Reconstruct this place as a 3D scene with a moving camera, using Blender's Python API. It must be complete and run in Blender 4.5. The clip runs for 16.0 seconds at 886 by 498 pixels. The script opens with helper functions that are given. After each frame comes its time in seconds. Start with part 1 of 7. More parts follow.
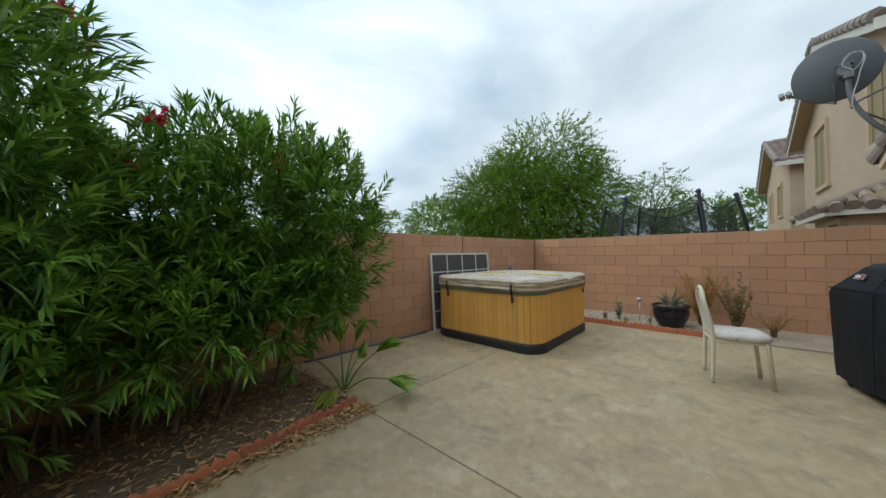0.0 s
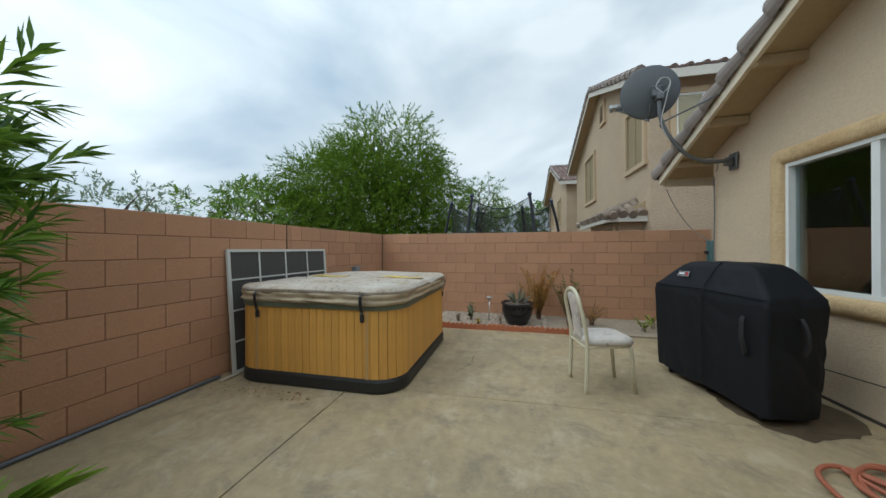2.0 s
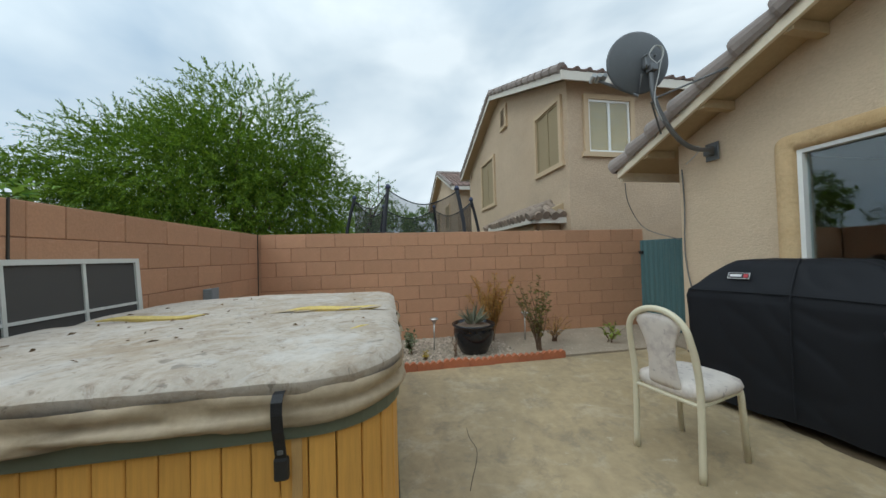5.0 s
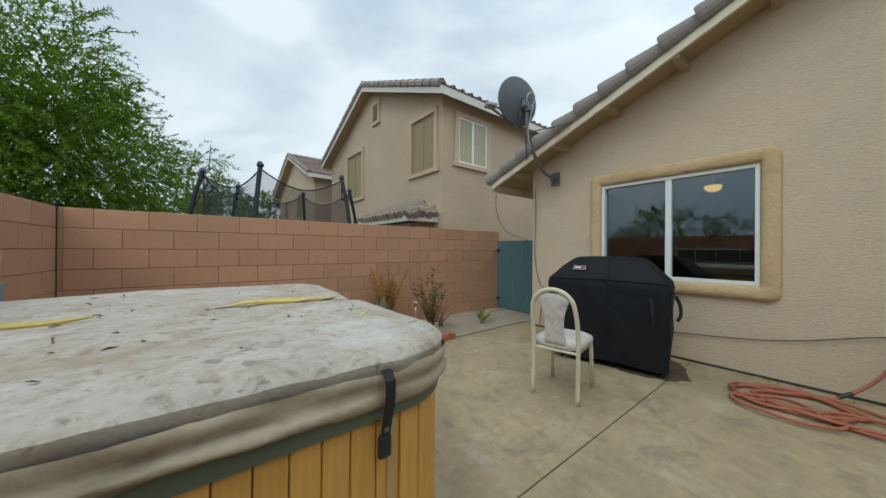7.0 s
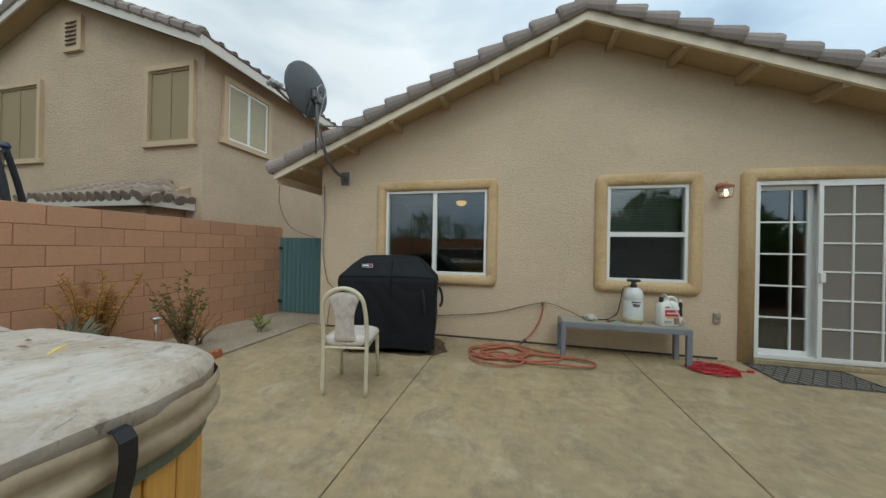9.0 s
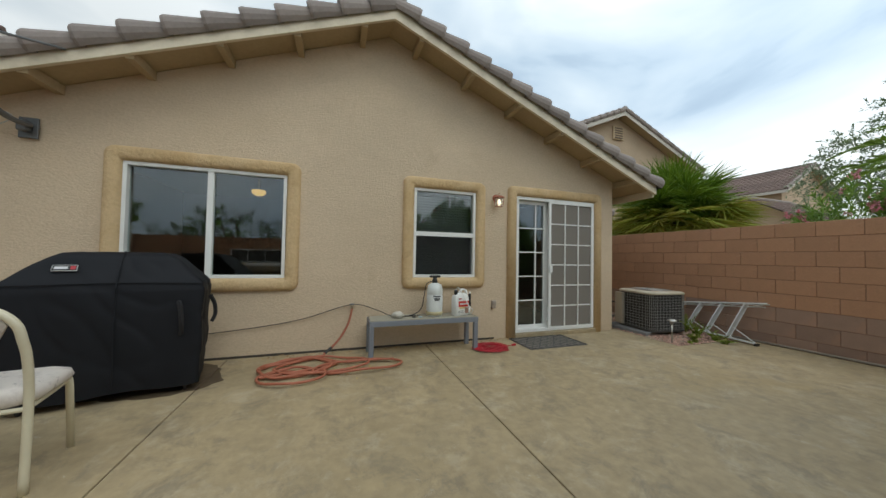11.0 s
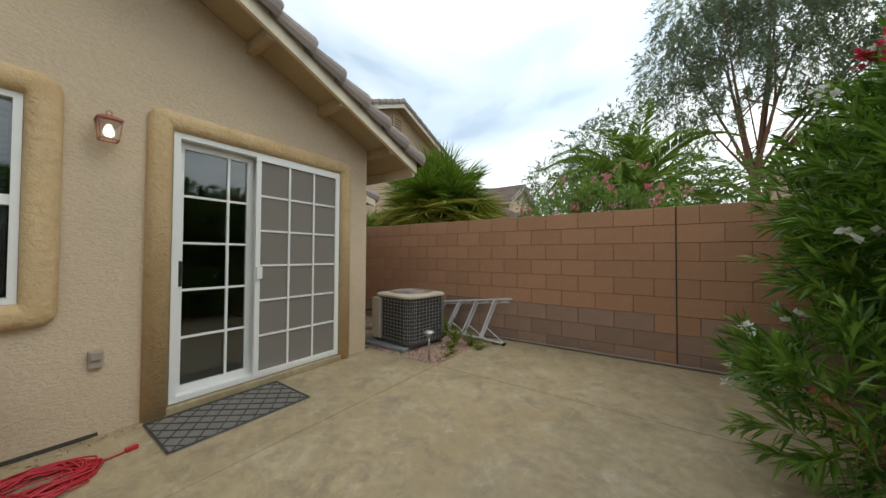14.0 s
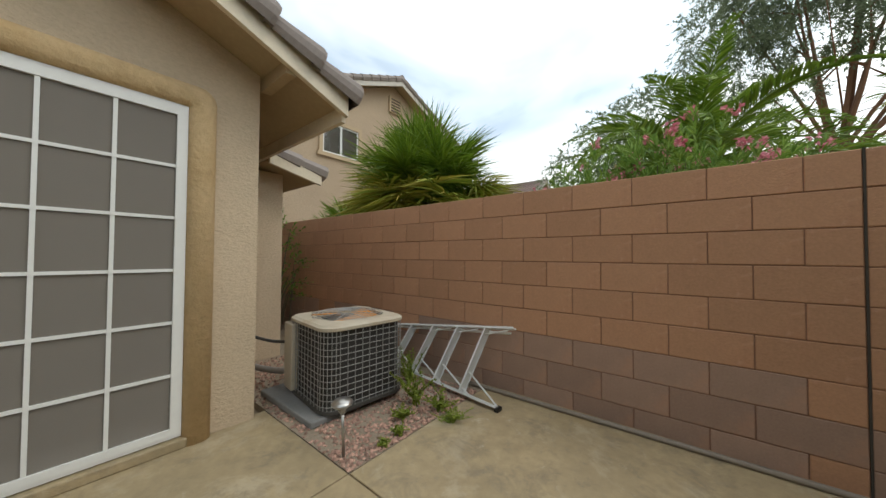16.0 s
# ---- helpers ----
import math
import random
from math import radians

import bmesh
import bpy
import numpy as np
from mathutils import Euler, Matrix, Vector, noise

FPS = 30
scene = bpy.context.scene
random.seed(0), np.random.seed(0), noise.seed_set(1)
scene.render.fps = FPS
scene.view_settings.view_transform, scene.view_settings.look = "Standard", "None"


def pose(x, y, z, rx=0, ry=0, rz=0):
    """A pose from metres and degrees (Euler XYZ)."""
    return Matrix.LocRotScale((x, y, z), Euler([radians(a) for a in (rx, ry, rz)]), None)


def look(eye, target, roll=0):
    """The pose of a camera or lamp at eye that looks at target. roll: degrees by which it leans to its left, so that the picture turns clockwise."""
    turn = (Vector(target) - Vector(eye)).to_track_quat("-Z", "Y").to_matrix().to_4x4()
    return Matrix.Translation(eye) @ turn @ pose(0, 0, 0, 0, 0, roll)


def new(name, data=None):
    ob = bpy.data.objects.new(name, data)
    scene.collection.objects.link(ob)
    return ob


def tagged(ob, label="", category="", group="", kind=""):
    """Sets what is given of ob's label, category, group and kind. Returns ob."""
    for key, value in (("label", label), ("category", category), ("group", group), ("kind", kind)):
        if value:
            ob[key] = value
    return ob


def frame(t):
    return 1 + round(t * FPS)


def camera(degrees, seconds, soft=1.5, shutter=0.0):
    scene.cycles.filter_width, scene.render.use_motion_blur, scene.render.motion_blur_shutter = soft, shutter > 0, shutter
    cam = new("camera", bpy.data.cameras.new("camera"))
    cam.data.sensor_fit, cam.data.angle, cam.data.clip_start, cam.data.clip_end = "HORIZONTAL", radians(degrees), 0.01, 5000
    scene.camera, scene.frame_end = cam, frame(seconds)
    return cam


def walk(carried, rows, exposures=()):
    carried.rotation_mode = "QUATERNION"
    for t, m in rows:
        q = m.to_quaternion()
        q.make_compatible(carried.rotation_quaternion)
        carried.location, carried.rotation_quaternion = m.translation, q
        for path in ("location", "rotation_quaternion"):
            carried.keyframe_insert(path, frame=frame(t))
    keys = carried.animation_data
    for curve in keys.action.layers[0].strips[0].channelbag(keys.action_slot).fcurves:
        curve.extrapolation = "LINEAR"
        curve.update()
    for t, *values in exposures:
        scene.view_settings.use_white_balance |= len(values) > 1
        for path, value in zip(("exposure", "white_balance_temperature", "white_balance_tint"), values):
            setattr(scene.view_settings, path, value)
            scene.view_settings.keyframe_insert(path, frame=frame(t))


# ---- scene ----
cam = camera(110.4, 16.0)
PATH = [
    (0, (0.493, -0.045, 1.305), (-0.847, 1.439, 1.337), -0.6),
    (0.5, (0.288, 0.191, 1.309), (-0.775, 1.886, 1.321), -0.6),
    (1, (0.121, 0.46, 1.306), (-0.714, 2.277, 1.325), -0.4),
    (1.5, (-0.067, 0.741, 1.321), (-0.702, 2.637, 1.334), -0.3),
    (2, (-0.23, 1.036, 1.309), (-0.675, 2.986, 1.311), -0.2),
    (2.5, (-0.372, 1.369, 1.311), (-0.688, 3.344, 1.315), -0.1),
    (3, (-0.51, 1.712, 1.301), (-0.722, 3.7, 1.313), 0.0),
    (3.5, (-0.644, 2.047, 1.279), (-0.735, 4.045, 1.288), 0.0),
    (3.7, (-0.697, 2.176, 1.269), (-0.742, 4.176, 1.296), -0.1),
    (5.8, (-1.589, 2.664, 1.286), (-0.96, 4.562, 1.312), -0.4),
    (6, (-1.653, 2.671, 1.262), (-0.954, 4.544, 1.284), 0.3),
    (6.5, (-1.823, 2.725, 1.266), (-0.848, 4.471, 1.284), 0.4),
    (7, (-1.986, 2.773, 1.255), (-0.742, 4.34, 1.257), 0.4),
    (7.5, (-2.004, 2.872, 1.226), (-0.539, 4.233, 1.25), 0.9),
    (8, (-2.001, 2.901, 1.258), (-0.345, 4.023, 1.273), 0.8),
    (8.5, (-2.037, 2.864, 1.289), (-0.204, 3.664, 1.284), 0.8),
    (9, (-2.01, 2.807, 1.272), (-0.063, 3.266, 1.275), 1.1),
    (9.5, (-1.986, 2.76, 1.23), (0.009, 2.894, 1.251), 1.0),
    (9.7, (-1.98, 2.752, 1.234), (0.02, 2.766, 1.255), 1.1),
    (11.8, (-1.386, 2.375, 1.171), (0.339, 1.364, 1.22), 1.0),
    (12, (-1.307, 2.283, 1.177), (0.361, 1.181, 1.218), 1.1),
    (12.5, (-1.105, 1.978, 1.189), (0.402, 0.663, 1.234), 0.8),
    (13, (-0.926, 1.617, 1.165), (0.426, 0.144, 1.219), 0.6),
    (13.5, (-0.744, 1.241, 1.175), (0.443, -0.368, 1.223), 0.4),
    (14, (-0.65, 0.787, 1.205), (0.494, -0.853, 1.247), 0.3),
    (14.5, (-0.5, 0.353, 1.204), (0.628, -1.298, 1.253), 0.4),
    (15, (-0.383, -0.112, 1.202), (0.745, -1.763, 1.242), 0.6),
    (15.5, (-0.239, -0.544, 1.2), (0.894, -2.191, 1.25), 0.4),
    (16, (-0.118, -0.945, 1.199), (1.132, -2.505, 1.245), 0.3),
]
EXPOSURES = [(0.0, -0.50, 5900, 2), (2.0, -0.58, 5850, 2), (3.5, -0.56, 5900, 2), (6.0, -0.54, 5850, 2), (8.5, -0.64, 5950, 2), (9.5, -0.60, 6150, 3), (12.0, -0.68, 6250, 5), (14.0, -0.50, 6400, 6), (16.0, -0.36, 6550, 7)]
walk(cam, [(t, look(eye, target, roll)) for t, eye, target, roll in PATH], EXPOSURES)

# ---- world, sun ----
world = bpy.data.worlds.new("overcast_sky")
scene.world = world
world.use_nodes = True
wn, wl = world.node_tree.nodes, world.node_tree.links
sky = wn.new("ShaderNodeTexSky")
sky.sky_type = "NISHITA"
sky.sun_disc = False
SUN_ELEVATION, SUN_AZIMUTH = radians(52), radians(248)
sky.sun_elevation, sky.sun_rotation = SUN_ELEVATION, SUN_AZIMUTH
sky_gain = wn.new("ShaderNodeMix")
sky_gain.data_type, sky_gain.blend_type = "RGBA", "MULTIPLY"
sky_gain.inputs[0].default_value = 1.0
sky_gain.inputs[7].default_value = (0.11, 0.11, 0.11, 1)
wl.new(sky.outputs[0], sky_gain.inputs[6])
wco = wn.new("ShaderNodeTexCoord")
wmap = wn.new("ShaderNodeMapping")
wmap.inputs["Scale"].default_value = (1.0, 1.0, 2.0)
wmap.inputs["Rotation"].default_value = (0.0, 0.0, 0.6)
wl.new(wco.outputs["Generated"], wmap.inputs["Vector"])
cloud = wn.new("ShaderNodeTexNoise")
cloud.inputs["Scale"].default_value = 1.7
cloud.inputs["Detail"].default_value = 7.0
cloud.inputs["Roughness"].default_value = 0.46
cloud.inputs["Distortion"].default_value = 0.35
wl.new(wmap.outputs[0], cloud.inputs["Vector"])
tone = wn.new("ShaderNodeValToRGB")
tone.color_ramp.elements[0].position, tone.color_ramp.elements[0].color = 0.34, (0.60, 0.72, 0.86, 1)
tone.color_ramp.elements[1].position, tone.color_ramp.elements[1].color = 0.60, (1.22, 1.24, 1.26, 1)
e = tone.color_ramp.elements.new(0.48)
e.color = (0.90, 0.97, 1.04, 1)
wl.new(cloud.outputs[0], tone.inputs[0])
cover = wn.new("ShaderNodeValToRGB")
cover.color_ramp.elements[0].position, cover.color_ramp.elements[0].color = 0.26, (0.55, 0.55, 0.55, 1)
cover.color_ramp.elements[1].position, cover.color_ramp.elements[1].color = 0.36, (1, 1, 1, 1)
wl.new(cloud.outputs[0], cover.inputs[0])
blend = wn.new("ShaderNodeMix")
blend.data_type = "RGBA"
wl.new(cover.outputs[0], blend.inputs[0])
wl.new(sky_gain.outputs[2], blend.inputs[6])
wl.new(tone.outputs[0], blend.inputs[7])
# thinner, brighter cloud towards the hidden sun
toward = wn.new("ShaderNodeVectorMath")
toward.operation = "DOT_PRODUCT"
toward.inputs[1].default_value = (-0.30, -0.66, 0.69)
wl.new(wco.outputs["Generated"], toward.inputs[0])
glow = wn.new("ShaderNodeMapRange")
glow.inputs[1].default_value, glow.inputs[2].default_value = -0.2, 0.95
glow.inputs[3].default_value, glow.inputs[4].default_value = 1.06, 1.9
wl.new(toward.outputs["Value"], glow.inputs[0])
gain = wn.new("ShaderNodeVectorMath")
gain.operation = "SCALE"
wl.new(blend.outputs[2], gain.inputs[0])
wl.new(glow.outputs[0], gain.inputs["Scale"])
wl.new(gain.outputs[0], wn["Background"].inputs[0])
wn["Background"].inputs[1].default_value = 1.0

sun = new("sun", bpy.data.lights.new("sun", "SUN"))
sun.data.energy, sun.data.angle, sun.data.color = 0.9, radians(25), (1.0, 0.95, 0.86)
sun.matrix_world = look((0, 0, 20), (7.4, 3.0, 10))

# ---- materials ----
def link(tree, a, b):
    tree.links.new(a, b)


def surface(name, colour, rough=0.8, metal=0.0, spread=0.18, big=1.2, fine=40.0, bump=0.2, depth=0.004, stain=None, stain_amount=0.5,
            stain_scale=0.7, per_object=0.0, per_island=0.0, stretch=(1, 1, 1), coat=0.0, detail=5.0):
    """A painted, mineral or organic surface: colour varied at two scales, stains, fine relief."""
    m = bpy.data.materials.new(name)
    m.use_nodes = True
    t = m.node_tree
    n = t.nodes
    b = n["Principled BSDF"]
    b.inputs["Roughness"].default_value, b.inputs["Metallic"].default_value = rough, metal
    b.inputs["Coat Weight"].default_value = coat
    co = n.new("ShaderNodeTexCoord")
    mp = n.new("ShaderNodeMapping")
    mp.inputs["Scale"].default_value = stretch
    link(t, co.outputs["Object"], mp.inputs["Vector"])
    n1, n2 = n.new("ShaderNodeTexNoise"), n.new("ShaderNodeTexNoise")
    for node, scale in ((n1, big), (n2, fine)):
        node.inputs["Scale"].default_value, node.inputs["Detail"].default_value = scale, detail
        node.inputs["Roughness"].default_value = 0.6
        link(t, mp.outputs[0], node.inputs["Vector"])
    add = n.new("ShaderNodeMath")
    add.operation = "ADD"
    link(t, n1.outputs[0], add.inputs[0])
    link(t, n2.outputs[0], add.inputs[1])
    rng = n.new("ShaderNodeMapRange")
    rng.inputs[1].default_value, rng.inputs[2].default_value = 0.55, 1.45
    rng.inputs[3].default_value, rng.inputs[4].default_value = 1 - spread, 1 + spread
    link(t, add.outputs[0], rng.inputs[0])
    last = rng.outputs[0]
    for amount, node, sock in ((per_object, "ShaderNodeObjectInfo", "Random"), (per_island, "ShaderNodeNewGeometry", "Random Per Island")):
        if amount:
            info, r2, mul = n.new(node), n.new("ShaderNodeMapRange"), n.new("ShaderNodeMath")
            r2.inputs[3].default_value, r2.inputs[4].default_value = 1 - amount, 1 + amount
            link(t, info.outputs[sock], r2.inputs[0])
            mul.operation = "MULTIPLY"
            link(t, last, mul.inputs[0])
            link(t, r2.outputs[0], mul.inputs[1])
            last = mul.outputs[0]
    mix = n.new("ShaderNodeVectorMath")
    mix.operation = "SCALE"
    mix.inputs[0].default_value = colour
    link(t, last, mix.inputs["Scale"])
    out = mix.outputs[0]
    if stain:
        n3 = n.new("ShaderNodeTexNoise")
        n3.inputs["Scale"].default_value, n3.inputs["Detail"].default_value = stain_scale, 8.0
        n3.inputs["Roughness"].default_value = 0.65
        link(t, mp.outputs[0], n3.inputs["Vector"])
        r3 = n.new("ShaderNodeMapRange")
        r3.inputs[1].default_value, r3.inputs[2].default_value = 0.5, 0.68
        r3.inputs[3].default_value, r3.inputs[4].default_value = 0.0, stain_amount
        link(t, n3.outputs[0], r3.inputs[0])
        mx = n.new("ShaderNodeMix")
        mx.data_type = "RGBA"
        mx.inputs[7].default_value = (*stain, 1)
        link(t, r3.outputs[0], mx.inputs[0])
        link(t, out, mx.inputs[6])
        out = mx.outputs[2]
    link(t, out, b.inputs["Base Color"])
    if bump:
        bp = n.new("ShaderNodeBump")
        bp.inputs["Strength"].default_value, bp.inputs["Distance"].default_value = bump, depth
        link(t, n2.outputs[0], bp.inputs["Height"])
        link(t, bp.outputs[0], b.inputs["Normal"])
    return m


def leaf_surface(name, colour, other, rough=0.5, light_through=0.25):
    """Foliage: each leaf its own tint, some light through it."""
    m = bpy.data.materials.new(name)
    m.use_nodes = True
    t = m.node_tree
    n = t.nodes
    b = n["Principled BSDF"]
    b.inputs["Roughness"].default_value = rough
    g, ramp = n.new("ShaderNodeNewGeometry"), n.new("ShaderNodeValToRGB")
    ramp.color_ramp.elements[0].color, ramp.color_ramp.elements[1].color = (*colour, 1), (*other, 1)
    link(t, g.outputs["Random Per Island"], ramp.inputs[0])
    link(t, ramp.outputs[0], b.inputs["Base Color"])
    tr, mixer = n.new("ShaderNodeBsdfTranslucent"), n.new("ShaderNodeMixShader")
    link(t, ramp.outputs[0], tr.inputs[0])
    mixer.inputs[0].default_value = light_through
    link(t, b.outputs[0], mixer.inputs[1])
    link(t, tr.outputs[0], mixer.inputs[2])
    link(t, mixer.outputs[0], n["Material Output"].inputs[0])
    return m


def glass_surface(name, tint=(0.8, 0.86, 0.86), gloss=0.06):
    m = bpy.data.materials.new(name)
    m.use_nodes = True
    t = m.node_tree
    n = t.nodes
    tr, gl, mx, fr = n.new("ShaderNodeBsdfTransparent"), n.new("ShaderNodeBsdfGlossy"), n.new("ShaderNodeMixShader"), n.new("ShaderNodeLayerWeight")
    tr.inputs[0].default_value = (*tint, 1)
    gl.inputs["Roughness"].default_value = 0.01
    fr.inputs[0].default_value = 0.5
    steep = n.new("ShaderNodeMath")
    steep.operation = "POWER"
    steep.inputs[1].default_value = 4.0
    link(t, fr.outputs["Facing"], steep.inputs[0])
    mth = n.new("ShaderNodeMath")
    mth.operation = "MULTIPLY_ADD"
    mth.use_clamp = True
    mth.inputs[1].default_value, mth.inputs[2].default_value = 0.8, 0.04 + gloss
    link(t, steep.outputs[0], mth.inputs[0])
    link(t, mth.outputs[0], mx.inputs[0])
    link(t, tr.outputs[0], mx.inputs[1])
    link(t, gl.outputs[0], mx.inputs[2])
    link(t, mx.outputs[0], n["Material Output"].inputs[0])
    return m


def see_through(name, colour, cover_share, rough=0.9):
    """A fine net or screen: thread too fine to build, part of the light goes through."""
    m = bpy.data.materials.new(name)
    m.use_nodes = True
    t = m.node_tree
    n = t.nodes
    b = n["Principled BSDF"]
    b.inputs["Base Color"].default_value, b.inputs["Roughness"].default_value = (*colour, 1), rough
    tr, mx = n.new("ShaderNodeBsdfTransparent"), n.new("ShaderNodeMixShader")
    mx.inputs[0].default_value = cover_share
    link(t, tr.outputs[0], mx.inputs[1])
    link(t, b.outputs[0], mx.inputs[2])
    link(t, mx.outputs[0], n["Material Output"].inputs[0])
    return m


def glowing(name, colour, strength):
    m = bpy.data.materials.new(name)
    m.use_nodes = True
    b = m.node_tree.nodes["Principled BSDF"]
    b.inputs["Base Color"].default_value = (*colour, 1)
    b.inputs["Emission Color"].default_value, b.inputs["Emission Strength"].default_value = (*colour, 1), strength
    return m


M_CONCRETE = surface("stained_concrete", (0.37, 0.288, 0.168), 0.6, spread=0.3, big=1.6, fine=13, bump=0.45, depth=0.007,
                     stain=(0.29, 0.235, 0.145), stain_amount=0.55, stain_scale=0.7)


def add_marks(m, colour, lo, hi, amount, scale, detail=10.0, rough=0.7, warp=0.6):
    """Another layer of stains or scuffs over a surface's colour."""
    t = m.node_tree
    n = t.nodes
    b = n["Principled BSDF"]
    before = b.inputs["Base Color"].links[0].from_socket
    co = n.new("ShaderNodeTexCoord")
    nz, rg, mx = n.new("ShaderNodeTexNoise"), n.new("ShaderNodeMapRange"), n.new("ShaderNodeMix")
    nz.inputs["Scale"].default_value, nz.inputs["Detail"].default_value, nz.inputs["Roughness"].default_value = scale, detail, rough
    nz.inputs["Distortion"].default_value = warp
    link(t, co.outputs["Object"], nz.inputs["Vector"])
    rg.inputs[1].default_value, rg.inputs[2].default_value, rg.inputs[4].default_value = lo, hi, amount
    link(t, nz.outputs[0], rg.inputs[0])
    mx.data_type = "RGBA"
    mx.inputs[7].default_value = (*colour, 1)
    link(t, rg.outputs[0], mx.inputs[0])
    link(t, before, mx.inputs[6])
    link(t, mx.outputs[2], b.inputs["Base Color"])
    return m


add_marks(M_CONCRETE, (0.36, 0.26, 0.115), 0.54, 0.68, 0.5, 0.55, 9.0, 0.6)
add_marks(M_CONCRETE, (0.50, 0.43, 0.31), 0.52, 0.62, 0.45, 2.4, 14.0, 0.78, 0.5)
add_marks(M_CONCRETE, (0.22, 0.18, 0.12), 0.51, 0.62, 0.7, 3.4, 14.0, 0.76, 0.4)
add_marks(M_CONCRETE, (0.25, 0.215, 0.155), 0.57, 0.63, 0.4, 9.0, 10.0, 0.75)
add_marks(M_CONCRETE, (0.60, 0.56, 0.47), 0.60, 0.66, 0.45, 6.2, 14.0, 0.8, 0.8)
M_JOINT = surface("joint_dirt", (0.06, 0.05, 0.04), 0.95)
M_BLOCK = surface("salmon_block", (0.475, 0.26, 0.15), 0.92, spread=0.17, big=3.0, fine=70, bump=0.5, depth=0.005, per_object=0.08,
                  stain=(0.40, 0.19, 0.108), stain_amount=0.5, stain_scale=1.6)
add_marks(M_BLOCK, (0.34, 0.165, 0.10), 0.55, 0.68, 0.45, 5.0, 12.0, 0.72)
add_marks(M_BLOCK, (0.62, 0.40, 0.28), 0.58, 0.68, 0.35, 8.0, 10.0, 0.7)
M_MORTAR = surface("mortar", (0.26, 0.142, 0.092), 0.95, spread=0.2, fine=60)
M_STUCCO = surface("tan_stucco", (0.585, 0.465, 0.325), 0.93, spread=0.15, big=0.8, fine=36, bump=0.8, depth=0.011, stretch=(1, 1, 1.7),
                   stain=(0.54, 0.42, 0.28), stain_amount=0.4, stain_scale=0.6)
M_TRIM = surface("ochre_stucco_trim", (0.60, 0.435, 0.24), 0.93, spread=0.14, big=2.5, fine=26, bump=0.8, depth=0.018,
                 stain=(0.45, 0.29, 0.12), stain_amount=0.5, stain_scale=1.5)
add_marks(M_STUCCO, (0.46, 0.345, 0.22), 0.56, 0.72, 0.45, 1.7)
add_marks(M_TRIM, (0.36, 0.24, 0.11), 0.56, 0.70, 0.55, 3.2)
M_FASCIA = surface("cream_painted_wood", (0.72, 0.63, 0.48), 0.75, spread=0.08, big=2, fine=30, bump=0.15, stretch=(1, 1, 1),
                   stain=(0.42, 0.33, 0.22), stain_amount=0.35, stain_scale=3)
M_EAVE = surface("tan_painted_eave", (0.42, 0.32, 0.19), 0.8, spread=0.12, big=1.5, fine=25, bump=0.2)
M_TILE = surface("concrete_roof_tile", (0.30, 0.255, 0.23), 0.9, spread=0.18, big=2, fine=30, bump=0.4, per_object=0.14, per_island=0.12,
                 stain=(0.2, 0.17, 0.15), stain_amount=0.5, stain_scale=2.5)
M_FARTILE = surface("red_brown_roof_tile", (0.20, 0.14, 0.118), 0.9, spread=0.2, big=1, fine=12, bump=0.3, per_object=0.15, per_island=0.15)
M_WHITE = surface("white_vinyl", (0.78, 0.78, 0.75), 0.45, spread=0.04, big=2, fine=30, bump=0.05)
M_GLASS = glass_surface("window_glass")
# indoor gloom is painted into these two dark base colours
M_DARK = surface("dim_room_shade", (0.10, 0.085, 0.07), 0.9, spread=0.1)
M_ROOMFLOOR = surface("shade_toned_carpet", (0.12, 0.1, 0.08), 0.95, spread=0.15)
M_BLIND = surface("blind_slat", (0.055, 0.05, 0.045), 0.6, spread=0.05)
M_SCREEN = see_through("grey_screen", (0.24, 0.215, 0.185), 0.72)
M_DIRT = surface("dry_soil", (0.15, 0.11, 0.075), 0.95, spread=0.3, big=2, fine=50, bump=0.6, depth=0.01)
M_GRAVELBED = surface("tan_gravel_ground", (0.33, 0.27, 0.20), 0.95, spread=0.3, big=3, fine=60, bump=0.8, depth=0.012)
M_TERRA = surface("terracotta_edging", (0.44, 0.15, 0.07), 0.85, spread=0.15, big=6, fine=60, bump=0.3, per_object=0.14,
                  stain=(0.25, 0.12, 0.08), stain_amount=0.5, stain_scale=6)
M_GROUND = surface("desert_ground", (0.30, 0.24, 0.17), 0.95, spread=0.25, big=0.05, fine=2, bump=0.3)


# ---- mesh helpers ----
def box(bm, x0, x1, y0, y1, z0, z1, turn=None):
    m = Matrix.Translation(((x0 + x1) / 2, (y0 + y1) / 2, (z0 + z1) / 2)) @ Matrix.Diagonal((abs(x1 - x0), abs(y1 - y0), abs(z1 - z0), 1))
    return bmesh.ops.create_cube(bm, size=1, matrix=(turn @ m) if turn else m)["verts"]


def soft_box(x0, x1, y0, y1, z0, z1, r=0.01, segments=2):
    bm = bmesh.new()
    box(bm, x0, x1, y0, y1, z0, z1)
    bmesh.ops.bevel(bm, geom=list(bm.edges), offset=r, segments=segments, affect="EDGES", profile=0.5)
    return bm


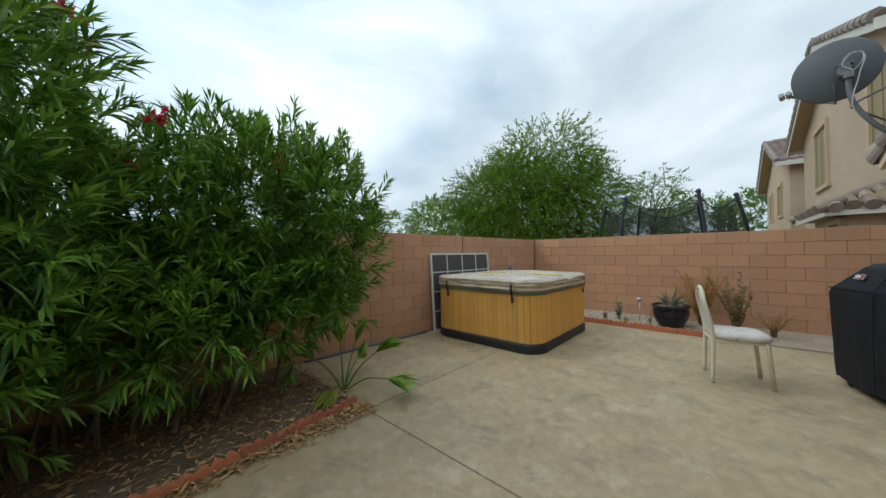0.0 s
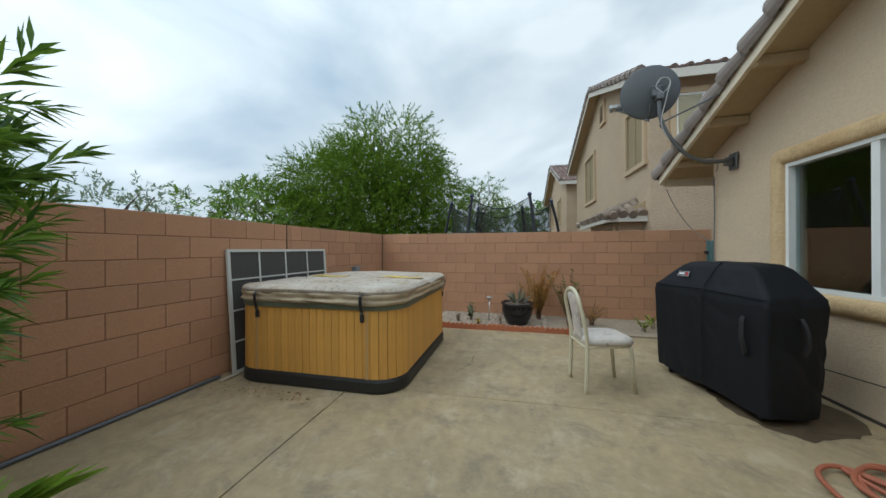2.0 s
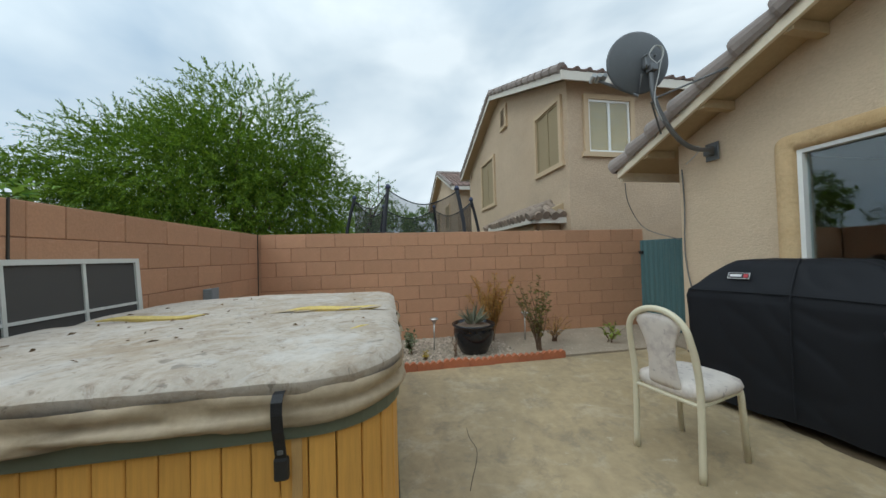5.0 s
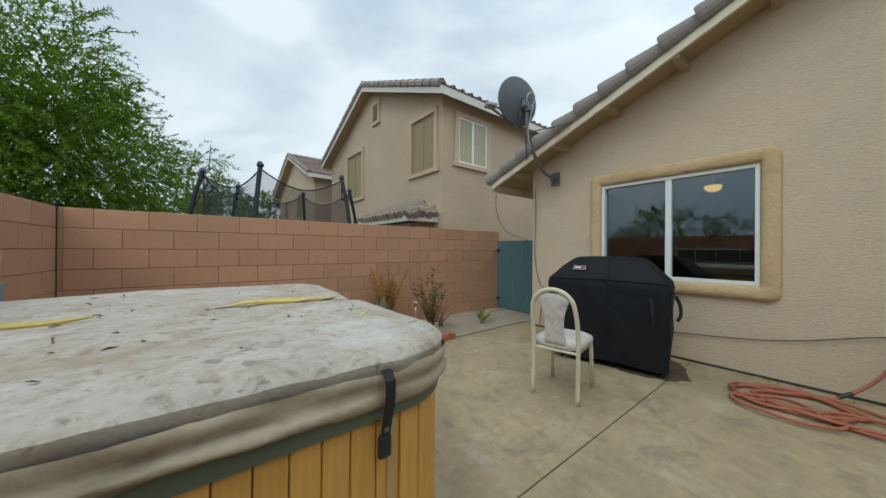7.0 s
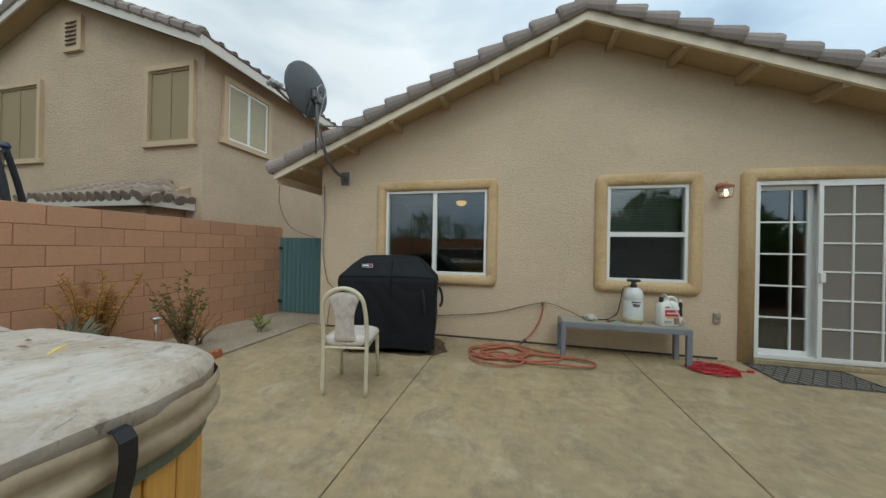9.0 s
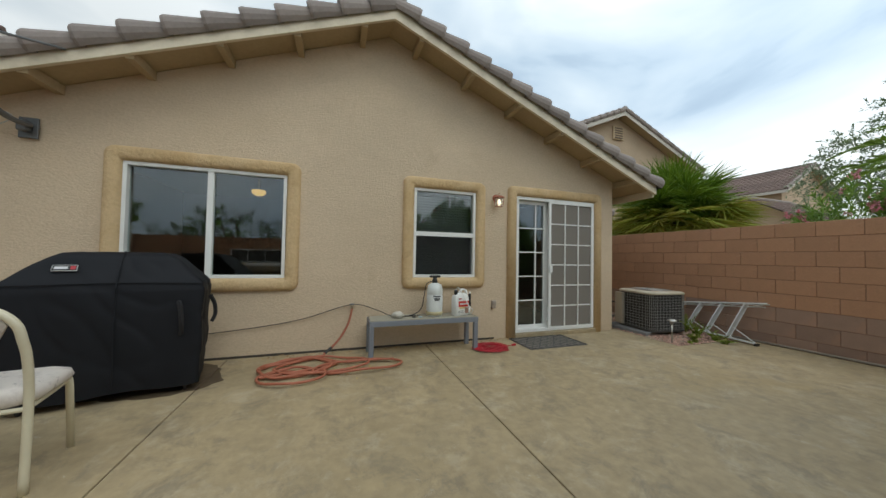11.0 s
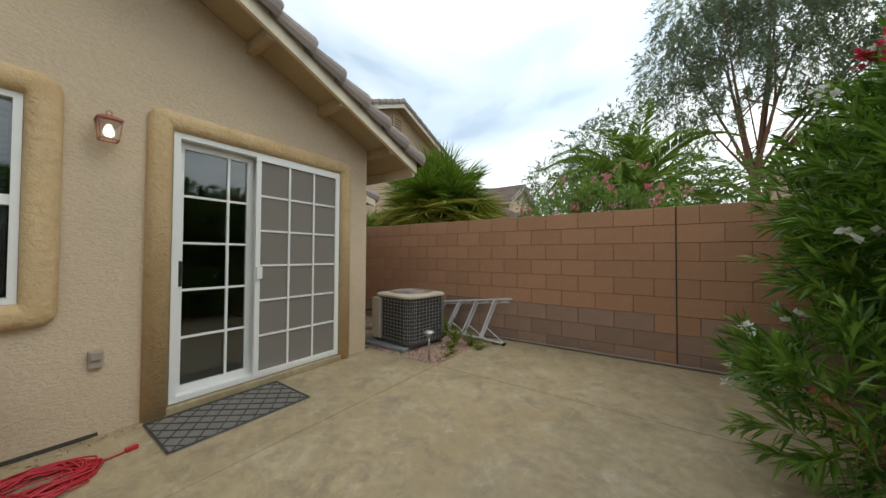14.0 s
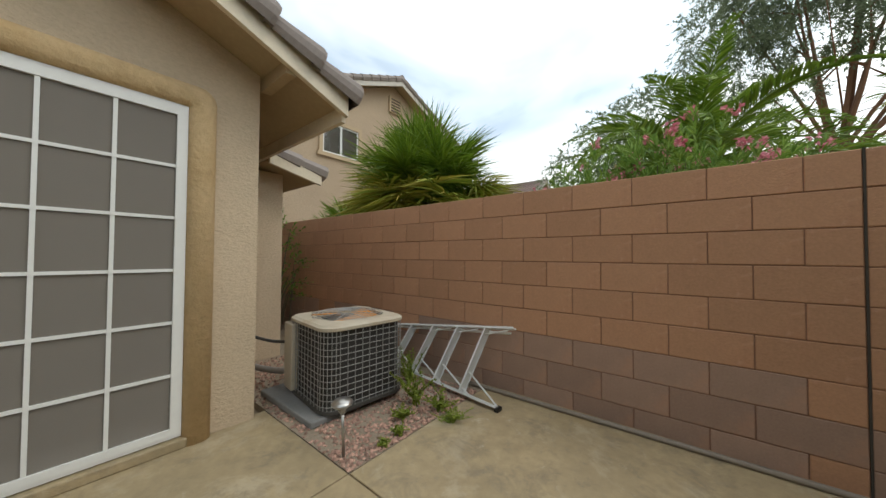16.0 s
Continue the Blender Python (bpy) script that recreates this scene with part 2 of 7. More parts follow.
def tube(bm, pts, radius, sides=8, closed=False, cap=True):
    """A round rod or hose along points; radius may be a list."""
    pts = [Vector(p) for p in pts]
    rings, up = [], Vector((0.13, 0.21, 0.97))
    count = len(pts)
    for i, p in enumerate(pts):
        a, b = pts[(i - 1) % count if closed else max(i - 1, 0)], pts[(i + 1) % count if closed else min(i + 1, count - 1)]
        d = (b - a).normalized()
        s = d.cross(up)
        if s.length < 0.05:
            s = d.cross(Vector((1, 0, 0)))
        s.normalize()
        w = d.cross(s)
        up = -w if (-w).dot(up) > 0 else w
        r = radius[i] if isinstance(radius, (list, tuple)) else radius
        rings.append([bm.verts.new(p + r * (math.cos(2 * math.pi * k / sides) * s + math.sin(2 * math.pi * k / sides) * w)) for k in range(sides)])
    for i in range(count if closed else count - 1):
        a, b = rings[i], rings[(i + 1) % count]
        for k in range(sides):
            bm.faces.new((a[k], a[(k + 1) % sides], b[(k + 1) % sides], b[k]))
    if cap and not closed:
        bm.faces.new(rings[0][::-1])
        bm.faces.new(rings[-1])
    return bm


def smooth_path(pts, steps=6, closed=False):
    """Catmull-Rom through points."""
    pts = [Vector(p) for p in pts]
    n, out = len(pts), []
    for i in range(n if closed else n - 1):
        if closed:
            p0, p1, p2, p3 = pts[i - 1], pts[i], pts[(i + 1) % n], pts[(i + 2) % n]
        else:
            p0, p1, p2, p3 = pts[max(i - 1, 0)], pts[i], pts[i + 1], pts[min(i + 2, n - 1)]
        for s in range(steps):
            u = s / steps
            out.append(0.5 * (2 * p1 + (p2 - p0) * u + (2 * p0 - 5 * p1 + 4 * p2 - p3) * u * u + (3 * p1 - p0 - 3 * p2 + p3) * u ** 3))
    if not closed:
        out.append(pts[-1])
    return out


def lathe(bm, profile, sides=24, at=(0, 0, 0)):
    rings = []
    for r, z in profile:
        rings.append([bm.verts.new((at[0] + r * math.cos(2 * math.pi * k / sides), at[1] + r * math.sin(2 * math.pi * k / sides), at[2] + z)) for k in range(sides)])
    for a, b in zip(rings, rings[1:]):
        for k in range(sides):
            bm.faces.new((a[k], a[(k + 1) % sides], b[(k + 1) % sides], b[k]))
    if profile[0][0] > 1e-4:
        bm.faces.new(rings[0][::-1])
    if profile[-1][0] > 1e-4:
        bm.faces.new(rings[-1])
    return bm


def loft_square(bm, levels, cx=0.0):
    """Square rings of half-width h at height z, joined upwards and capped."""
    rows = [[bm.verts.new((cx + sx * h, sy * h, z)) for sx, sy in ((-1, -1), (1, -1), (1, 1), (-1, 1))] for h, z in levels]
    for a, b in zip(rows, rows[1:]):
        for k in range(4):
            bm.faces.new((a[k], a[(k + 1) % 4], b[(k + 1) % 4], b[k]))
    bm.faces.new(rows[0][::-1])
    bm.faces.new(rows[-1])
    return bm


def prism(bm, outline, a, b, axis="x"):
    """A flat outline (u, v) drawn out from a to b along an axis; u, v are the two other axes in order."""
    def put(u, v, w):
        return {"x": (w, u, v), "y": (u, w, v), "z": (u, v, w)}[axis]
    lo, hi = [bm.verts.new(put(u, v, a)) for u, v in outline], [bm.verts.new(put(u, v, b)) for u, v in outline]
    k = len(outline)
    bm.faces.new(lo)
    bm.faces.new(hi[::-1])
    for i in range(k):
        bm.faces.new((lo[i], hi[i], hi[(i + 1) % k], lo[(i + 1) % k]))
    return bm


def finish(bm, name, material, smooth=False):
    bmesh.ops.recalc_face_normals(bm, faces=list(bm.faces))
    me = bpy.data.meshes.new(name)
    bm.to_mesh(me)
    bm.free()
    me.materials.append(material)
    if smooth:
        for p in me.polygons:
            p.use_smooth = True
    return me


def part(name, bm, material, parent=None, label="", smooth=False):
    ob = new(name, finish(bm, name, material, smooth))
    ob.parent = parent
    return tagged(ob, label)


def whole(name, bm, material, label, category, smooth=False, kind="", group=""):
    return tagged(new(name, finish(bm, name, material, smooth)), label, category, group, kind)


def thing(name, label, category, at=(0, 0, 0), turn=0, group="", kind=""):
    ob = new(name)
    ob.empty_display_size = 0.1
    ob.matrix_basis = pose(*at, 0, 0, turn)
    return tagged(ob, label, category, group, kind)


def bx(x0, x1, y0, y1, z0, z1):
    bm = bmesh.new()
    box(bm, x0, x1, y0, y1, z0, z1)
    return bm


def leaf_cloud(name, at, way, length, width, material, parent=None, label="", fold=0.25, droop=0.0, rng=None):
    """Many folded leaves as one mesh: six corners each, base to tip along way. All arrays, one row a leaf."""
    rng = rng or np.random.default_rng(3)
    at, way = np.asarray(at, float), np.asarray(way, float)
    k = len(at)
    way /= np.linalg.norm(way, axis=1, keepdims=True) + 1e-9
    side = np.cross(way, rng.normal(size=(k, 3)) * 0.55 + (0, 0, 1.0))
    side /= np.linalg.norm(side, axis=1, keepdims=True) + 1e-9
    top = np.cross(side, way)
    le, wi = np.broadcast_to(length, k)[:, None], np.broadcast_to(width, k)[:, None]
    mid = at + way * le * 0.45
    tip = at + way * le - np.array((0, 0, 1.0)) * le * droop
    verts = np.stack([at, mid + side * wi / 2 + top * wi * fold, mid, mid - side * wi / 2 + top * wi * fold, tip], 1).reshape(-1, 3)
    quad = np.array([[0, 1, 2], [2, 1, 4], [0, 2, 3], [2, 4, 3]])
    faces = (np.arange(k)[:, None, None] * 5 + quad[None]).reshape(-1, 3)
    me = bpy.data.meshes.new(name)
    me.vertices.add(len(verts))
    me.vertices.foreach_set("co", verts.ravel())
    me.loops.add(faces.size)
    me.loops.foreach_set("vertex_index", faces.ravel().astype(np.int32))
    me.polygons.add(len(faces))
    me.polygons.foreach_set("loop_start", np.arange(0, faces.size, 3, dtype=np.int32))
    me.polygons.foreach_set("loop_total", np.full(len(faces), 3, dtype=np.int32))
    me.update()
    me.materials.append(material)
    ob = new(name, me)
    ob.parent = parent
    return tagged(ob, label)

# ---- ground and patio ----
W0, W1 = (-3.56, -3.7), (-3.05, 7.37)      # west wall, yard face
N1 = (3.08, 7.20)                          # end of the north wall
S0, S1 = (-3.62, -3.56), (7.5, -3.36)      # south wall, yard face
WALL_TOP = 1.64

whole("ground", bx(-160, 160, -160, 160, -0.5, -0.06), M_GROUND, "bare tan desert ground around the yards", "ground", kind="structure")


def slab(x0, x1, y0, y1):
    bm = bmesh.new()
    box(bm, x0, x1, y0, y1, -0.05, 0.0)
    bmesh.ops.bevel(bm, geom=[e for e in bm.edges if all(v.co.z > -0.01 for v in e.verts)], offset=0.003, segments=1, affect="EDGES")
    return bm


patio = thing("patio", "weathered tan concrete patio cut by control joints", "patio", kind="structure")
G = 0.009
XS, YS = (-3.7, -1.75, 1.36, 2.46), (-3.75, -1.97, 1.46, 3.755, 6.08)
for i in range(3):
    for j in range(4):
        x0, x1, y0, y1 = XS[i] + G / 2, XS[i + 1] - G / 2, YS[j] + G / 2, YS[j + 1] - G / 2
        if (i == 2 and j == 0) or (i == 0 and j < 2) or (i == 2 and j > 1):
            continue
        if i == 1 and j > 1:
            x1 = XS[3] - G / 2
        part("slab", slab(x0, x1, y0, y1), M_CONCRETE, patio)
part("joint_fill", bx(-1.75, 2.46, -3.75, 6.08, -0.055, -0.012), M_JOINT, patio)
part("joint_fill", bx(-3.7, -1.75, 1.46, 6.08, -0.055, -0.012), M_JOINT, patio)


def crack(points):
    r = random.Random(len(points))
    path = [Vector((x + r.uniform(-0.012, 0.012), y, 0.0)) for x, y in points]
    part("crack", tube(bmesh.new(), smooth_path(path, 3), 0.0022, 4), M_JOINT, patio, "hairline crack in the concrete")

# ---- block walls ----
def chamfer_block(length, thick, height, material=M_BLOCK, name="block"):
    bm = bmesh.new()
    box(bm, -length / 2, length / 2, -thick / 2, thick / 2, -height / 2, height / 2)
    bmesh.ops.bevel(bm, geom=list(bm.edges), offset=0.004, segments=1, affect="EDGES")
    return finish(bm, name, material)


COURSE, BLOCK, THICK = 0.2035, 0.4065, 0.15
FULL, HALF = chamfer_block(BLOCK - 0.0055, THICK, COURSE - 0.0055), chamfer_block(BLOCK / 2 - 0.0055, THICK, COURSE - 0.0055)

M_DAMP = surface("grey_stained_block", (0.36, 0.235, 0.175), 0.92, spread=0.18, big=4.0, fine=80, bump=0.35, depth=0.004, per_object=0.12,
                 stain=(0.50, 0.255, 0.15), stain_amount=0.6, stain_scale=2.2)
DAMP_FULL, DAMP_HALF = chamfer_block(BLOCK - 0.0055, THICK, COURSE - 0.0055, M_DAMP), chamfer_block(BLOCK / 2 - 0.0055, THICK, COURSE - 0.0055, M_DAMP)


def block_wall(name, a, b, label, courses=9, top=WALL_TOP, shift=0.0, breaks=(), damp=99):
    """A running-bond wall whose yard face runs from a to b (yard on its left side)."""
    ax, ay = a
    length = math.dist(a, b)
    angle = math.degrees(math.atan2(b[1] - ay, b[0] - ax))
    base = pose(ax, ay, 0, 0, 0, angle) @ pose(0, -THICK / 2, 0)
    wall = tagged(new(name), label, "wall", "", "structure")
    wall.matrix_basis = base
    core = part("mortar_core", bx(0.0, length, -THICK / 2 + 0.007, THICK / 2 - 0.007, top - courses * COURSE - 0.1, top - 0.006), M_MORTAR, wall)
    for u in breaks:
        part("control_joint", bx(u - 0.003, u + 0.006, THICK / 2 - 0.004, THICK / 2 + 0.003, top - courses * COURSE, top + 0.002), M_JOINT, wall, "dark control joint")
    edges = [0.0, *breaks, length]
    rng = random.Random(len(name))
    for s, (u0, u1) in enumerate(zip(edges, edges[1:])):
        for c in range(courses):
            z = top - (c + 0.5) * COURSE
            u = u0 + 0.005 if s else u0 - shift
            half_first = (c % 2 == 0)
            if half_first:
                if u + BLOCK / 2 > u0:
                    o = new("block", HALF)
                    o.parent, o.location = wall, (u + BLOCK / 4, 0, z)
                u += BLOCK / 2
            while u < u1 - 0.03:
                room = u1 - u
                piece, w = (FULL, BLOCK) if room >= BLOCK - 0.02 else (HALF, BLOCK / 2)
                if room < BLOCK / 2 - 0.03:
                    o = new("block", HALF)
                    o.parent, o.location, o.scale = wall, (u + room / 2, 0, z), (room / (BLOCK / 2), 1, 1)
                    break
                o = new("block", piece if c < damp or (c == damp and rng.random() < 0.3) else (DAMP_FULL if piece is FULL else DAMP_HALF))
                o.parent = wall
                o.location = (u + w / 2, rng.uniform(-0.0015, 0.0015), z + rng.uniform(-0.001, 0.001))
                u += w
    return wall

# ---- the house ----
HX, HY0, HY1 = 2.40, -1.87, 5.88
RIDGE_Y, RIDGE_Z, PITCH = 2.03, 4.13, 0.406
RAKE_X, EAVE_N, EAVE_S = 1.97, 6.42, -2.35


def roof_z(y):
    return RIDGE_Z - PITCH * abs(y - RIDGE_Y)


OPENINGS = {"window_1": (3.21, 4.75, 0.91, 2.14), "window_2": (0.73, 1.65, 0.91, 2.14), "door_1": (-1.45, 0.05, 0.06, 2.15)}


def gable_wall():
    """The west gable with its three openings cut through, in upright strips."""
    bm = bmesh.new()
    cuts = sorted({HY0, HY1, RIDGE_Y, *[v for o in OPENINGS.values() for v in o[:2]]})
    t0, t1 = HX, HX + 0.16
    for y0, y1 in zip(cuts, cuts[1:]):
        hole = next((o for o in OPENINGS.values() if o[0] <= y0 + 1e-6 and y1 <= o[1] + 1e-6), None)
        if hole:
            if hole[2] > -0.05:
                box(bm, t0, t1, y0, y1, -0.1, hole[2])
            prism(bm, [(y0, hole[3]), (y1, hole[3]), (y1, roof_z(y1)), (y0, roof_z(y0))], t0, t1, "x")
        else:
            prism(bm, [(y0, -0.1), (y1, -0.1), (y1, roof_z(y1)), (y0, roof_z(y0))], t0, t1, "x")
    bmesh.ops.remove_doubles(bm, verts=list(bm.verts), dist=0.0005)
    return bm


whole("wall_house_west", gable_wall(), M_STUCCO, "tan sand-finish stucco gable wall of the house", "wall", kind="structure")
whole("wall_house_north", bx(HX + 0.16, 12, HY1 - 0.16, HY1, -0.1, roof_z(HY1)), M_STUCCO, "tan stucco side wall of the house", "wall", kind="structure")
whole("wall_house_south", bx(HX + 0.16, 12, HY0, HY0 + 0.16, -0.1, roof_z(HY0)), M_STUCCO, "tan stucco side wall of the house", "wall", kind="structure")
whole("wall_house_east", bx(11.84, 12, HY0 + 0.16, HY1 - 0.16, -0.1, 2.4), M_STUCCO, "tan stucco rear wall of the house", "wall", kind="structure")
whole("wall_house_bay", bx(3.75, 5.6, -2.64, HY0 - 0.002, -0.1, 2.18), M_STUCCO, "tan stucco projecting bay of the house side", "wall", kind="structure")

# dim rooms behind the glass, their gloom put into the wall and floor colours
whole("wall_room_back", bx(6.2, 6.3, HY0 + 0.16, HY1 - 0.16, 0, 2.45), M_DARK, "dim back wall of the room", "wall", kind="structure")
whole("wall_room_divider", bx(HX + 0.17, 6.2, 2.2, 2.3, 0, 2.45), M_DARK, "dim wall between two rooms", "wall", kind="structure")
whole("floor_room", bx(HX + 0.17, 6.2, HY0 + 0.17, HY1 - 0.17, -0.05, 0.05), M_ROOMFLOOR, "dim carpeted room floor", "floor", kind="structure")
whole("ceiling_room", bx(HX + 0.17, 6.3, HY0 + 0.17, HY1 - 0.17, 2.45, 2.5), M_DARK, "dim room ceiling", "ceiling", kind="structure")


# roof: sheathing, rake boards, lookouts, tiles
def roof():
    r = thing("roof", "low gable roof of flat concrete tiles over cream rake boards", "roof", kind="structure")
    for side, (ye, s) in {"n": (EAVE_N, 1), "s": (EAVE_S, -1)}.items():
        bm = bmesh.new()
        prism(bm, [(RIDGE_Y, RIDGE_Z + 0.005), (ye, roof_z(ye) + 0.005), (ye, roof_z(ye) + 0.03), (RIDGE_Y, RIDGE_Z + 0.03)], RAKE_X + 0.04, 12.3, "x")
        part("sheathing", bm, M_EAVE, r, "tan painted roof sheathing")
        bm = bmesh.new()
        prism(bm, [(RIDGE_Y, RIDGE_Z - 0.06), (ye, roof_z(ye) - 0.06), (ye, roof_z(ye) + 0.10), (RIDGE_Y, RIDGE_Z + 0.10)], RAKE_X, RAKE_X + 0.04, "x")
        part("rake_board", bm, M_FASCIA, r, "cream painted rake board")
        part("fascia", bx(RAKE_X + 0.04, 12.3, min(ye, ye - s * 0.035), max(ye, ye - s * 0.035), roof_z(ye) - 0.10, roof_z(ye) + 0.05), M_FASCIA, r, "cream painted eave board")
        for k in range(6):
            y = RIDGE_Y + s * (0.35 + 0.72 * k)
            bm = bmesh.new()
            z = roof_z(y)
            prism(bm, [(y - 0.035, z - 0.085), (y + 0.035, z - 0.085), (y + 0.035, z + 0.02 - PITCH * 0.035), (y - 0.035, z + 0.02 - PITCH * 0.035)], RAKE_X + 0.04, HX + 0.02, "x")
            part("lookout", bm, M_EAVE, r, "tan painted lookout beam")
    return r


ROOF = roof()

bay_roof = thing("bay_roof", "small tiled lean-to roof over the house bay", "roof", kind="structure")
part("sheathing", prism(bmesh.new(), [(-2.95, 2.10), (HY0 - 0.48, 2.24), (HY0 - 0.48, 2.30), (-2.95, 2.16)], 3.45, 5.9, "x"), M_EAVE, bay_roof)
part("rake_board", prism(bmesh.new(), [(-2.95, 2.06), (HY0 - 0.48, 2.20), (HY0 - 0.48, 2.34), (-2.95, 2.20)], 3.41, 3.45, "x"), M_FASCIA, bay_roof, "cream rake board")
for k in range(2):
    part("rake_tile", tube(bmesh.new(), [(3.47, -3.02 + 0.33 * k, 2.22 + 0.07 * k), (3.47, -2.66 + 0.33 * k, 2.30 + 0.07 * k)], [0.10, 0.075], 8), M_TILE, bay_roof)

# ---- trims, windows, door ----
def ring(y0, y1, z0, z1, w, x0, x1, bottom=True):
    """A frame round an opening in the gable wall, from x0 (outside) to x1."""
    bm = bmesh.new()
    if bottom:
        outer, inner = [(y0 - w, z0 - w), (y1 + w, z0 - w), (y1 + w, z1 + w), (y0 - w, z1 + w)], [(y0, z0), (y1, z0), (y1, z1), (y0, z1)]
        k = 4
    else:
        outer, inner = [(y0 - w, z0), (y0 - w, z1 + w), (y1 + w, z1 + w), (y1 + w, z0)], [(y0, z0), (y0, z1), (y1, z1), (y1, z0)]
        k = 3
    vs = [[bm.verts.new((x, y, z)) for y, z in loop] for x in (x0, x1) for loop in (outer, inner)]
    fo, fi, bo, bi = vs
    for i in range(k):
        j = (i + 1) % 4
        bm.faces.new((fo[i], fo[j], fi[j], fi[i]))
        bm.faces.new((bo[i], bo[j], bi[j], bi[i]))
        bm.faces.new((fo[i], fo[j], bo[j], bo[i]))
        bm.faces.new((fi[i], fi[j], bi[j], bi[i]))
    if not bottom:
        for i in (0, 3):
            bm.faces.new((fo[i], fi[i], bi[i], bo[i]))
    return bm


part_trims = thing("trim", "ochre rounded stucco trim bands around the openings", "trim", kind="structure")


def rounded_loop(y0, y1, z0, z1, r, closed, steps=5):
    """Outline of an opening with round corners; open at the foot for a door."""
    corners = ((y1 - r, z1 - r, 0), (y0 + r, z1 - r, 90), (y0 + r, z0 + r, 180), (y1 - r, z0 + r, 270))
    pts = [] if closed else [(y1, z0)]
    for cy, cz, a0 in corners[:4 if closed else 2]:
        pts += [(cy + r * math.cos(radians(a0 + 90 * k / steps)), cz + r * math.sin(radians(a0 + 90 * k / steps))) for k in range(steps + 1)]
    return pts if closed else pts + [(y0, z0)]


def trim_band(y0, y1, z0, z1, closed):
    """A plump hand-floated stucco band: bullnose in section, softly rounded at its corners."""
    bm = bmesh.new()
    rows = []
    section = [(0.0, 0.05), (-0.002, 0.0), (0.004, -0.032), (0.022, -0.054), (0.05, -0.064), (0.085, -0.066), (0.115, -0.060), (0.138, -0.042), (0.148, -0.018), (0.150, 0.01)]
    for off, x in section:
        base = 0.0 if not closed else z0 - off
        loop = rounded_loop(y0 - off, y1 + off, base, z1 + off, max(0.004, 0.012 + off * 0.55), closed)
        row = []
        for y, z in loop:
            w = 0.005 * noise.noise(Vector((y * 5, z * 5, off * 9))) if 0.0 < off < 0.149 else 0.0
            row.append(bm.verts.new((HX + x + w, y, z)))
        rows.append(row)
    k = len(rows[0])
    for a, b in zip(rows, rows[1:]):
        for i in range(k if closed else k - 1):
            j = (i + 1) % k
            bm.faces.new((a[i], a[j], b[j], b[i]))
    if not closed:
        for i in (0, k - 1):
            bm.faces.new([row[i] for row in rows])
    return bm


for key, (y0, y1, z0, z1) in OPENINGS.items():
    part("trim_band", trim_band(y0, y1, z0, z1, key != "door_1"), M_TRIM, part_trims, smooth=True)


def window(name, key, label, upright):
    y0, y1, z0, z1 = OPENINGS[key]
    w = thing(name, label, "window", (0, 0, 0), kind="structure")
    i = 0.037
    part("window_frame", ring(y0 + i, y1 - i, z0 + i, z1 - i, i - 0.002, HX - 0.012, HX + 0.075), M_WHITE, w, "white vinyl frame")
    ym, zm = (y0 + y1) / 2, z0 + (z1 - z0) * 0.49
    if upright:
        part("mullion", bx(HX - 0.004, HX + 0.05, ym - 0.03, ym + 0.03, z0 + i, z1 - i), M_WHITE, w, "white meeting stile")
        panes = [(y0 + i, ym - 0.03, z0 + i, z1 - i, 0.03), (ym + 0.03, y1 - i, z0 + i, z1 - i, 0.045)]
    else:
        part("mullion", bx(HX - 0.004, HX + 0.05, y0 + i, y1 - i, zm - 0.03, zm + 0.03), M_WHITE, w, "white meeting rail")
        panes = [(y0 + i, y1 - i, z0 + i, zm - 0.03, 0.045), (y0 + i, y1 - i, zm + 0.03, z1 - i, 0.03)]
    for a, b, c, d, x in panes:
        g = part("pane", bx(HX + x, HX + x + 0.006, a, b, c, d), M_GLASS, w, "reflecting window glass")
        g.visible_shadow = False
    return w


window("window_1", "window_1", "white two-pane sliding window reflecting the trees", True)
window("window_2", "window_2", "white single-hung window with dark blinds behind", False)
s = part("insect_screen", bx(HX + 0.008, HX + 0.012, 0.775, 1.605, 0.955, 1.48), see_through("dark_screen", (0.03, 0.03, 0.03), 0.25), bpy.data.objects["window_2"], "dark insect screen over the lower sash")

blind = thing("window_blind", "dark horizontal slat blind closed behind the window", "blind")
part("headrail", bx(HX + 0.10, HX + 0.15, 0.77, 1.61, 2.06, 2.10), M_BLIND, blind)
slat = finish(bx(-0.004, 0.004, -0.41, 0.41, -0.021, 0.021), "slat", M_BLIND)
for k in range(29):
    o = new("slat", slat)
    o.parent, o.matrix_basis = blind, pose(HX + 0.125, 1.19, 0.98 + 0.0375 * k, 0, 22, 0)

door = thing("door_1", "white sliding patio door half open behind a gridded screen door", "sliding door", kind="structure")
DY0, DY1, DZ0, DZ1 = OPENINGS["door_1"]
part("door_frame", ring(DY0 + 0.045, DY1 - 0.045, DZ0 + 0.05, DZ1 - 0.045, 0.043, HX - 0.02, HX + 0.11), M_WHITE, door, "white aluminium door frame")
part("sill_step", soft_box(HX - 0.06, HX + 0.02, DY0 - 0.02, DY1 + 0.02, 0.001, 0.058, 0.008), M_CONCRETE, door, "concrete sill under the door")


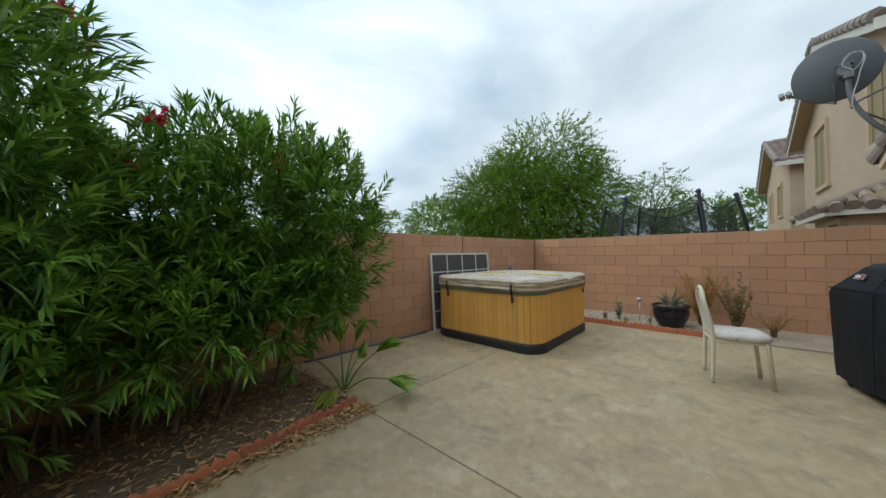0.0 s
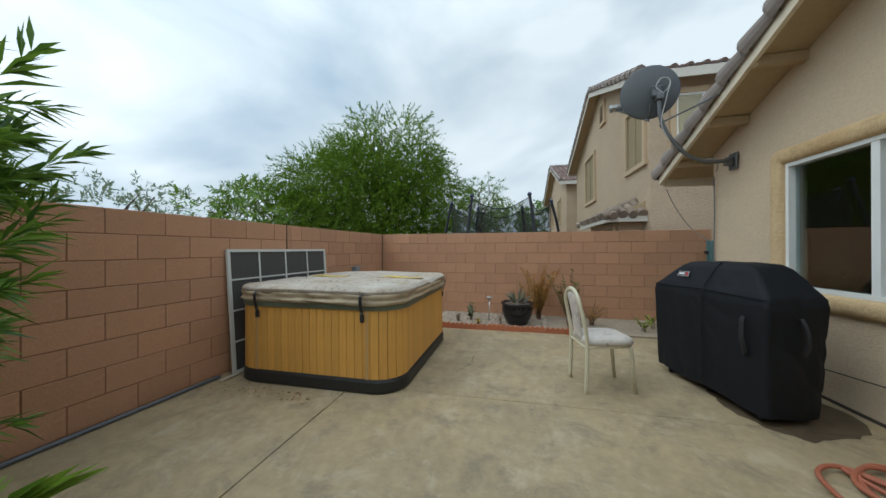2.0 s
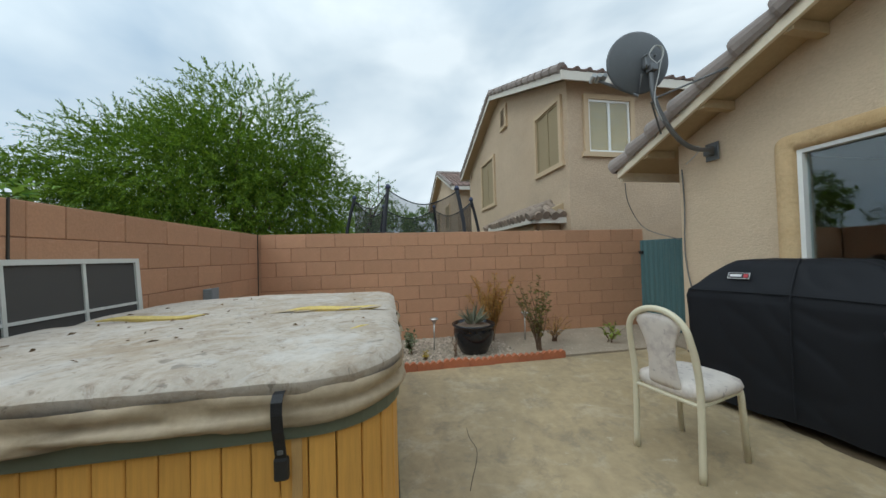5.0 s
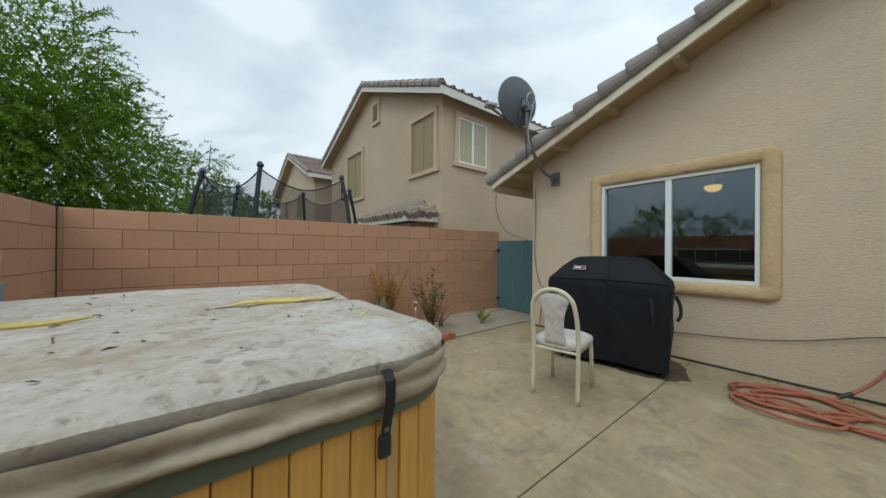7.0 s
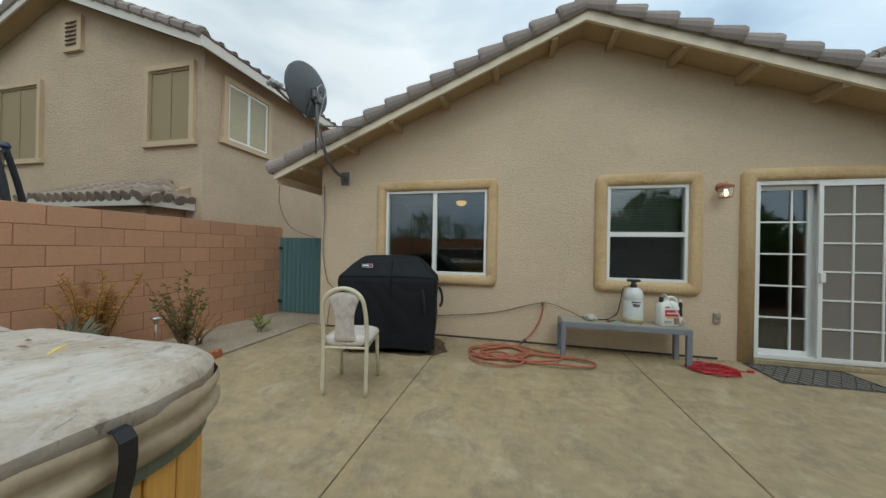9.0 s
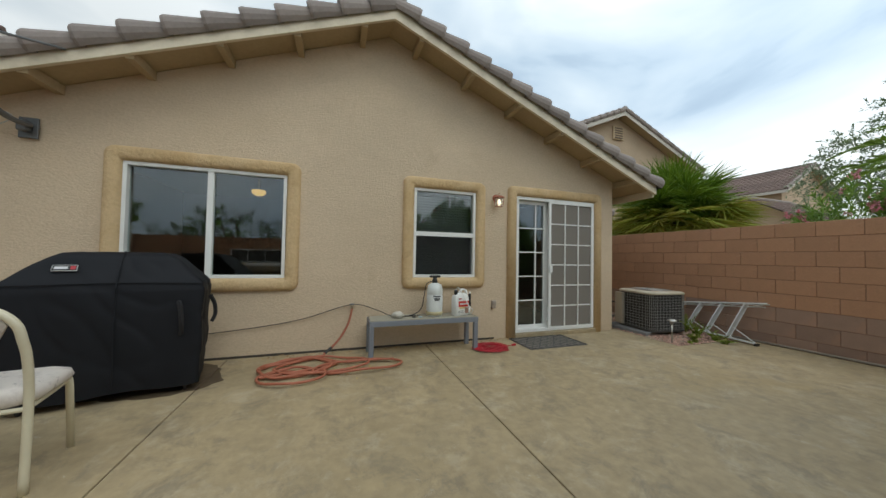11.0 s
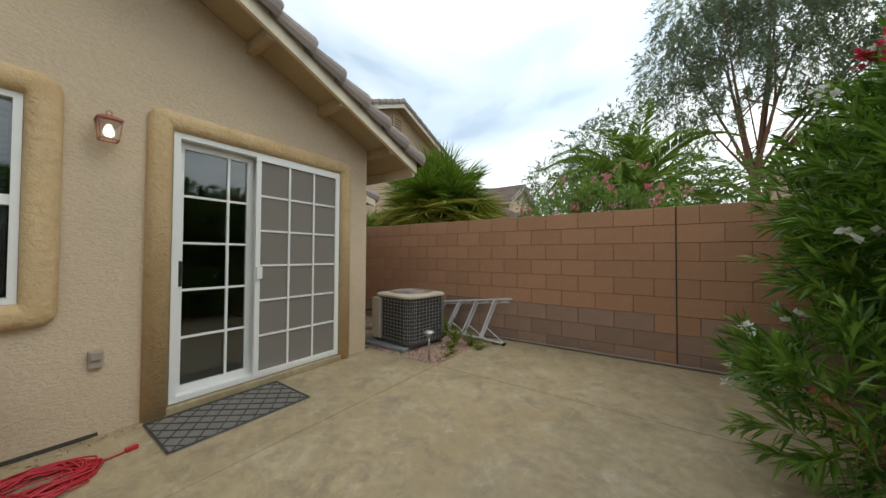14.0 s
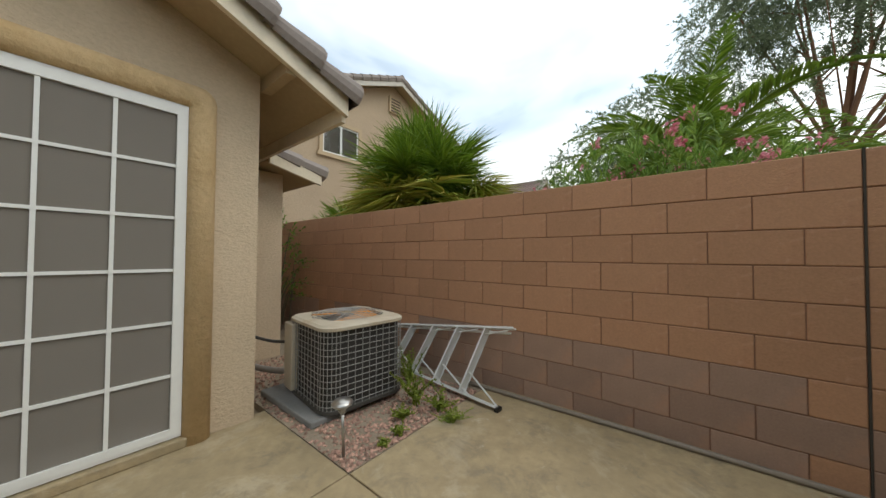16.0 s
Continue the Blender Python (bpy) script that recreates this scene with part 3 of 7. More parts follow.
def grid_panel(name, ya, yb, za, zb, x, stile, cols, rows, bar, filling, label, fill_label, depth=0.03):
    """A framed sliding panel with glazing bars."""
    p = part(name, ring(ya + stile, yb - stile, za + stile, zb - stile, stile, x, x + depth), M_WHITE, door, label)
    wy, wz = yb - ya - 2 * stile, zb - za - 2 * stile
    for c in cols:
        y = yb - stile - c * wy
        part("glazing_bar", bx(x + 0.004, x + depth - 0.004, y - bar / 2, y + bar / 2, za + stile, zb - stile), M_WHITE, p)
    for k in range(1, rows):
        z = za + stile + wz * k / rows
        part("glazing_bar", bx(x + 0.006, x + depth - 0.006, ya + stile, yb - stile, z - bar / 2, z + bar / 2), M_WHITE, p)
    f = part("infill", bx(x + depth / 2 + 0.004, x + depth / 2 + 0.009, ya + stile, yb - stile, za + stile, zb - stile), filling, p, fill_label)
    f.visible_shadow = False
    return p


grid_panel("glass_panel", -0.55, 0.012, 0.112, 2.10, HX + 0.055, 0.05, (0.68,), 5, 0.018, M_GLASS, "white framed glass panel", "dark reflecting glass")
grid_panel("rear_panel", -1.40, -0.56, 0.112, 2.10, HX + 0.088, 0.05, (), 1, 0.018, M_GLASS, "white framed rear glass panel", "dark glass")
scr = grid_panel("screen_panel", -1.435, -0.545, 0.085, 2.12, HX - 0.025, 0.042, (0.34, 0.67), 6, 0.018, M_SCREEN, "white gridded screen panel", "grey-brown insect screen", 0.026)
part("pull", soft_box(HX - 0.05, HX - 0.026, -0.60, -0.55, 0.98, 1.09, 0.006), M_WHITE, scr, "white plastic pull")
part("latch", soft_box(HX + 0.03, HX + 0.054, -0.032, -0.008, 0.95, 1.15, 0.006), surface("black_plastic", (0.02, 0.02, 0.02), 0.4), door, "black latch handle")

# curtain behind the screened half
M_CURTAIN = surface("beige_curtain", (0.36, 0.30, 0.235), 0.9, spread=0.08, big=2, fine=40)
bm = bmesh.new()
prev = None
for k in range(61):
    y = -1.40 + 0.68 * k / 60
    x = HX + 0.22 + 0.02 * math.sin(k * 1.05) + 0.008 * math.sin(k * 0.4)
    pair = (bm.verts.new((x, y, 0.08)), bm.verts.new((x, y, 2.2)))
    if prev:
        bm.faces.new((prev[0], pair[0], pair[1], prev[1]))
    prev = pair
cur = whole("curtain", bm, M_CURTAIN, "beige hanging blind closed behind the screen door", "curtain", smooth=True)
md = cur.modifiers.new("thickness", "SOLIDIFY")
md.thickness = 0.004

# pendant lamp seen through the window
lamp = thing("pendant_lamp", "glowing amber glass dome lamp hanging in the room", "lamp", (4.3, 3.92, 2.25))
part("stem", tube(bmesh.new(), [(0, 0, 0.06), (0, 0, 0.35)], 0.012), surface("brass", (0.5, 0.35, 0.15), 0.35, 1.0), lamp)
part("shade", lathe(bmesh.new(), [(0.01, -0.07), (0.06, -0.06), (0.10, -0.025), (0.11, 0.01), (0.10, 0.03), (0.02, 0.04)]), glowing("amber_glass", (1.0, 0.55, 0.16), 1.6), lamp, "amber glass dome", True)

# ---- roof tiles along the rakes ----
def rake_tile():
    bm = bmesh.new()
    rings = []
    for d, r in ((0.0, 0.106), (0.03, 0.114), (0.36, 0.078), (0.40, 0.076)):
        rings.append([bm.verts.new((r * math.cos(a) * 1.2, d, r * math.sin(a) * 1.15)) for a in [math.pi * (-0.28 + 1.5 * k / 11) for k in range(12)]])
    for a, b in zip(rings, rings[1:]):
        for k in range(11):
            bm.faces.new((a[k], b[k], b[k + 1], a[k + 1]))
    for r in (rings[0], rings[-1]):
        bm.faces.new(r)
    return finish(bm, "rake_tile", M_TILE, False)


RT = rake_tile()
STEP, SLOPE = 0.345, math.degrees(math.atan(PITCH))
for ye, s in ((EAVE_N, 1), (EAVE_S, -1)):
    span = abs(ye - RIDGE_Y) + 0.08
    k = 0
    while k * STEP * math.cos(radians(SLOPE)) < span - 0.1:
        y = ye + s * 0.08 - s * k * STEP * math.cos(radians(SLOPE))
        o = new("rake_tile", RT)
        o.parent = ROOF
        o.matrix_basis = pose(RAKE_X + 0.045, y, roof_z(y) + 0.145) @ (pose(0, 0, 0, 0, 0, 180) if s > 0 else Matrix()) @ pose(0, 0, 0, SLOPE - 4.5, 0, 0)
        k += 1
    bm = bmesh.new()
    prism(bm, [(RIDGE_Y, RIDGE_Z + 0.03), (ye + s * 0.04, roof_z(ye) + 0.03), (ye + s * 0.04, roof_z(ye) + 0.10), (RIDGE_Y, RIDGE_Z + 0.12)], RAKE_X + 0.13, 12.3, "x")
    part("tile_field", bm, M_TILE, ROOF, "grey-brown concrete tile field")
for k in range(10):
    o = new("ridge_tile", RT)
    o.parent = ROOF
    o.matrix_basis = pose(RAKE_X - 0.03 + 0.36 * k, RIDGE_Y, RIDGE_Z + 0.2, 0, 0, -90) @ pose(0, 0, 0, -3, 0, 0)
vent = thing("roof_vent", "thin grey metal vent pipe standing on the roof", "vent pipe", (3.4, 2.6, 4.05))
part("pipe", tube(bmesh.new(), [(0, 0, 0), (0, 0, 0.75)], 0.02), surface("galvanised", (0.35, 0.35, 0.35), 0.5, 0.8), vent)

# ---- wall lamp, outlet, satellite dish ----
M_COPPER = surface("worn_copper", (0.36, 0.13, 0.08), 0.55, 0.5, spread=0.2, fine=80)
wl_lamp = thing("wall_lamp", "small square copper wall lantern, lit, with clear glass panes", "wall lamp", (HX, 0.40, 2.03))
wl_lamp.scale = (0.86, 0.86, 0.92)
part("backplate", lathe(bmesh.new(), [(0.062, 0), (0.062, 0.012), (0.045, 0.028), (0.015, 0.035)]), M_COPPER, wl_lamp, "round copper backplate", True).matrix_basis = pose(0, 0, 0.06, 0, -90, 0)
part("arm", tube(bmesh.new(), smooth_path([(-0.02, 0, 0.06), (-0.06, 0, 0.085), (-0.10, 0, 0.072)]), 0.009), M_COPPER, wl_lamp)
LT, LBT, LC0 = 0.064, 0.050, -0.115


def lantern_ring(half, z, t=0.006):
    bm = bmesh.new()
    pts = [(LC0 - half, -half, z), (LC0 + half, -half, z), (LC0 + half, half, z), (LC0 - half, half, z)]
    for a, b in zip(pts, pts[1:] + pts[:1]):
        tube(bm, [a, b], t, 5)
    return bm


part("cap", loft_square(bmesh.new(), ((0.072, 0.055), (0.068, 0.064), (0.030, 0.085), (0.012, 0.092)), LC0), M_COPPER, wl_lamp, "copper lantern cap")
part("hanging_ring", tube(bmesh.new(), [(LC0, 0.016 * math.cos(a), 0.108 + 0.016 * math.sin(a)) for a in [2 * math.pi * k / 14 for k in range(14)]], 0.003, 5, closed=True), M_COPPER, wl_lamp)
part("frame_ring", lantern_ring(LBT, -0.085), M_COPPER, wl_lamp)
part("frame_ring", lantern_ring(LT, 0.05), M_COPPER, wl_lamp)
for sx, sy in ((-1, -1), (-1, 1), (1, -1), (1, 1)):
    part("rib", tube(bmesh.new(), [(LC0 + sx * LBT, sy * LBT, -0.085), (LC0 + sx * LT, sy * LT, 0.05)], 0.004, 5), M_COPPER, wl_lamp)
part("glass", loft_square(bmesh.new(), ((LBT - 0.003, -0.083), (LT - 0.003, 0.048)), LC0), see_through("clear_lantern_glass", (0.75, 0.75, 0.7), 0.22, 0.1), wl_lamp, "clear glass body")
part("bulb", lathe(bmesh.new(), [(0.012, -0.07), (0.032, -0.045), (0.028, -0.008), (0.013, 0.025)], 12, (LC0, 0, 0)), glowing("lit_bulb", (1.0, 0.9, 0.66), 2.2), wl_lamp, "lit white bulb", True)

outlet = thing("outdoor_outlet", "grey weatherproof outlet cover on the stucco", "outlet", (HX, 0.42, 0.51))
part("cover", soft_box(-0.03, 0.01, -0.035, 0.035, -0.06, 0.06, 0.01), surface("grey_beige_plastic", (0.36, 0.3, 0.24), 0.6), outlet)
part("lid", soft_box(-0.045, -0.031, -0.028, 0.028, -0.005, 0.05, 0.006), surface("grey_beige_plastic_lid", (0.33, 0.28, 0.23), 0.6), outlet)

M_DISH = surface("dark_grey_dish_paint", (0.075, 0.08, 0.085), 0.5, spread=0.1, big=4, fine=40, bump=0.05)
M_STEEL = surface("galvanised_steel", (0.16, 0.165, 0.17), 0.5, 0.6, spread=0.15, fine=50)
dish = thing("satellite_dish", "dark grey satellite dish on a bent steel mast", "satellite dish", (2.38, 5.45, 2.36))
part("foot", soft_box(-0.02, 0.0, -0.07, 0.07, -0.10, 0.10, 0.006), M_STEEL, dish, "steel wall bracket")
part("bracket_arm", soft_box(-0.10, -0.02, -0.035, 0.035, -0.05, 0.05, 0.012), M_STEEL, dish)
part("mast", tube(bmesh.new(), smooth_path([(-0.06, -0.04, 0.01), (-0.30, -0.06, 0.0), (-0.50, -0.07, 0.075), (-0.655, -0.06, 0.25), (-0.76, -0.05, 0.45), (-0.815, -0.05, 0.64), (-0.83, -0.06, 0.90)], 8), 0.0235, 10), M_STEEL, dish, "bent grey steel mast", True)
FACE = look((-0.91, -0.01, 0.955), (-0.695, 0.966, 0.995)) @ pose(0, 0, 0, 0, 180, 0)
bm = bmesh.new()
for back in (0, 0.012):
    grid = [[bm.verts.new(FACE @ Vector((0.33 * r * math.cos(a), 0.338 * r * math.sin(a), 0.06 * r * r - back))) for a in [2 * math.pi * k / 40 for k in range(40)]] for r in (0.02, 0.25, 0.5, 0.75, 0.93, 1.0)]
    for a, b in zip(grid, grid[1:]):
        for k in range(40):
            bm.faces.new((a[k], a[(k + 1) % 40], b[(k + 1) % 40], b[k]))
    bm.faces.new(grid[0])
    rim = grid[-1] if back == 0 else rim
    if back:
        for k in range(40):
            bm.faces.new((rim[k], rim[(k + 1) % 40], grid[-1][(k + 1) % 40], grid[-1][k]))
part("reflector", bm, M_DISH, dish, "dark grey oval reflector", True)
part("back_mount", soft_box(-0.90, -0.80, -0.075, -0.02, 0.84, 0.99, 0.012), M_STEEL, dish, "adjustable steel back mount")
for bx0, bz0 in ((-0.895, 0.865), (-0.80, 0.865), (-0.895, 0.97), (-0.80, 0.97)):
    part("bolt", tube(bmesh.new(), [(bx0, -0.10, bz0), (bx0, -0.02, bz0)], 0.011, 6), M_STEEL, dish)
part("clamp", soft_box(-0.868, -0.79, -0.115, -0.03, 0.80, 0.87, 0.01), M_STEEL, dish, "steel mast clamp")
part("cable", tube(bmesh.new(), smooth_path([(-0.82, -0.07, 0.85), (-0.75, -0.13, 0.93), (-0.74, -0.12, 1.04), (-0.83, -0.11, 1.05), (-0.87, -0.09, 0.96), (-0.80, -0.10, 0.88)]), 0.004, 5), surface("thin_white_cable", (0.5, 0.5, 0.48), 0.5), dish)
lnb = Vector((-1.22, 0.26, 0.866))
part("feed_arm", tube(bmesh.new(), [FACE @ Vector((0, -0.16, -0.03)), FACE @ Vector((0, -0.36, 0.04)), lnb], 0.016, 8), M_STEEL, dish)
bm = bmesh.new()
for d in (-0.06, 0.0, 0.06):
    tube(bm, [lnb + FACE.to_3x3() @ Vector((d, 0.0, 0.03)), lnb + FACE.to_3x3() @ Vector((d, 0.03, -0.06))], 0.028, 10)
part("receiver", bm, surface("pale_grey_plastic", (0.4, 0.42, 0.43), 0.5), dish, "pale grey triple receiver")
part("strut", tube(bmesh.new(), [(-0.81, -0.04, 0.52), (-0.425, -0.496, 0.62)], 0.010, 6), M_STEEL, dish)
part("strut", tube(bmesh.new(), [(-0.81, -0.03, 0.50), (-0.446, 0.22, 0.27)], 0.010, 6), M_STEEL, dish)
part("cable", tube(bmesh.new(), smooth_path([(-0.87, -0.08, 0.98), (-0.80, -0.11, 1.06), (-0.72, -0.10, 1.0), (-0.76, -0.09, 0.8), (-0.79, -0.06, 0.45), (-0.50, -0.05, 0.07), (-0.2, -0.02, 0.03), (-0.02, 0.3, -0.05)]), 0.006, 6), surface("white_cable", (0.45, 0.45, 0.43), 0.5), dish)
drop_cable = whole("wall_cable", tube(bmesh.new(), smooth_path([(2.37, 5.82, 2.26), (2.365, 5.80, 1.8), (2.37, 5.82, 1.2), (2.35, 5.72, 0.75), (2.36, 5.6, 0.6), (2.34, 5.66, 0.35), (2.33, 5.7, 0.02)], 6), 0.008, 6), surface("grey_cable", (0.16, 0.15, 0.14), 0.6), "thin grey cable running down the house corner", "cable")
hang = whole("hanging_cable", tube(bmesh.new(), smooth_path([(2.05, 6.38, 2.22), (2.25, 6.55, 1.95), (2.45, 6.5, 1.6), (2.38, 5.9, 1.4)], 6), 0.006, 6), bpy.data.materials["grey_cable"], "thin dark cable hanging from the eave", "cable")

whole("weep_gap", bx(HX - 0.010, HX - 0.002, 0.40, 5.86, 0.001, 0.026), M_JOINT, "dark gap at the foot of the stucco wall", "gap", kind="structure")

# ---- hot tub ----
TX0, TX1, TY0, TY1, TR = -3.00, -1.235, 3.61, 5.58, 0.26


def round_rect(x0, x1, y0, y1, r, steps=8):
    pts = []
    for cx, cy, a0 in ((x1 - r, y0 + r, -90), (x1 - r, y1 - r, 0), (x0 + r, y1 - r, 90), (x0 + r, y0 + r, 180)):
        pts += [(cx + r * math.cos(radians(a0 + 90 * k / steps)), cy + r * math.sin(radians(a0 + 90 * k / steps))) for k in range(steps + 1)]
    return pts


def dense(pts, step):
    out = []
    for (ax, ay), (bx_, by) in zip(pts, pts[1:] + pts[:1]):
        k = max(1, int(math.hypot(bx_ - ax, by - ay) / step))
        out += [(ax + (bx_ - ax) * i / k, ay + (by - ay) * i / k) for i in range(k)]
    return out


def loft(bm, loops, cap_top=True, cap_bottom=True):
    rings = [[bm.verts.new(p) for p in loop] for loop in loops]
    k = len(rings[0])
    for a, b in zip(rings, rings[1:]):
        for i in range(k):
            bm.faces.new((a[i], a[(i + 1) % k], b[(i + 1) % k], b[i]))
    if cap_bottom:
        bm.faces.new(rings[0][::-1])
    if cap_top:
        bm.faces.new(rings[-1])
    return rings


def grown(d, z):
    return [(x, y, z) for x, y in round_rect(TX0 - d, TX1 + d, TY0 - d, TY1 + d, max(0.02, TR + d))]


M_CEDAR = surface("honey_cedar", (0.66, 0.35, 0.075), 0.55, spread=0.16, big=3, fine=10, bump=0.15, stretch=(14, 14, 0.8), per_object=0.07)
M_BLACKP = surface("black_abs_plastic", (0.018, 0.018, 0.018), 0.5, spread=0.2, fine=50)
M_LIP = surface("grey_green_acrylic", (0.125, 0.14, 0.095), 0.5, spread=0.15, fine=20)
M_VINYL = surface("tan_cover_vinyl", (0.43, 0.34, 0.225), 0.55, spread=0.16, big=5, fine=40, bump=0.25, stain=(0.24, 0.18, 0.11), stain_amount=0.6, stain_scale=4)
M_COVER = surface("weathered_cover_vinyl", (0.47, 0.41, 0.34), 0.75, spread=0.22, big=3.5, fine=45, bump=0.5, stain=(0.31, 0.22, 0.125), stain_amount=0.8, stain_scale=2.4, detail=9)
M_FOAM = surface("yellow_foam", (0.62, 0.48, 0.16), 0.9, spread=0.25, fine=60)
M_STRAP = surface("black_webbing", (0.012, 0.012, 0.014), 0.6, spread=0.2, fine=200, bump=0.4)
add_marks(M_COVER, (0.22, 0.15, 0.08), 0.58, 0.72, 0.6, 3.0)
add_marks(M_COVER, (0.10, 0.085, 0.07), 0.62, 0.66, 0.55, 9.0, 8.0, 0.6, 1.5)
add_marks(M_COVER, (0.17, 0.12, 0.075), 0.54, 0.64, 0.65, 17.0, 12.0, 0.75)
add_marks(M_COVER, (0.30, 0.225, 0.15), 0.50, 0.62, 0.6, 5.0, 14.0, 0.8)
add_marks(M_COVER, (0.62, 0.60, 0.57), 0.54, 0.64, 0.45, 4.5, 12.0, 0.7)
tub = thing("hot_tub", "square hot tub clad in honey-coloured wood with a weathered cover", "hot tub")
bm = bmesh.new()
loft(bm, [grown(0.0, 0.0), grown(0.022, 0.015), grown(0.022, 0.105), grown(0.006, 0.135)])
part("base", bm, M_BLACKP, tub, "black plastic base")
bm = bmesh.new()
loft(bm, [grown(-0.02, 0.10), grown(-0.02, 0.77)])
part("shell", bm, M_JOINT, tub, "dark shell behind the boards")
# upright boards around the body
BW = 0.078
perim = round_rect(TX0, TX1, TY0, TY1, TR, 24)
cum, marks = [0.0], []
for a, b in zip(perim, perim[1:] + perim[:1]):
    cum.append(cum[-1] + math.dist(a, b))
board_bm = soft_box(-BW / 2 + 0.0015, BW / 2 - 0.0015, -0.008, 0.008, 0.13, 0.757, 0.003, 1)
BOARD = finish(board_bm, "board", M_CEDAR)
count = round(cum[-1] / BW)
for k in range(count):
    d = cum[-1] * (k + 0.5) / count
    i = max(j for j in range(len(cum)) if cum[j] <= d)
    a, b = Vector(perim[i % len(perim)]), Vector(perim[(i + 1) % len(perim)])
    p = a + (b - a) * ((d - cum[i]) / max(1e-6, cum[i + 1] - cum[i]))
    o = new("board", BOARD)
    o.parent, o.matrix_basis = tub, pose(p.x, p.y, 0, 0, 0, math.degrees(math.atan2(b.y - a.y, b.x - a.x)))
for x, y, ang in ((TX0 + TR + 0.03, TY0 - 0.006, 0), (TX1 - TR - 0.03, TY0 - 0.006, 0)):
    part("corner_strip", bx(x - 0.014, x + 0.014, y - 0.008, y + 0.004, 0.13, 0.757), surface("pale_cedar_strip", (0.5, 0.31, 0.12), 0.6, stretch=(10, 10, 1)), tub, "paler corner strip")
bm = bmesh.new()
loft(bm, [grown(0.004, 0.752), grown(0.022, 0.757), grown(0.024, 0.81), grown(-0.03, 0.818)])
part("rim", bm, M_LIP, tub, "grey-green acrylic rim")

cover = thing("spa_cover", "weathered folding vinyl cover torn along its seam", "spa cover")
# wrinkled skirt
rng = random.Random(4)
loops = []
base_loop = dense(round_rect(TX0, TX1, TY0, TY1, TR, 10), 0.022)
cxm, cym = (TX0 + TX1) / 2, (TY0 + TY1) / 2
for row, (d, z) in enumerate(((0.020, 0.806), (0.026, 0.808), (0.032, 0.816), (0.040, 0.826), (0.034, 0.838), (0.022, 0.850), (0.030, 0.868), (0.040, 0.888), (0.032, 0.902))):
    loop = []
    for x, y in base_loop:
        sag = noise.noise(Vector((x * 2.2, y * 2.2, row * 0.35)))
        dd = d + 0.014 * noise.noise(Vector((x * 6, y * 6, row * 0.5)))
        slant = (x + y) * 14 + row * 0.55
        dd += 0.016 * (0.5 - abs(noise.noise(Vector((slant, x * 3 - y * 3, row * 0.28))))) * (1 if 0 < row < 7 else 0.35)
        lx, ly = x - cxm, y - cym
        n = math.hypot(lx, ly)
        zz = z + (0.018 * sag - (0.045 * max(0, (y - 4.6)) if x > -1.6 else 0.0)) * max(0.1, 1 - row / 7)
        loop.append((x + lx / n * dd * 1.2, y + ly / n * dd * 1.2, zz))
    loops.append(loop)
bm = bmesh.new()
loft(bm, loops, False, False)
part("skirt", bm, M_VINYL, cover, "wrinkled tan vinyl skirt", True)
SEAM = 4.68


def half_cover(y0, y1, lift):
    """One padded half: a thick pad, round at the two outer corners, slightly domed."""
    bm = bmesh.new()
    nx, ny = 60, 36
    x0, x1 = TX0 - 0.035, TX1 + 0.035
    tops, bots = {}, {}
    outer_low = y0 < cym - 0.5
    for j in range(ny + 1):
        v = j / ny
        y = y0 + (y1 - y0) * v
        r = TR + 0.03
        e = (y - y0) if outer_low else (y1 - y)
        inset = r - math.sqrt(max(0.0, r * r - (r - e) ** 2)) if e < r else 0.0
        for i in range(nx + 1):
            u = i / nx
            x = x0 + inset + (x1 - x0 - 2 * inset) * u
            edge = min(u, 1 - u) * (x1 - x0), e, 9
            q = min(edge[0], edge[1])
            z = 0.957 - 0.030 * max(0.0, 1 - q / 0.055) ** 2 + lift * math.sin(math.pi * min(1, max(0, u))) * 0.5 - 0.02 * math.exp(-((y - SEAM) / 0.12) ** 2)
            z += 0.011 * noise.noise(Vector((x * 1.6, y * 1.6, 1.0))) + 0.0045 * noise.noise(Vector((x * 9, y * 9, 3.0))) - 0.006 * max(0.0, 0.5 - 6 * abs(noise.noise(Vector((x * 2.3, y * 4.1, 7.0)))))
            tops[i, j] = bm.verts.new((x, y, z))
            bots[i, j] = bm.verts.new((x, y, 0.878 if q > 0.001 else 0.882))
    for j in range(ny):
        for i in range(nx):
            bm.faces.new((tops[i, j], tops[i + 1, j], tops[i + 1, j + 1], tops[i, j + 1]))
            bm.faces.new((bots[i, j], bots[i, j + 1], bots[i + 1, j + 1], bots[i + 1, j]))
    rim = [(i, 0) for i in range(nx)] + [(nx, j) for j in range(ny)] + [(i, ny) for i in range(nx, 0, -1)] + [(0, j) for j in range(ny, 0, -1)]
    for a, b in zip(rim, rim[1:] + rim[:1]):
        bm.faces.new((tops[a], bots[a], bots[b], tops[b]))
        bm.edges.get((tops[a], tops[b])).smooth = False
    return bm


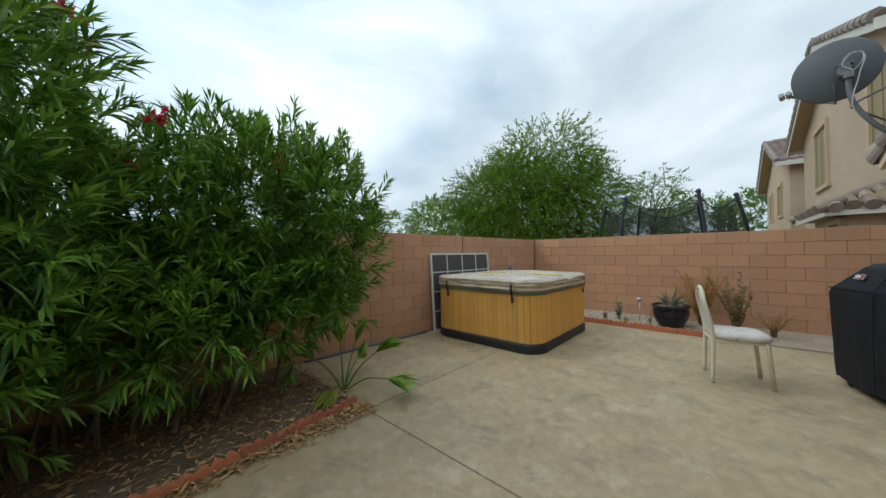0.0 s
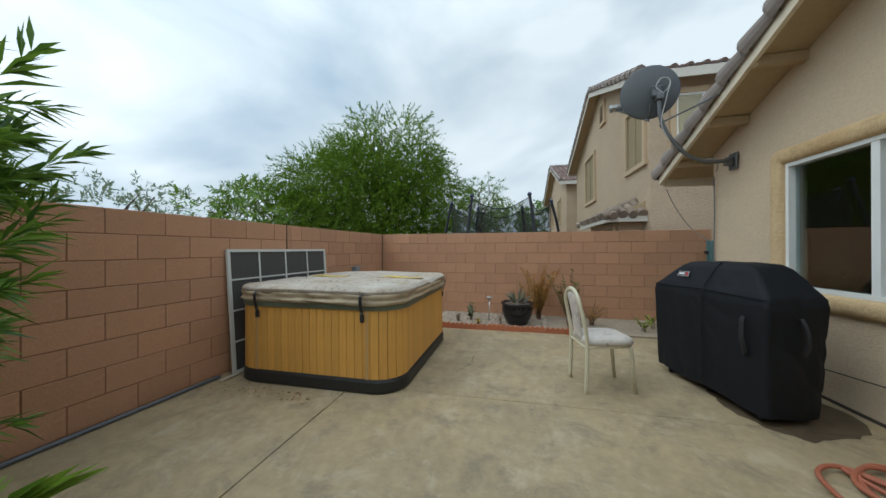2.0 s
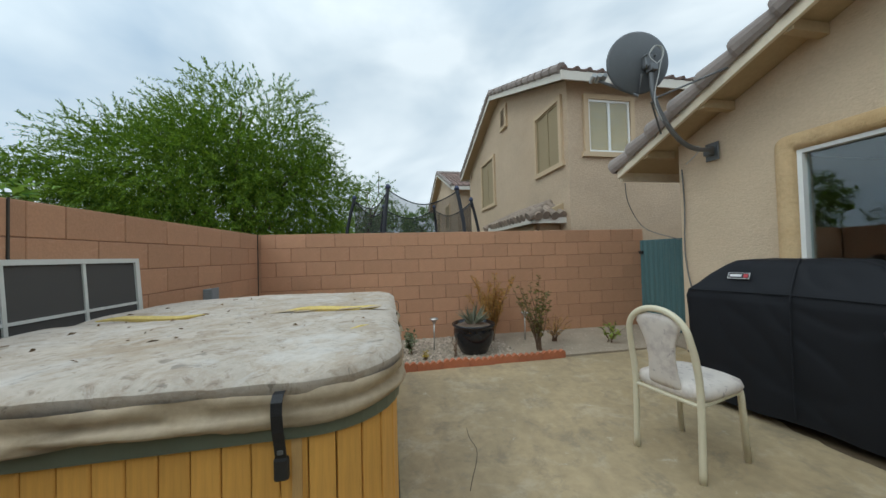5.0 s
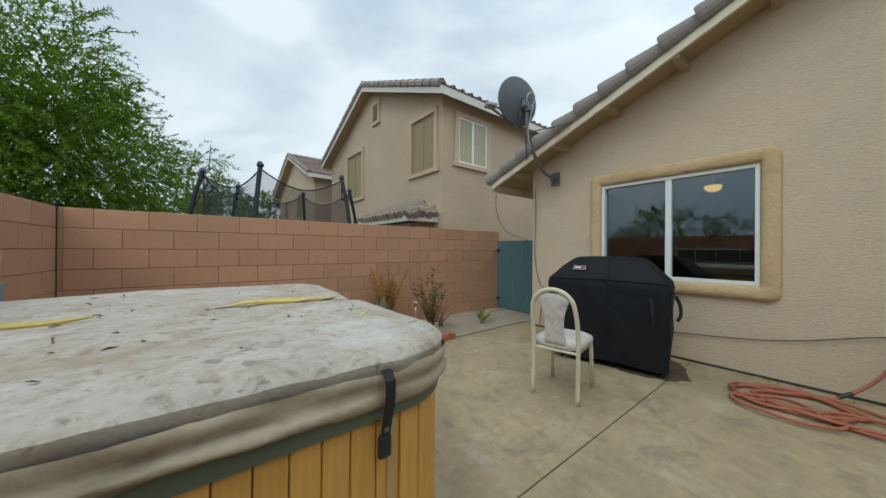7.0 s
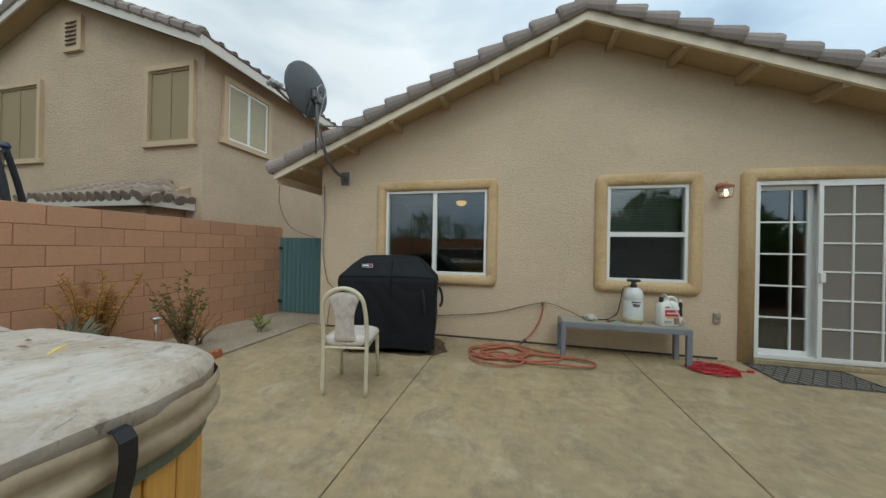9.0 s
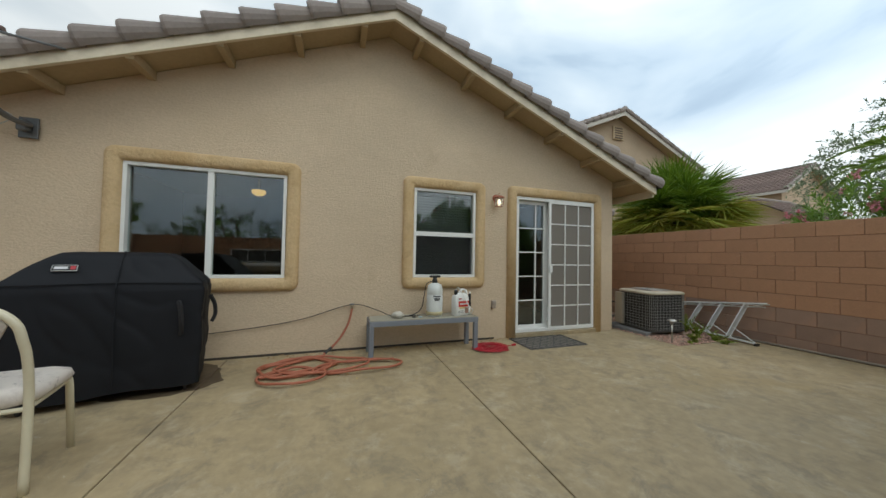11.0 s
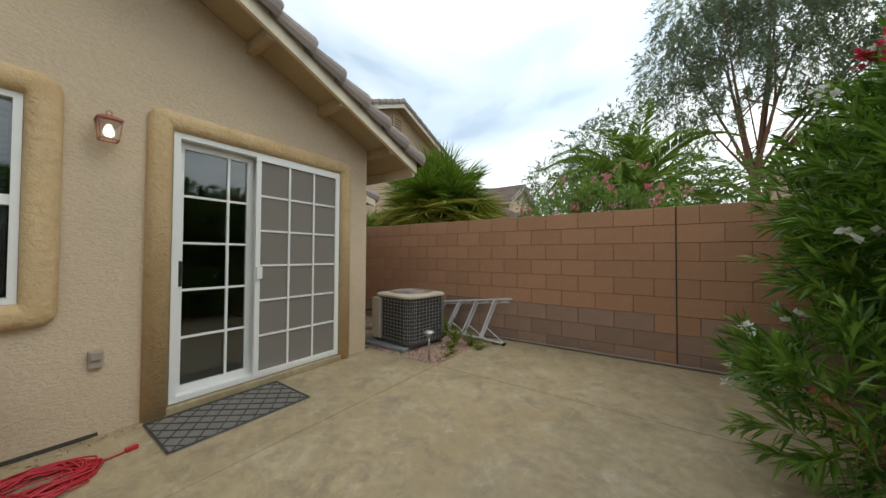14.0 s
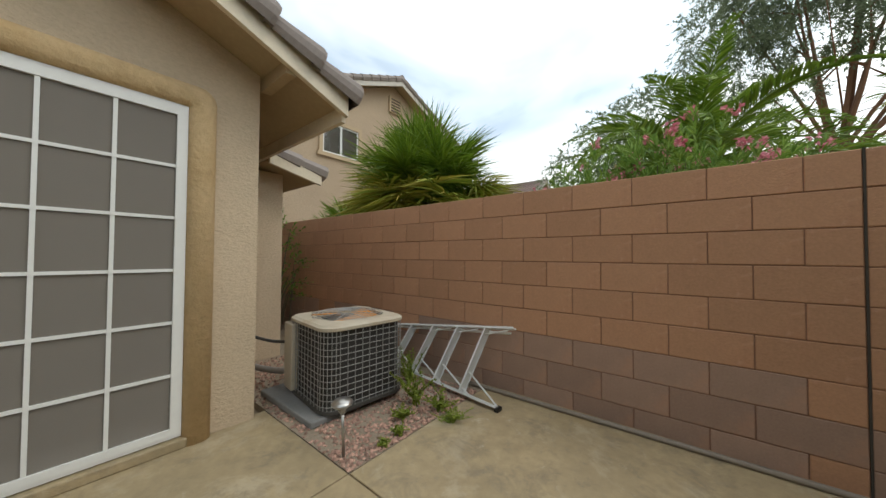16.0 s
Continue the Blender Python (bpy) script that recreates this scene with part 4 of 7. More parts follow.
part("cover_half", half_cover(TY0 - 0.035, SEAM - 0.006, 0.02), M_COVER, cover, "grey-white weathered padded half", True)
part("cover_half", half_cover(SEAM + 0.006, TY1 + 0.035, 0.016), M_COVER, cover, "grey-white weathered padded half", True)
for x, ln, w in ((-1.60, 0.56, 0.05), (-2.60, 0.55, 0.045), (-1.48, 0.34, 0.03)):
    bm = bmesh.new()
    pts = [(x - ln / 2 + ln * k / 8, SEAM + 0.006 * math.sin(k * 1.7), 0.948 + 0.008 * math.sin(k * 0.9) + (0.01 if w > 0.03 else 0)) for k in range(9)]
    tube(bm, pts, [0.002 + w * 0.42 * math.sin(math.pi * min(1, (k + 0.3) / 8.6)) for k in range(9)], 6)
    part("torn_foam", bm, M_FOAM, cover, "torn yellow foam showing at the seam")
bm = bmesh.new()
tube(bm, [(-1.30, 4.20, 0.945), (-1.38, 4.12, 0.951), (-1.48, 4.02, 0.949)], [0.004, 0.012, 0.003], 6)
part("torn_foam", bm, M_FOAM, cover, "torn yellow foam sliver")
bm = bmesh.new()
for k in range(5):
    y = SEAM + rng.uniform(-0.05, 0.03)
    x = -1.95 + 0.13 * k
    v = [bm.verts.new(p) for p in ((x, y, 0.956), (x + 0.14, y + 0.02, 0.962), (x + 0.13, y + 0.05, 0.968), (x + 0.02, y + 0.06, 0.960))]
    bm.faces.new(v)
fl = part("vinyl_flap", bm, M_VINYL, cover, "curled torn vinyl flaps")
md = fl.modifiers.new("thickness", "SOLIDIFY")
md.thickness = 0.003


def strap(x, y, outx, outy):
    """A flat webbing strap over the skirt with a rounded plastic clip."""
    bm = bmesh.new()
    prev = None
    for d, z in ((0.02, 0.905), (0.050, 0.902), (0.066, 0.885), (0.068, 0.85), (0.060, 0.80), (0.046, 0.755), (0.036, 0.715)):
        row = [bm.verts.new((x + outx * (d + t) - outy * w, y + outy * (d + t) + outx * w, z)) for w, t in ((-0.015, 0.0), (0.015, 0.0), (0.015, 0.004), (-0.015, 0.004))]
        if prev:
            for k in range(4):
                bm.faces.new((prev[k], prev[(k + 1) % 4], row[(k + 1) % 4], row[k]))
        else:
            bm.faces.new(row)
        prev = row
    bm.faces.new(prev[::-1])
    s = part("strap", bm, M_STRAP, cover, "black webbing strap")
    cx, cy = x + outx * 0.034, y + outy * 0.034
    hx, hy = (0.021 if outy else 0.010), (0.021 if outx else 0.010)
    part("clip", soft_box(cx - hx, cx + hx, cy - hy, cy + hy, 0.650, 0.718, 0.009), M_BLACKP, s, "black plastic clip")
    part("rivet", soft_box(cx - hx * 0.4 + outx * 0.010, cx + hx * 0.4 + outx * 0.010, cy - hy * 0.4 + outy * 0.010, cy + hy * 0.4 + outy * 0.010, 0.728, 0.744, 0.003), M_STEEL, s, "metal rivet")
    return s


strap(-2.68, TY0, 0, -1)
strap(-1.56, TY0, 0, -1)
strap(TX1, 5.25, 1, 0)

# leaf scraps lying on the cover
M_DEAD = surface("dead_leaf", (0.16, 0.10, 0.05), 0.85, spread=0.3, per_island=0.4)
r8 = np.random.default_rng(8)
k = 46
scraps = leaf_cloud("leaf_scrap", np.c_[r8.uniform(-2.9, -1.35, k), r8.uniform(3.7, 5.5, k), np.full(k, 0.966)], np.c_[r8.normal(size=(k, 2)), r8.uniform(0.0, 0.2, k)], r8.uniform(0.015, 0.05, k), r8.uniform(0.006, 0.018, k), M_DEAD)
tagged(scraps, "scattered dry leaf scraps on the tub cover", "leaves", kind="stuff")

# ---- window screens leaning on the west wall ----
M_SCREENFRAME = surface("white_aluminium", (0.62, 0.62, 0.58), 0.5, spread=0.06, fine=40)
ws = thing("leaning_screen", "white gridded door screen leaning on the block wall", "screen", (-3.10, 3.68, 0.0), 0)
ws.matrix_basis = pose(-3.105, 3.70, 0.0, 0, -4.0, -2.4)
SW, SH = 1.64, 1.32
for a, b in (((0, SW), (0, 0.03)), ((0, SW), (SH - 0.03, SH))):
    part("rail", bx(-0.012, 0.012, a[0], a[1], b[0], b[1]), M_SCREENFRAME, ws)
for y in (0.0, SW - 0.035):
    part("stile", bx(-0.013, 0.013, y, y + 0.035, 0.03, SH - 0.03), M_SCREENFRAME, ws)
for k in (1, 2, 3):
    part("grid_bar", bx(-0.009, 0.009, SW * k / 4 - 0.009, SW * k / 4 + 0.009, 0.03, SH - 0.03), M_SCREENFRAME, ws)
    part("grid_bar", bx(-0.007, 0.007, 0.03, SW - 0.03, SH * k / 4 - 0.009, SH * k / 4 + 0.009), M_SCREENFRAME, ws)
part("mesh_panel", bx(-0.003, -0.001, 0.03, SW - 0.03, 0.03, SH - 0.03), see_through("dark_grey_screen", (0.09, 0.085, 0.08), 0.82), ws, "dark grey insect mesh")

ebox = thing("electrical_box", "small grey electrical disconnect box on the block wall", "electrical box", (-3.09, 6.21, 0.92))
part("body", soft_box(-0.03, 0.06, -0.06, 0.06, -0.09, 0.075, 0.008), surface("blue_grey_enamel", (0.2, 0.235, 0.25), 0.5), ebox)
part("lid", soft_box(0.061, 0.072, -0.066, 0.066, -0.06, 0.085, 0.006), surface("blue_grey_enamel_lid", (0.23, 0.26, 0.28), 0.5), ebox)
part("conduit", tube(bmesh.new(), [(0.02, 0, -0.08), (0.02, 0, -0.93)], 0.014, 8), M_STEEL, ebox, "grey conduit")
whole("wall_pipe", tube(bmesh.new(), smooth_path([(-3.26, 1.6, 0.018), (-3.23, 2.3, 0.018), (-3.185, 3.1, 0.018), (-3.16, 3.6, 0.018)]), 0.016, 8), surface("grey_poly_pipe", (0.12, 0.13, 0.15), 0.5), "dark grey pipe along the foot of the wall", "pipe", True)
whole("pvc_pipe", tube(bmesh.new(), [(-3.05, 3.50, 0.016), (-3.06, 4.1, 0.016), (-3.07, 5.4, 0.016)], 0.014, 8), surface("cream_pvc", (0.5, 0.43, 0.33), 0.5), "cream pipe on the ground beside the tub", "pipe", True)
whole("south_wall_pipe", tube(bmesh.new(), smooth_path([(-3.3, -3.50, 0.018), (-1, -3.44, 0.018), (0.5, -3.40, 0.018), (1.5, -3.37, 0.018)]), 0.017, 8), surface("beige_pipe", (0.24, 0.2, 0.16), 0.6), "beige pipe along the foot of the south wall", "pipe", True)

# ---- covered grill ----
M_GRILL = surface("black_cover_fabric", (0.011, 0.012, 0.015), 0.62, spread=0.2, big=3, fine=160, bump=0.25, depth=0.002)
M_GRILL.node_tree.nodes["Principled BSDF"].inputs["Specular IOR Level"].default_value = 0.18
grill = thing("covered_grill", "barbecue grill under a fitted black fabric cover", "grill")
gl = []
rings = ((0.06, 1.47, 2.08, 3.70, 5.01), (0.2, 1.46, 2.09, 3.69, 5.02), (0.45, 1.45, 2.10, 3.67, 5.03), (0.70, 1.44, 2.105, 3.665, 5.03), (0.88, 1.44, 2.11, 3.65, 5.04), (0.93, 1.455, 2.11, 3.66, 5.03),
         (0.96, 1.48, 2.10, 3.69, 5.00), (1.06, 1.56, 2.09, 3.80, 4.89), (1.14, 1.62, 2.07, 3.90, 4.79), (1.175, 1.68, 2.05, 3.98, 4.72), (1.185, 1.76, 2.0, 4.08, 4.62))
for low, high in zip(rings, rings[1:]):
    cuts = max(1, int((high[0] - low[0]) / 0.022))
    gl += [tuple(a + (b - a) * k / cuts for a, b in zip(low, high)) for k in range(cuts)]
gl.append(rings[-1])
N = 260
bm = bmesh.new()
loops = []
for z, x0, x1, y0, y1 in gl:
    per = round_rect(x0, x1, y0, y1, 0.045, 3)
    cumd = [0.0]
    for a, b in zip(per, per[1:] + per[:1]):
        cumd.append(cumd[-1] + math.dist(a, b))
    loop = []
    for k in range(N):
        d = cumd[-1] * k / N
        i = max(j for j in range(len(cumd)) if cumd[j] <= d)
        a, b = Vector(per[i % len(per)]), Vector(per[(i + 1) % len(per)])
        p = a + (b - a) * ((d - cumd[i]) / max(1e-6, cumd[i + 1] - cumd[i]))
        w = 0.020 * noise.noise(Vector((p.x * 2.6, p.y * 2.8, z * 1.1))) + 0.004 * noise.noise(Vector((p.x * 12, p.y * 12, z * 5)))
        fall = max(0.0, min(1.0, (0.95 - z) / 0.5))
        w += 0.016 * fall * noise.noise(Vector((p.x * 7 + z * 0.8, p.y * 7 - z * 1.2, z * 0.5)))
        w -= 0.012 * max(0.0, 1 - 7 * abs(noise.noise(Vector((p.x * 2.2 + z * 2.4, p.y * 2.4 - z * 2.0, 3.0)))))
        w -= 0.010 * max(0.0, 1 - abs(z - 0.915) / 0.02)
        n = Vector((p.x - (x0 + x1) / 2, p.y - (y0 + y1) / 2)).normalized()
        hem = 0.03 * noise.noise(Vector((p.x * 3, p.y * 3, 9))) if z < 0.15 else 0
        loop.append((p.x + n.x * w, p.y + n.y * w, z + hem + (0.008 * noise.noise(Vector((p.x * 7, p.y * 7, 2))) if z > 0.94 else 0)))
    loops.append(loop)
loft(bm, loops, True, False)
cov = part("cover", bm, M_GRILL, grill, "creased black fabric cover", True)
part("seam", tube(bmesh.new(), [(1.428, 4.30, 0.12), (1.423, 4.30, 0.5), (1.428, 4.30, 0.9), (1.47, 4.30, 0.985), (1.60, 4.30, 1.125), (1.70, 4.30, 1.19)], 0.006, 6), M_GRILL, cov)
part("seam", tube(bmesh.new(), [(1.44, 3.68, 0.93), (1.45, 4.3, 0.945), (1.44, 5.0, 0.935)], 0.006, 6), M_GRILL, cov)
for sx in (0, 1):
    part("strap", tube(bmesh.new(), smooth_path([(1.418, 3.86, 0.78), (1.385, 3.845, 0.74), (1.37, 3.83, 0.62), (1.40, 3.83, 0.53), (1.42, 3.84, 0.50)]) if sx == 0 else smooth_path([(1.75, 3.64, 0.80), (1.75, 3.60, 0.72), (1.75, 3.59, 0.62), (1.75, 3.62, 0.55)]), 0.02, 4), M_STRAP, cov, "black handle strap")
lg = Matrix.Translation((1.535, 4.64, 1.055)) @ Euler((0, radians(-52), 0)).to_matrix().to_4x4()
def decal(name, w, h, lift, material, dx=0.0, dy=0.0):
    bm = bmesh.new()
    box(bm, dy - h / 2, dy + h / 2, dx - w / 2, dx + w / 2, lift, lift + 0.003, lg)
    return part(name, bm, material, cov)
decal("logo_patch", 0.15, 0.055, 0.006, surface("logo_white", (0.65, 0.65, 0.65), 0.6))
decal("logo_field", 0.143, 0.048, 0.0072, surface("logo_black", (0.02, 0.02, 0.02), 0.6))
decal("logo_bar", 0.08, 0.022, 0.0084, bpy.data.materials["logo_white"], 0.02)
decal("logo_spot", 0.03, 0.032, 0.0084, surface("logo_red", (0.45, 0.03, 0.04), 0.6), -0.05)
for x, y in ((1.55, 3.80), (1.55, 4.86), (2.02, 3.80), (2.02, 4.86)):
    w = part("caster", lathe(bmesh.new(), [(0.028, -0.014), (0.036, -0.008), (0.036, 0.008), (0.028, 0.014)], 16), M_BLACKP, grill, "black caster wheel", True)
    w.matrix_basis = pose(x, y, 0.036, 90, 0, 0)
    part("leg", bx(x - 0.02, x + 0.02, y - 0.02, y + 0.02, 0.06, 0.5), M_STEEL, grill)
part("bottom_shelf", soft_box(1.53, 2.05, 3.78, 4.88, 0.075, 0.10, 0.006), M_BLACKP, grill, "black bottom shelf")
# the cart stands slightly askew to the house
part("hem_leg", bx(1.60, 1.64, 3.82, 4.80, 0.05, 0.075), M_STEEL, grill, "steel lower frame bar")
grill.matrix_basis = pose(1.55, 3.70, 0, 0, 0, 13) @ Matrix.Diagonal((0.70, 0.87, 1, 1)) @ pose(-1.435, -3.65, 0)

# dark stain on the concrete under the grill, with the grill's shadow painted in
M_STAIN_SHADOW = see_through("stain_and_shadow", (0.07, 0.045, 0.03), 0.62, 0.55)
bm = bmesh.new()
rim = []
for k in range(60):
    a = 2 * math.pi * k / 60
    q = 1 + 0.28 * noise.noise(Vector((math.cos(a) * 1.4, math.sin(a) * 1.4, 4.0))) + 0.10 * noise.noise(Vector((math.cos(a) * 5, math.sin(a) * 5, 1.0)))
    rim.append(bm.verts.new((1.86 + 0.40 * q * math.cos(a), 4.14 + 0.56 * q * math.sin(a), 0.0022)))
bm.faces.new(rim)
whole("grease_stain", bm, M_STAIN_SHADOW, "dark stain with painted shadow on the patio under the grill", "stain", kind="structure")

# ---- dinette chair ----
M_CREAM = surface("cream_enamel_tube", (0.62, 0.57, 0.42), 0.4, spread=0.06, fine=30, bump=0.03)
M_MARBLE = surface("grey_veined_white_vinyl", (0.63, 0.58, 0.53), 0.5, spread=0.08, big=6, fine=14, bump=0.1, stain=(0.36, 0.31, 0.30), stain_amount=0.75, stain_scale=9)
add_marks(M_MARBLE, (0.27, 0.23, 0.23), 0.60, 0.63, 0.7, 11.0)
chair = thing("dinette_chair", "cream tubular metal chair with marbled white vinyl padding", "chair", (0.381, 4.221, 0), 11.1)
chair.scale = (0.955, 0.965, 1.066)
W2 = 0.195
arch = [(-0.01, -W2, 0.0), (0.0, -W2, 0.42), (-0.03, -W2, 0.62), (-0.055, -W2 + 0.01, 0.72)]
for k in range(1, 8):
    a = math.pi * k / 8
    arch.append((-0.06 - 0.01 * math.sin(a), -(W2 - 0.01) * math.cos(a), 0.72 + 0.15 * math.sin(a)))
arch += [(-0.055, W2 - 0.01, 0.72), (-0.03, W2, 0.62), (0.0, W2, 0.42), (-0.01, W2, 0.0)]
part("back_frame", tube(bmesh.new(), smooth_path(arch, 5), 0.0185, 10), M_CREAM, chair, "arched cream tube with two rear legs", True)
for s in (-1, 1):
    part("leg", tube(bmesh.new(), [(0.452, s * W2 * 0.97, 0.0), (0.415, s * W2 * 0.95, 0.36), (0.405, s * W2 * 0.94, 0.40)], 0.0185, 10), M_CREAM, chair, "cream tube front leg", True)
    part("side_rail", tube(bmesh.new(), [(0.0, s * W2 * 0.98, 0.385), (0.41, s * W2 * 0.95, 0.395)], 0.011, 8), M_CREAM, chair)
part("cross_rail", tube(bmesh.new(), [(0.0, -W2, 0.385), (0.0, W2, 0.385)], 0.011, 8), M_CREAM, chair)
bm = bmesh.new()
loft(bm, [[(x, y, z) for x, y in round_rect(-0.005 - d * 0.3, 0.455 + d, -0.205 - d, 0.205 + d, 0.10 + d * 0.5, 6)] for z, d in ((0.398, -0.03), (0.405, 0.0), (0.43, 0.012), (0.458, 0.002), (0.476, -0.04), (0.484, -0.09))])
part("seat", bm, M_MARBLE, chair, "padded marbled vinyl seat", True)
bm = bmesh.new()
loops = []
for k in range(15):
    v = k / 14
    z = 0.43 + 0.41 * v
    half = 0.085 + 0.075 * (2 * abs(v - 0.42)) ** 2 * (1 if v > 0.42 else 0.35)
    if v > 0.8:
        half *= math.sqrt(max(0.03, 1 - ((v - 0.8) / 0.215) ** 2))
    x = 0.0 - 0.06 * v
    t = 0.021 if 0 < k < 14 else 0.010
    loops.append([(x + t * math.sin(a) * (1.15 if math.sin(a) > 0 else 1), half * math.cos(a), z) for a in [2 * math.pi * q / 20 for q in range(20)]])
loft(bm, loops)
part("back_pad", bm, M_MARBLE, chair, "marbled vinyl back pad, narrow at its waist", True)

# ---- bench and what stands on it ----
M_BENCH = surface("blue_grey_painted_metal", (0.20, 0.215, 0.245), 0.55, spread=0.12, big=5, fine=60, bump=0.1)
M_BTOP = surface("worn_grey_board", (0.33, 0.31, 0.245), 0.8, spread=0.15, big=3, fine=20, stretch=(12, 1, 4), stain=(0.24, 0.2, 0.13), stain_amount=0.5, stain_scale=3)
bench = thing("bench", "long blue-grey metal bench with a worn board top", "bench")
BX0, BX1, BY0, BY1, BH = 1.955, 2.30, 0.87, 2.25, 0.43
part("top", soft_box(BX0 + 0.01, BX1 - 0.01, BY0 + 0.012, BY1 - 0.012, BH - 0.006, BH + 0.006, 0.003), M_BTOP, bench, "worn grey board top")
for x in (BX0, BX1 - 0.03):
    part("apron", soft_box(x, x + 0.03, BY0, BY1, BH - 0.065, BH - 0.004, 0.004), M_BENCH, bench)
for y in (BY0, BY1 - 0.03):
    part("apron", soft_box(BX0 + 0.031, BX1 - 0.031, y, y + 0.03, BH - 0.065, BH - 0.008, 0.004), M_BENCH, bench)
for x in (BX0, BX1 - 0.055):
    for y in (BY0, BY1 - 0.055):
        part("leg", soft_box(x + 0.001, x + 0.056, y + 0.001, y + 0.056, 0.0, BH - 0.067, 0.005), M_BENCH, bench)
TOP = BH + 0.007

M_POLY = surface("translucent_white_poly", (0.66, 0.68, 0.66), 0.4, spread=0.06, big=5, fine=30, bump=0.03)
M_BLACKRUB = surface("black_rubber", (0.015, 0.015, 0.015), 0.5)
sp = thing("garden_sprayer", "translucent white pump sprayer tank with black pump handle", "sprayer", (2.13, 1.415, TOP))
sp.scale = (0.92, 0.92, 1.14)
part("tank", lathe(bmesh.new(), [(0.10, 0), (0.112, 0.012), (0.114, 0.05), (0.112, 0.06), (0.114, 0.07), (0.113, 0.23), (0.107, 0.24), (0.113, 0.25), (0.112, 0.30), (0.095, 0.345), (0.06, 0.365), (0.04, 0.37)], 28), M_POLY, sp, "white poly tank", True)
part("liquid_band", lathe(bmesh.new(), [(0.1155, 0.015), (0.1158, 0.055)], 28), surface("yellowish_residue", (0.50, 0.43, 0.25), 0.5), sp, "yellowish residue at the bottom", True)
part("pump_neck", lathe(bmesh.new(), [(0.038, 0.365), (0.038, 0.40), (0.03, 0.41), (0.03, 0.43)], 18), M_BLACKRUB, sp, "black threaded neck", True)
part("pump_handle", soft_box(-0.035, 0.035, -0.075, 0.075, 0.43, 0.455, 0.01), M_BLACKRUB, sp, "black pump handle")
for z, w in ((0.225, 0.11), (0.20, 0.09), (0.185, 0.07)):
    bm = bmesh.new()
    rows = [[bm.verts.new((0.1165 * math.cos(a), 0.1165 * math.sin(a), zz)) for a in [math.pi + (q - 4) / 4 * w / 0.23 for q in range(9)]] for zz in (z - 0.006, z + 0.006)]
    for q in range(8):
        bm.faces.new((rows[0][q], rows[0][q + 1], rows[1][q + 1], rows[1][q]))
    part("print_bar", bm, surface("dark_print", (0.05, 0.05, 0.06), 0.6) if z > 0.22 else bpy.data.materials["dark_print"], sp)
part("tube", tube(bmesh.new(), smooth_path([(-0.02, 0.03, 0.39), (-0.03, 0.13, 0.36), (-0.02, 0.16, 0.22), (-0.01, 0.20, 0.08), (0.0, 0.34, 0.012), (0.02, 0.52, 0.012)]), 0.006, 6), M_BLACKRUB, sp, "black spray tube", True)

jug = thing("spray_jug", "white plastic jug with a red label", "jug", (2.10, 1.07, TOP), 12)
jug.scale = (1.1, 1.1, 1.14)
bm = bmesh.new()
loft(bm, [[(x, y, z) for x, y in round_rect(-d, d, -w, w, 0.025, 4)] for z, d, w in ((0, 0.052, 0.092), (0.01, 0.058, 0.098), (0.19, 0.058, 0.098), (0.225, 0.05, 0.085), (0.25, 0.035, 0.05))])
part("body", bm, M_WHITE, jug, "white jug body", True)
part("handle", tube(bmesh.new(), smooth_path([(0, -0.09, 0.20), (0, -0.088, 0.255), (0, -0.06, 0.285), (0, -0.01, 0.285), (0, 0.02, 0.25)]), 0.014, 8), M_WHITE, jug, "white loop handle", True)
part("cap", lathe(bmesh.new(), [(0.02, 0.235), (0.022, 0.245), (0.022, 0.28), (0.012, 0.29)], 14, (0, 0.062, 0)), M_BLACKRUB, jug, "black cap", True)
part("label", bx(-0.0605, -0.0585, -0.085, 0.06, 0.10, 0.165), surface("label_red", (0.55, 0.03, 0.02), 0.5), jug, "red label field")
for y0, y1, z0, z1, c in ((-0.08, 0.045, 0.125, 0.14, (0.7, 0.7, 0.68)), (-0.03, 0.05, 0.083, 0.093, (0.65, 0.5, 0.08)), (-0.08, -0.03, 0.025, 0.09, (0.32, 0.2, 0.15)), (-0.01, 0.07, 0.05, 0.056, (0.3, 0.3, 0.3)), (-0.01, 0.07, 0.035, 0.041, (0.3, 0.3, 0.3)), (0.02, 0.06, 0.185, 0.20, (0.4, 0.12, 0.12))):
    part("print_bar", bx(-0.0625, -0.0607, y0, y1, z0, z1), surface("print", c, 0.5), jug)
part("tube", tube(bmesh.new(), smooth_path([(0, 0.062, 0.29), (-0.03, 0.05, 0.32), (-0.07, 0.01, 0.24), (-0.09, -0.06, 0.12), (-0.09, -0.12, 0.06), (-0.03, -0.14, 0.01)]), 0.005, 6), M_WHITE, jug, "white spray tube", True)
wand = thing("spray_wand", "black-handled spray wand standing by the jug", "spray wand", (2.12, 0.925, TOP), 0)
part("grip", lathe(bmesh.new(), [(0.012, 0.10), (0.02, 0.12), (0.016, 0.19), (0.021, 0.24), (0.015, 0.27), (0.012, 0.275)], 12), M_BLACKRUB, wand, "black moulded grip", True)
part("tip", lathe(bmesh.new(), [(0.012, 0.0), (0.012, 0.10)], 10), M_WHITE, wand, "white wand foot", True)
part("end_cap", lathe(bmesh.new(), [(0.010, 0.275), (0.012, 0.285), (0.006, 0.30)], 10), M_WHITE, wand, "white end cap", True)

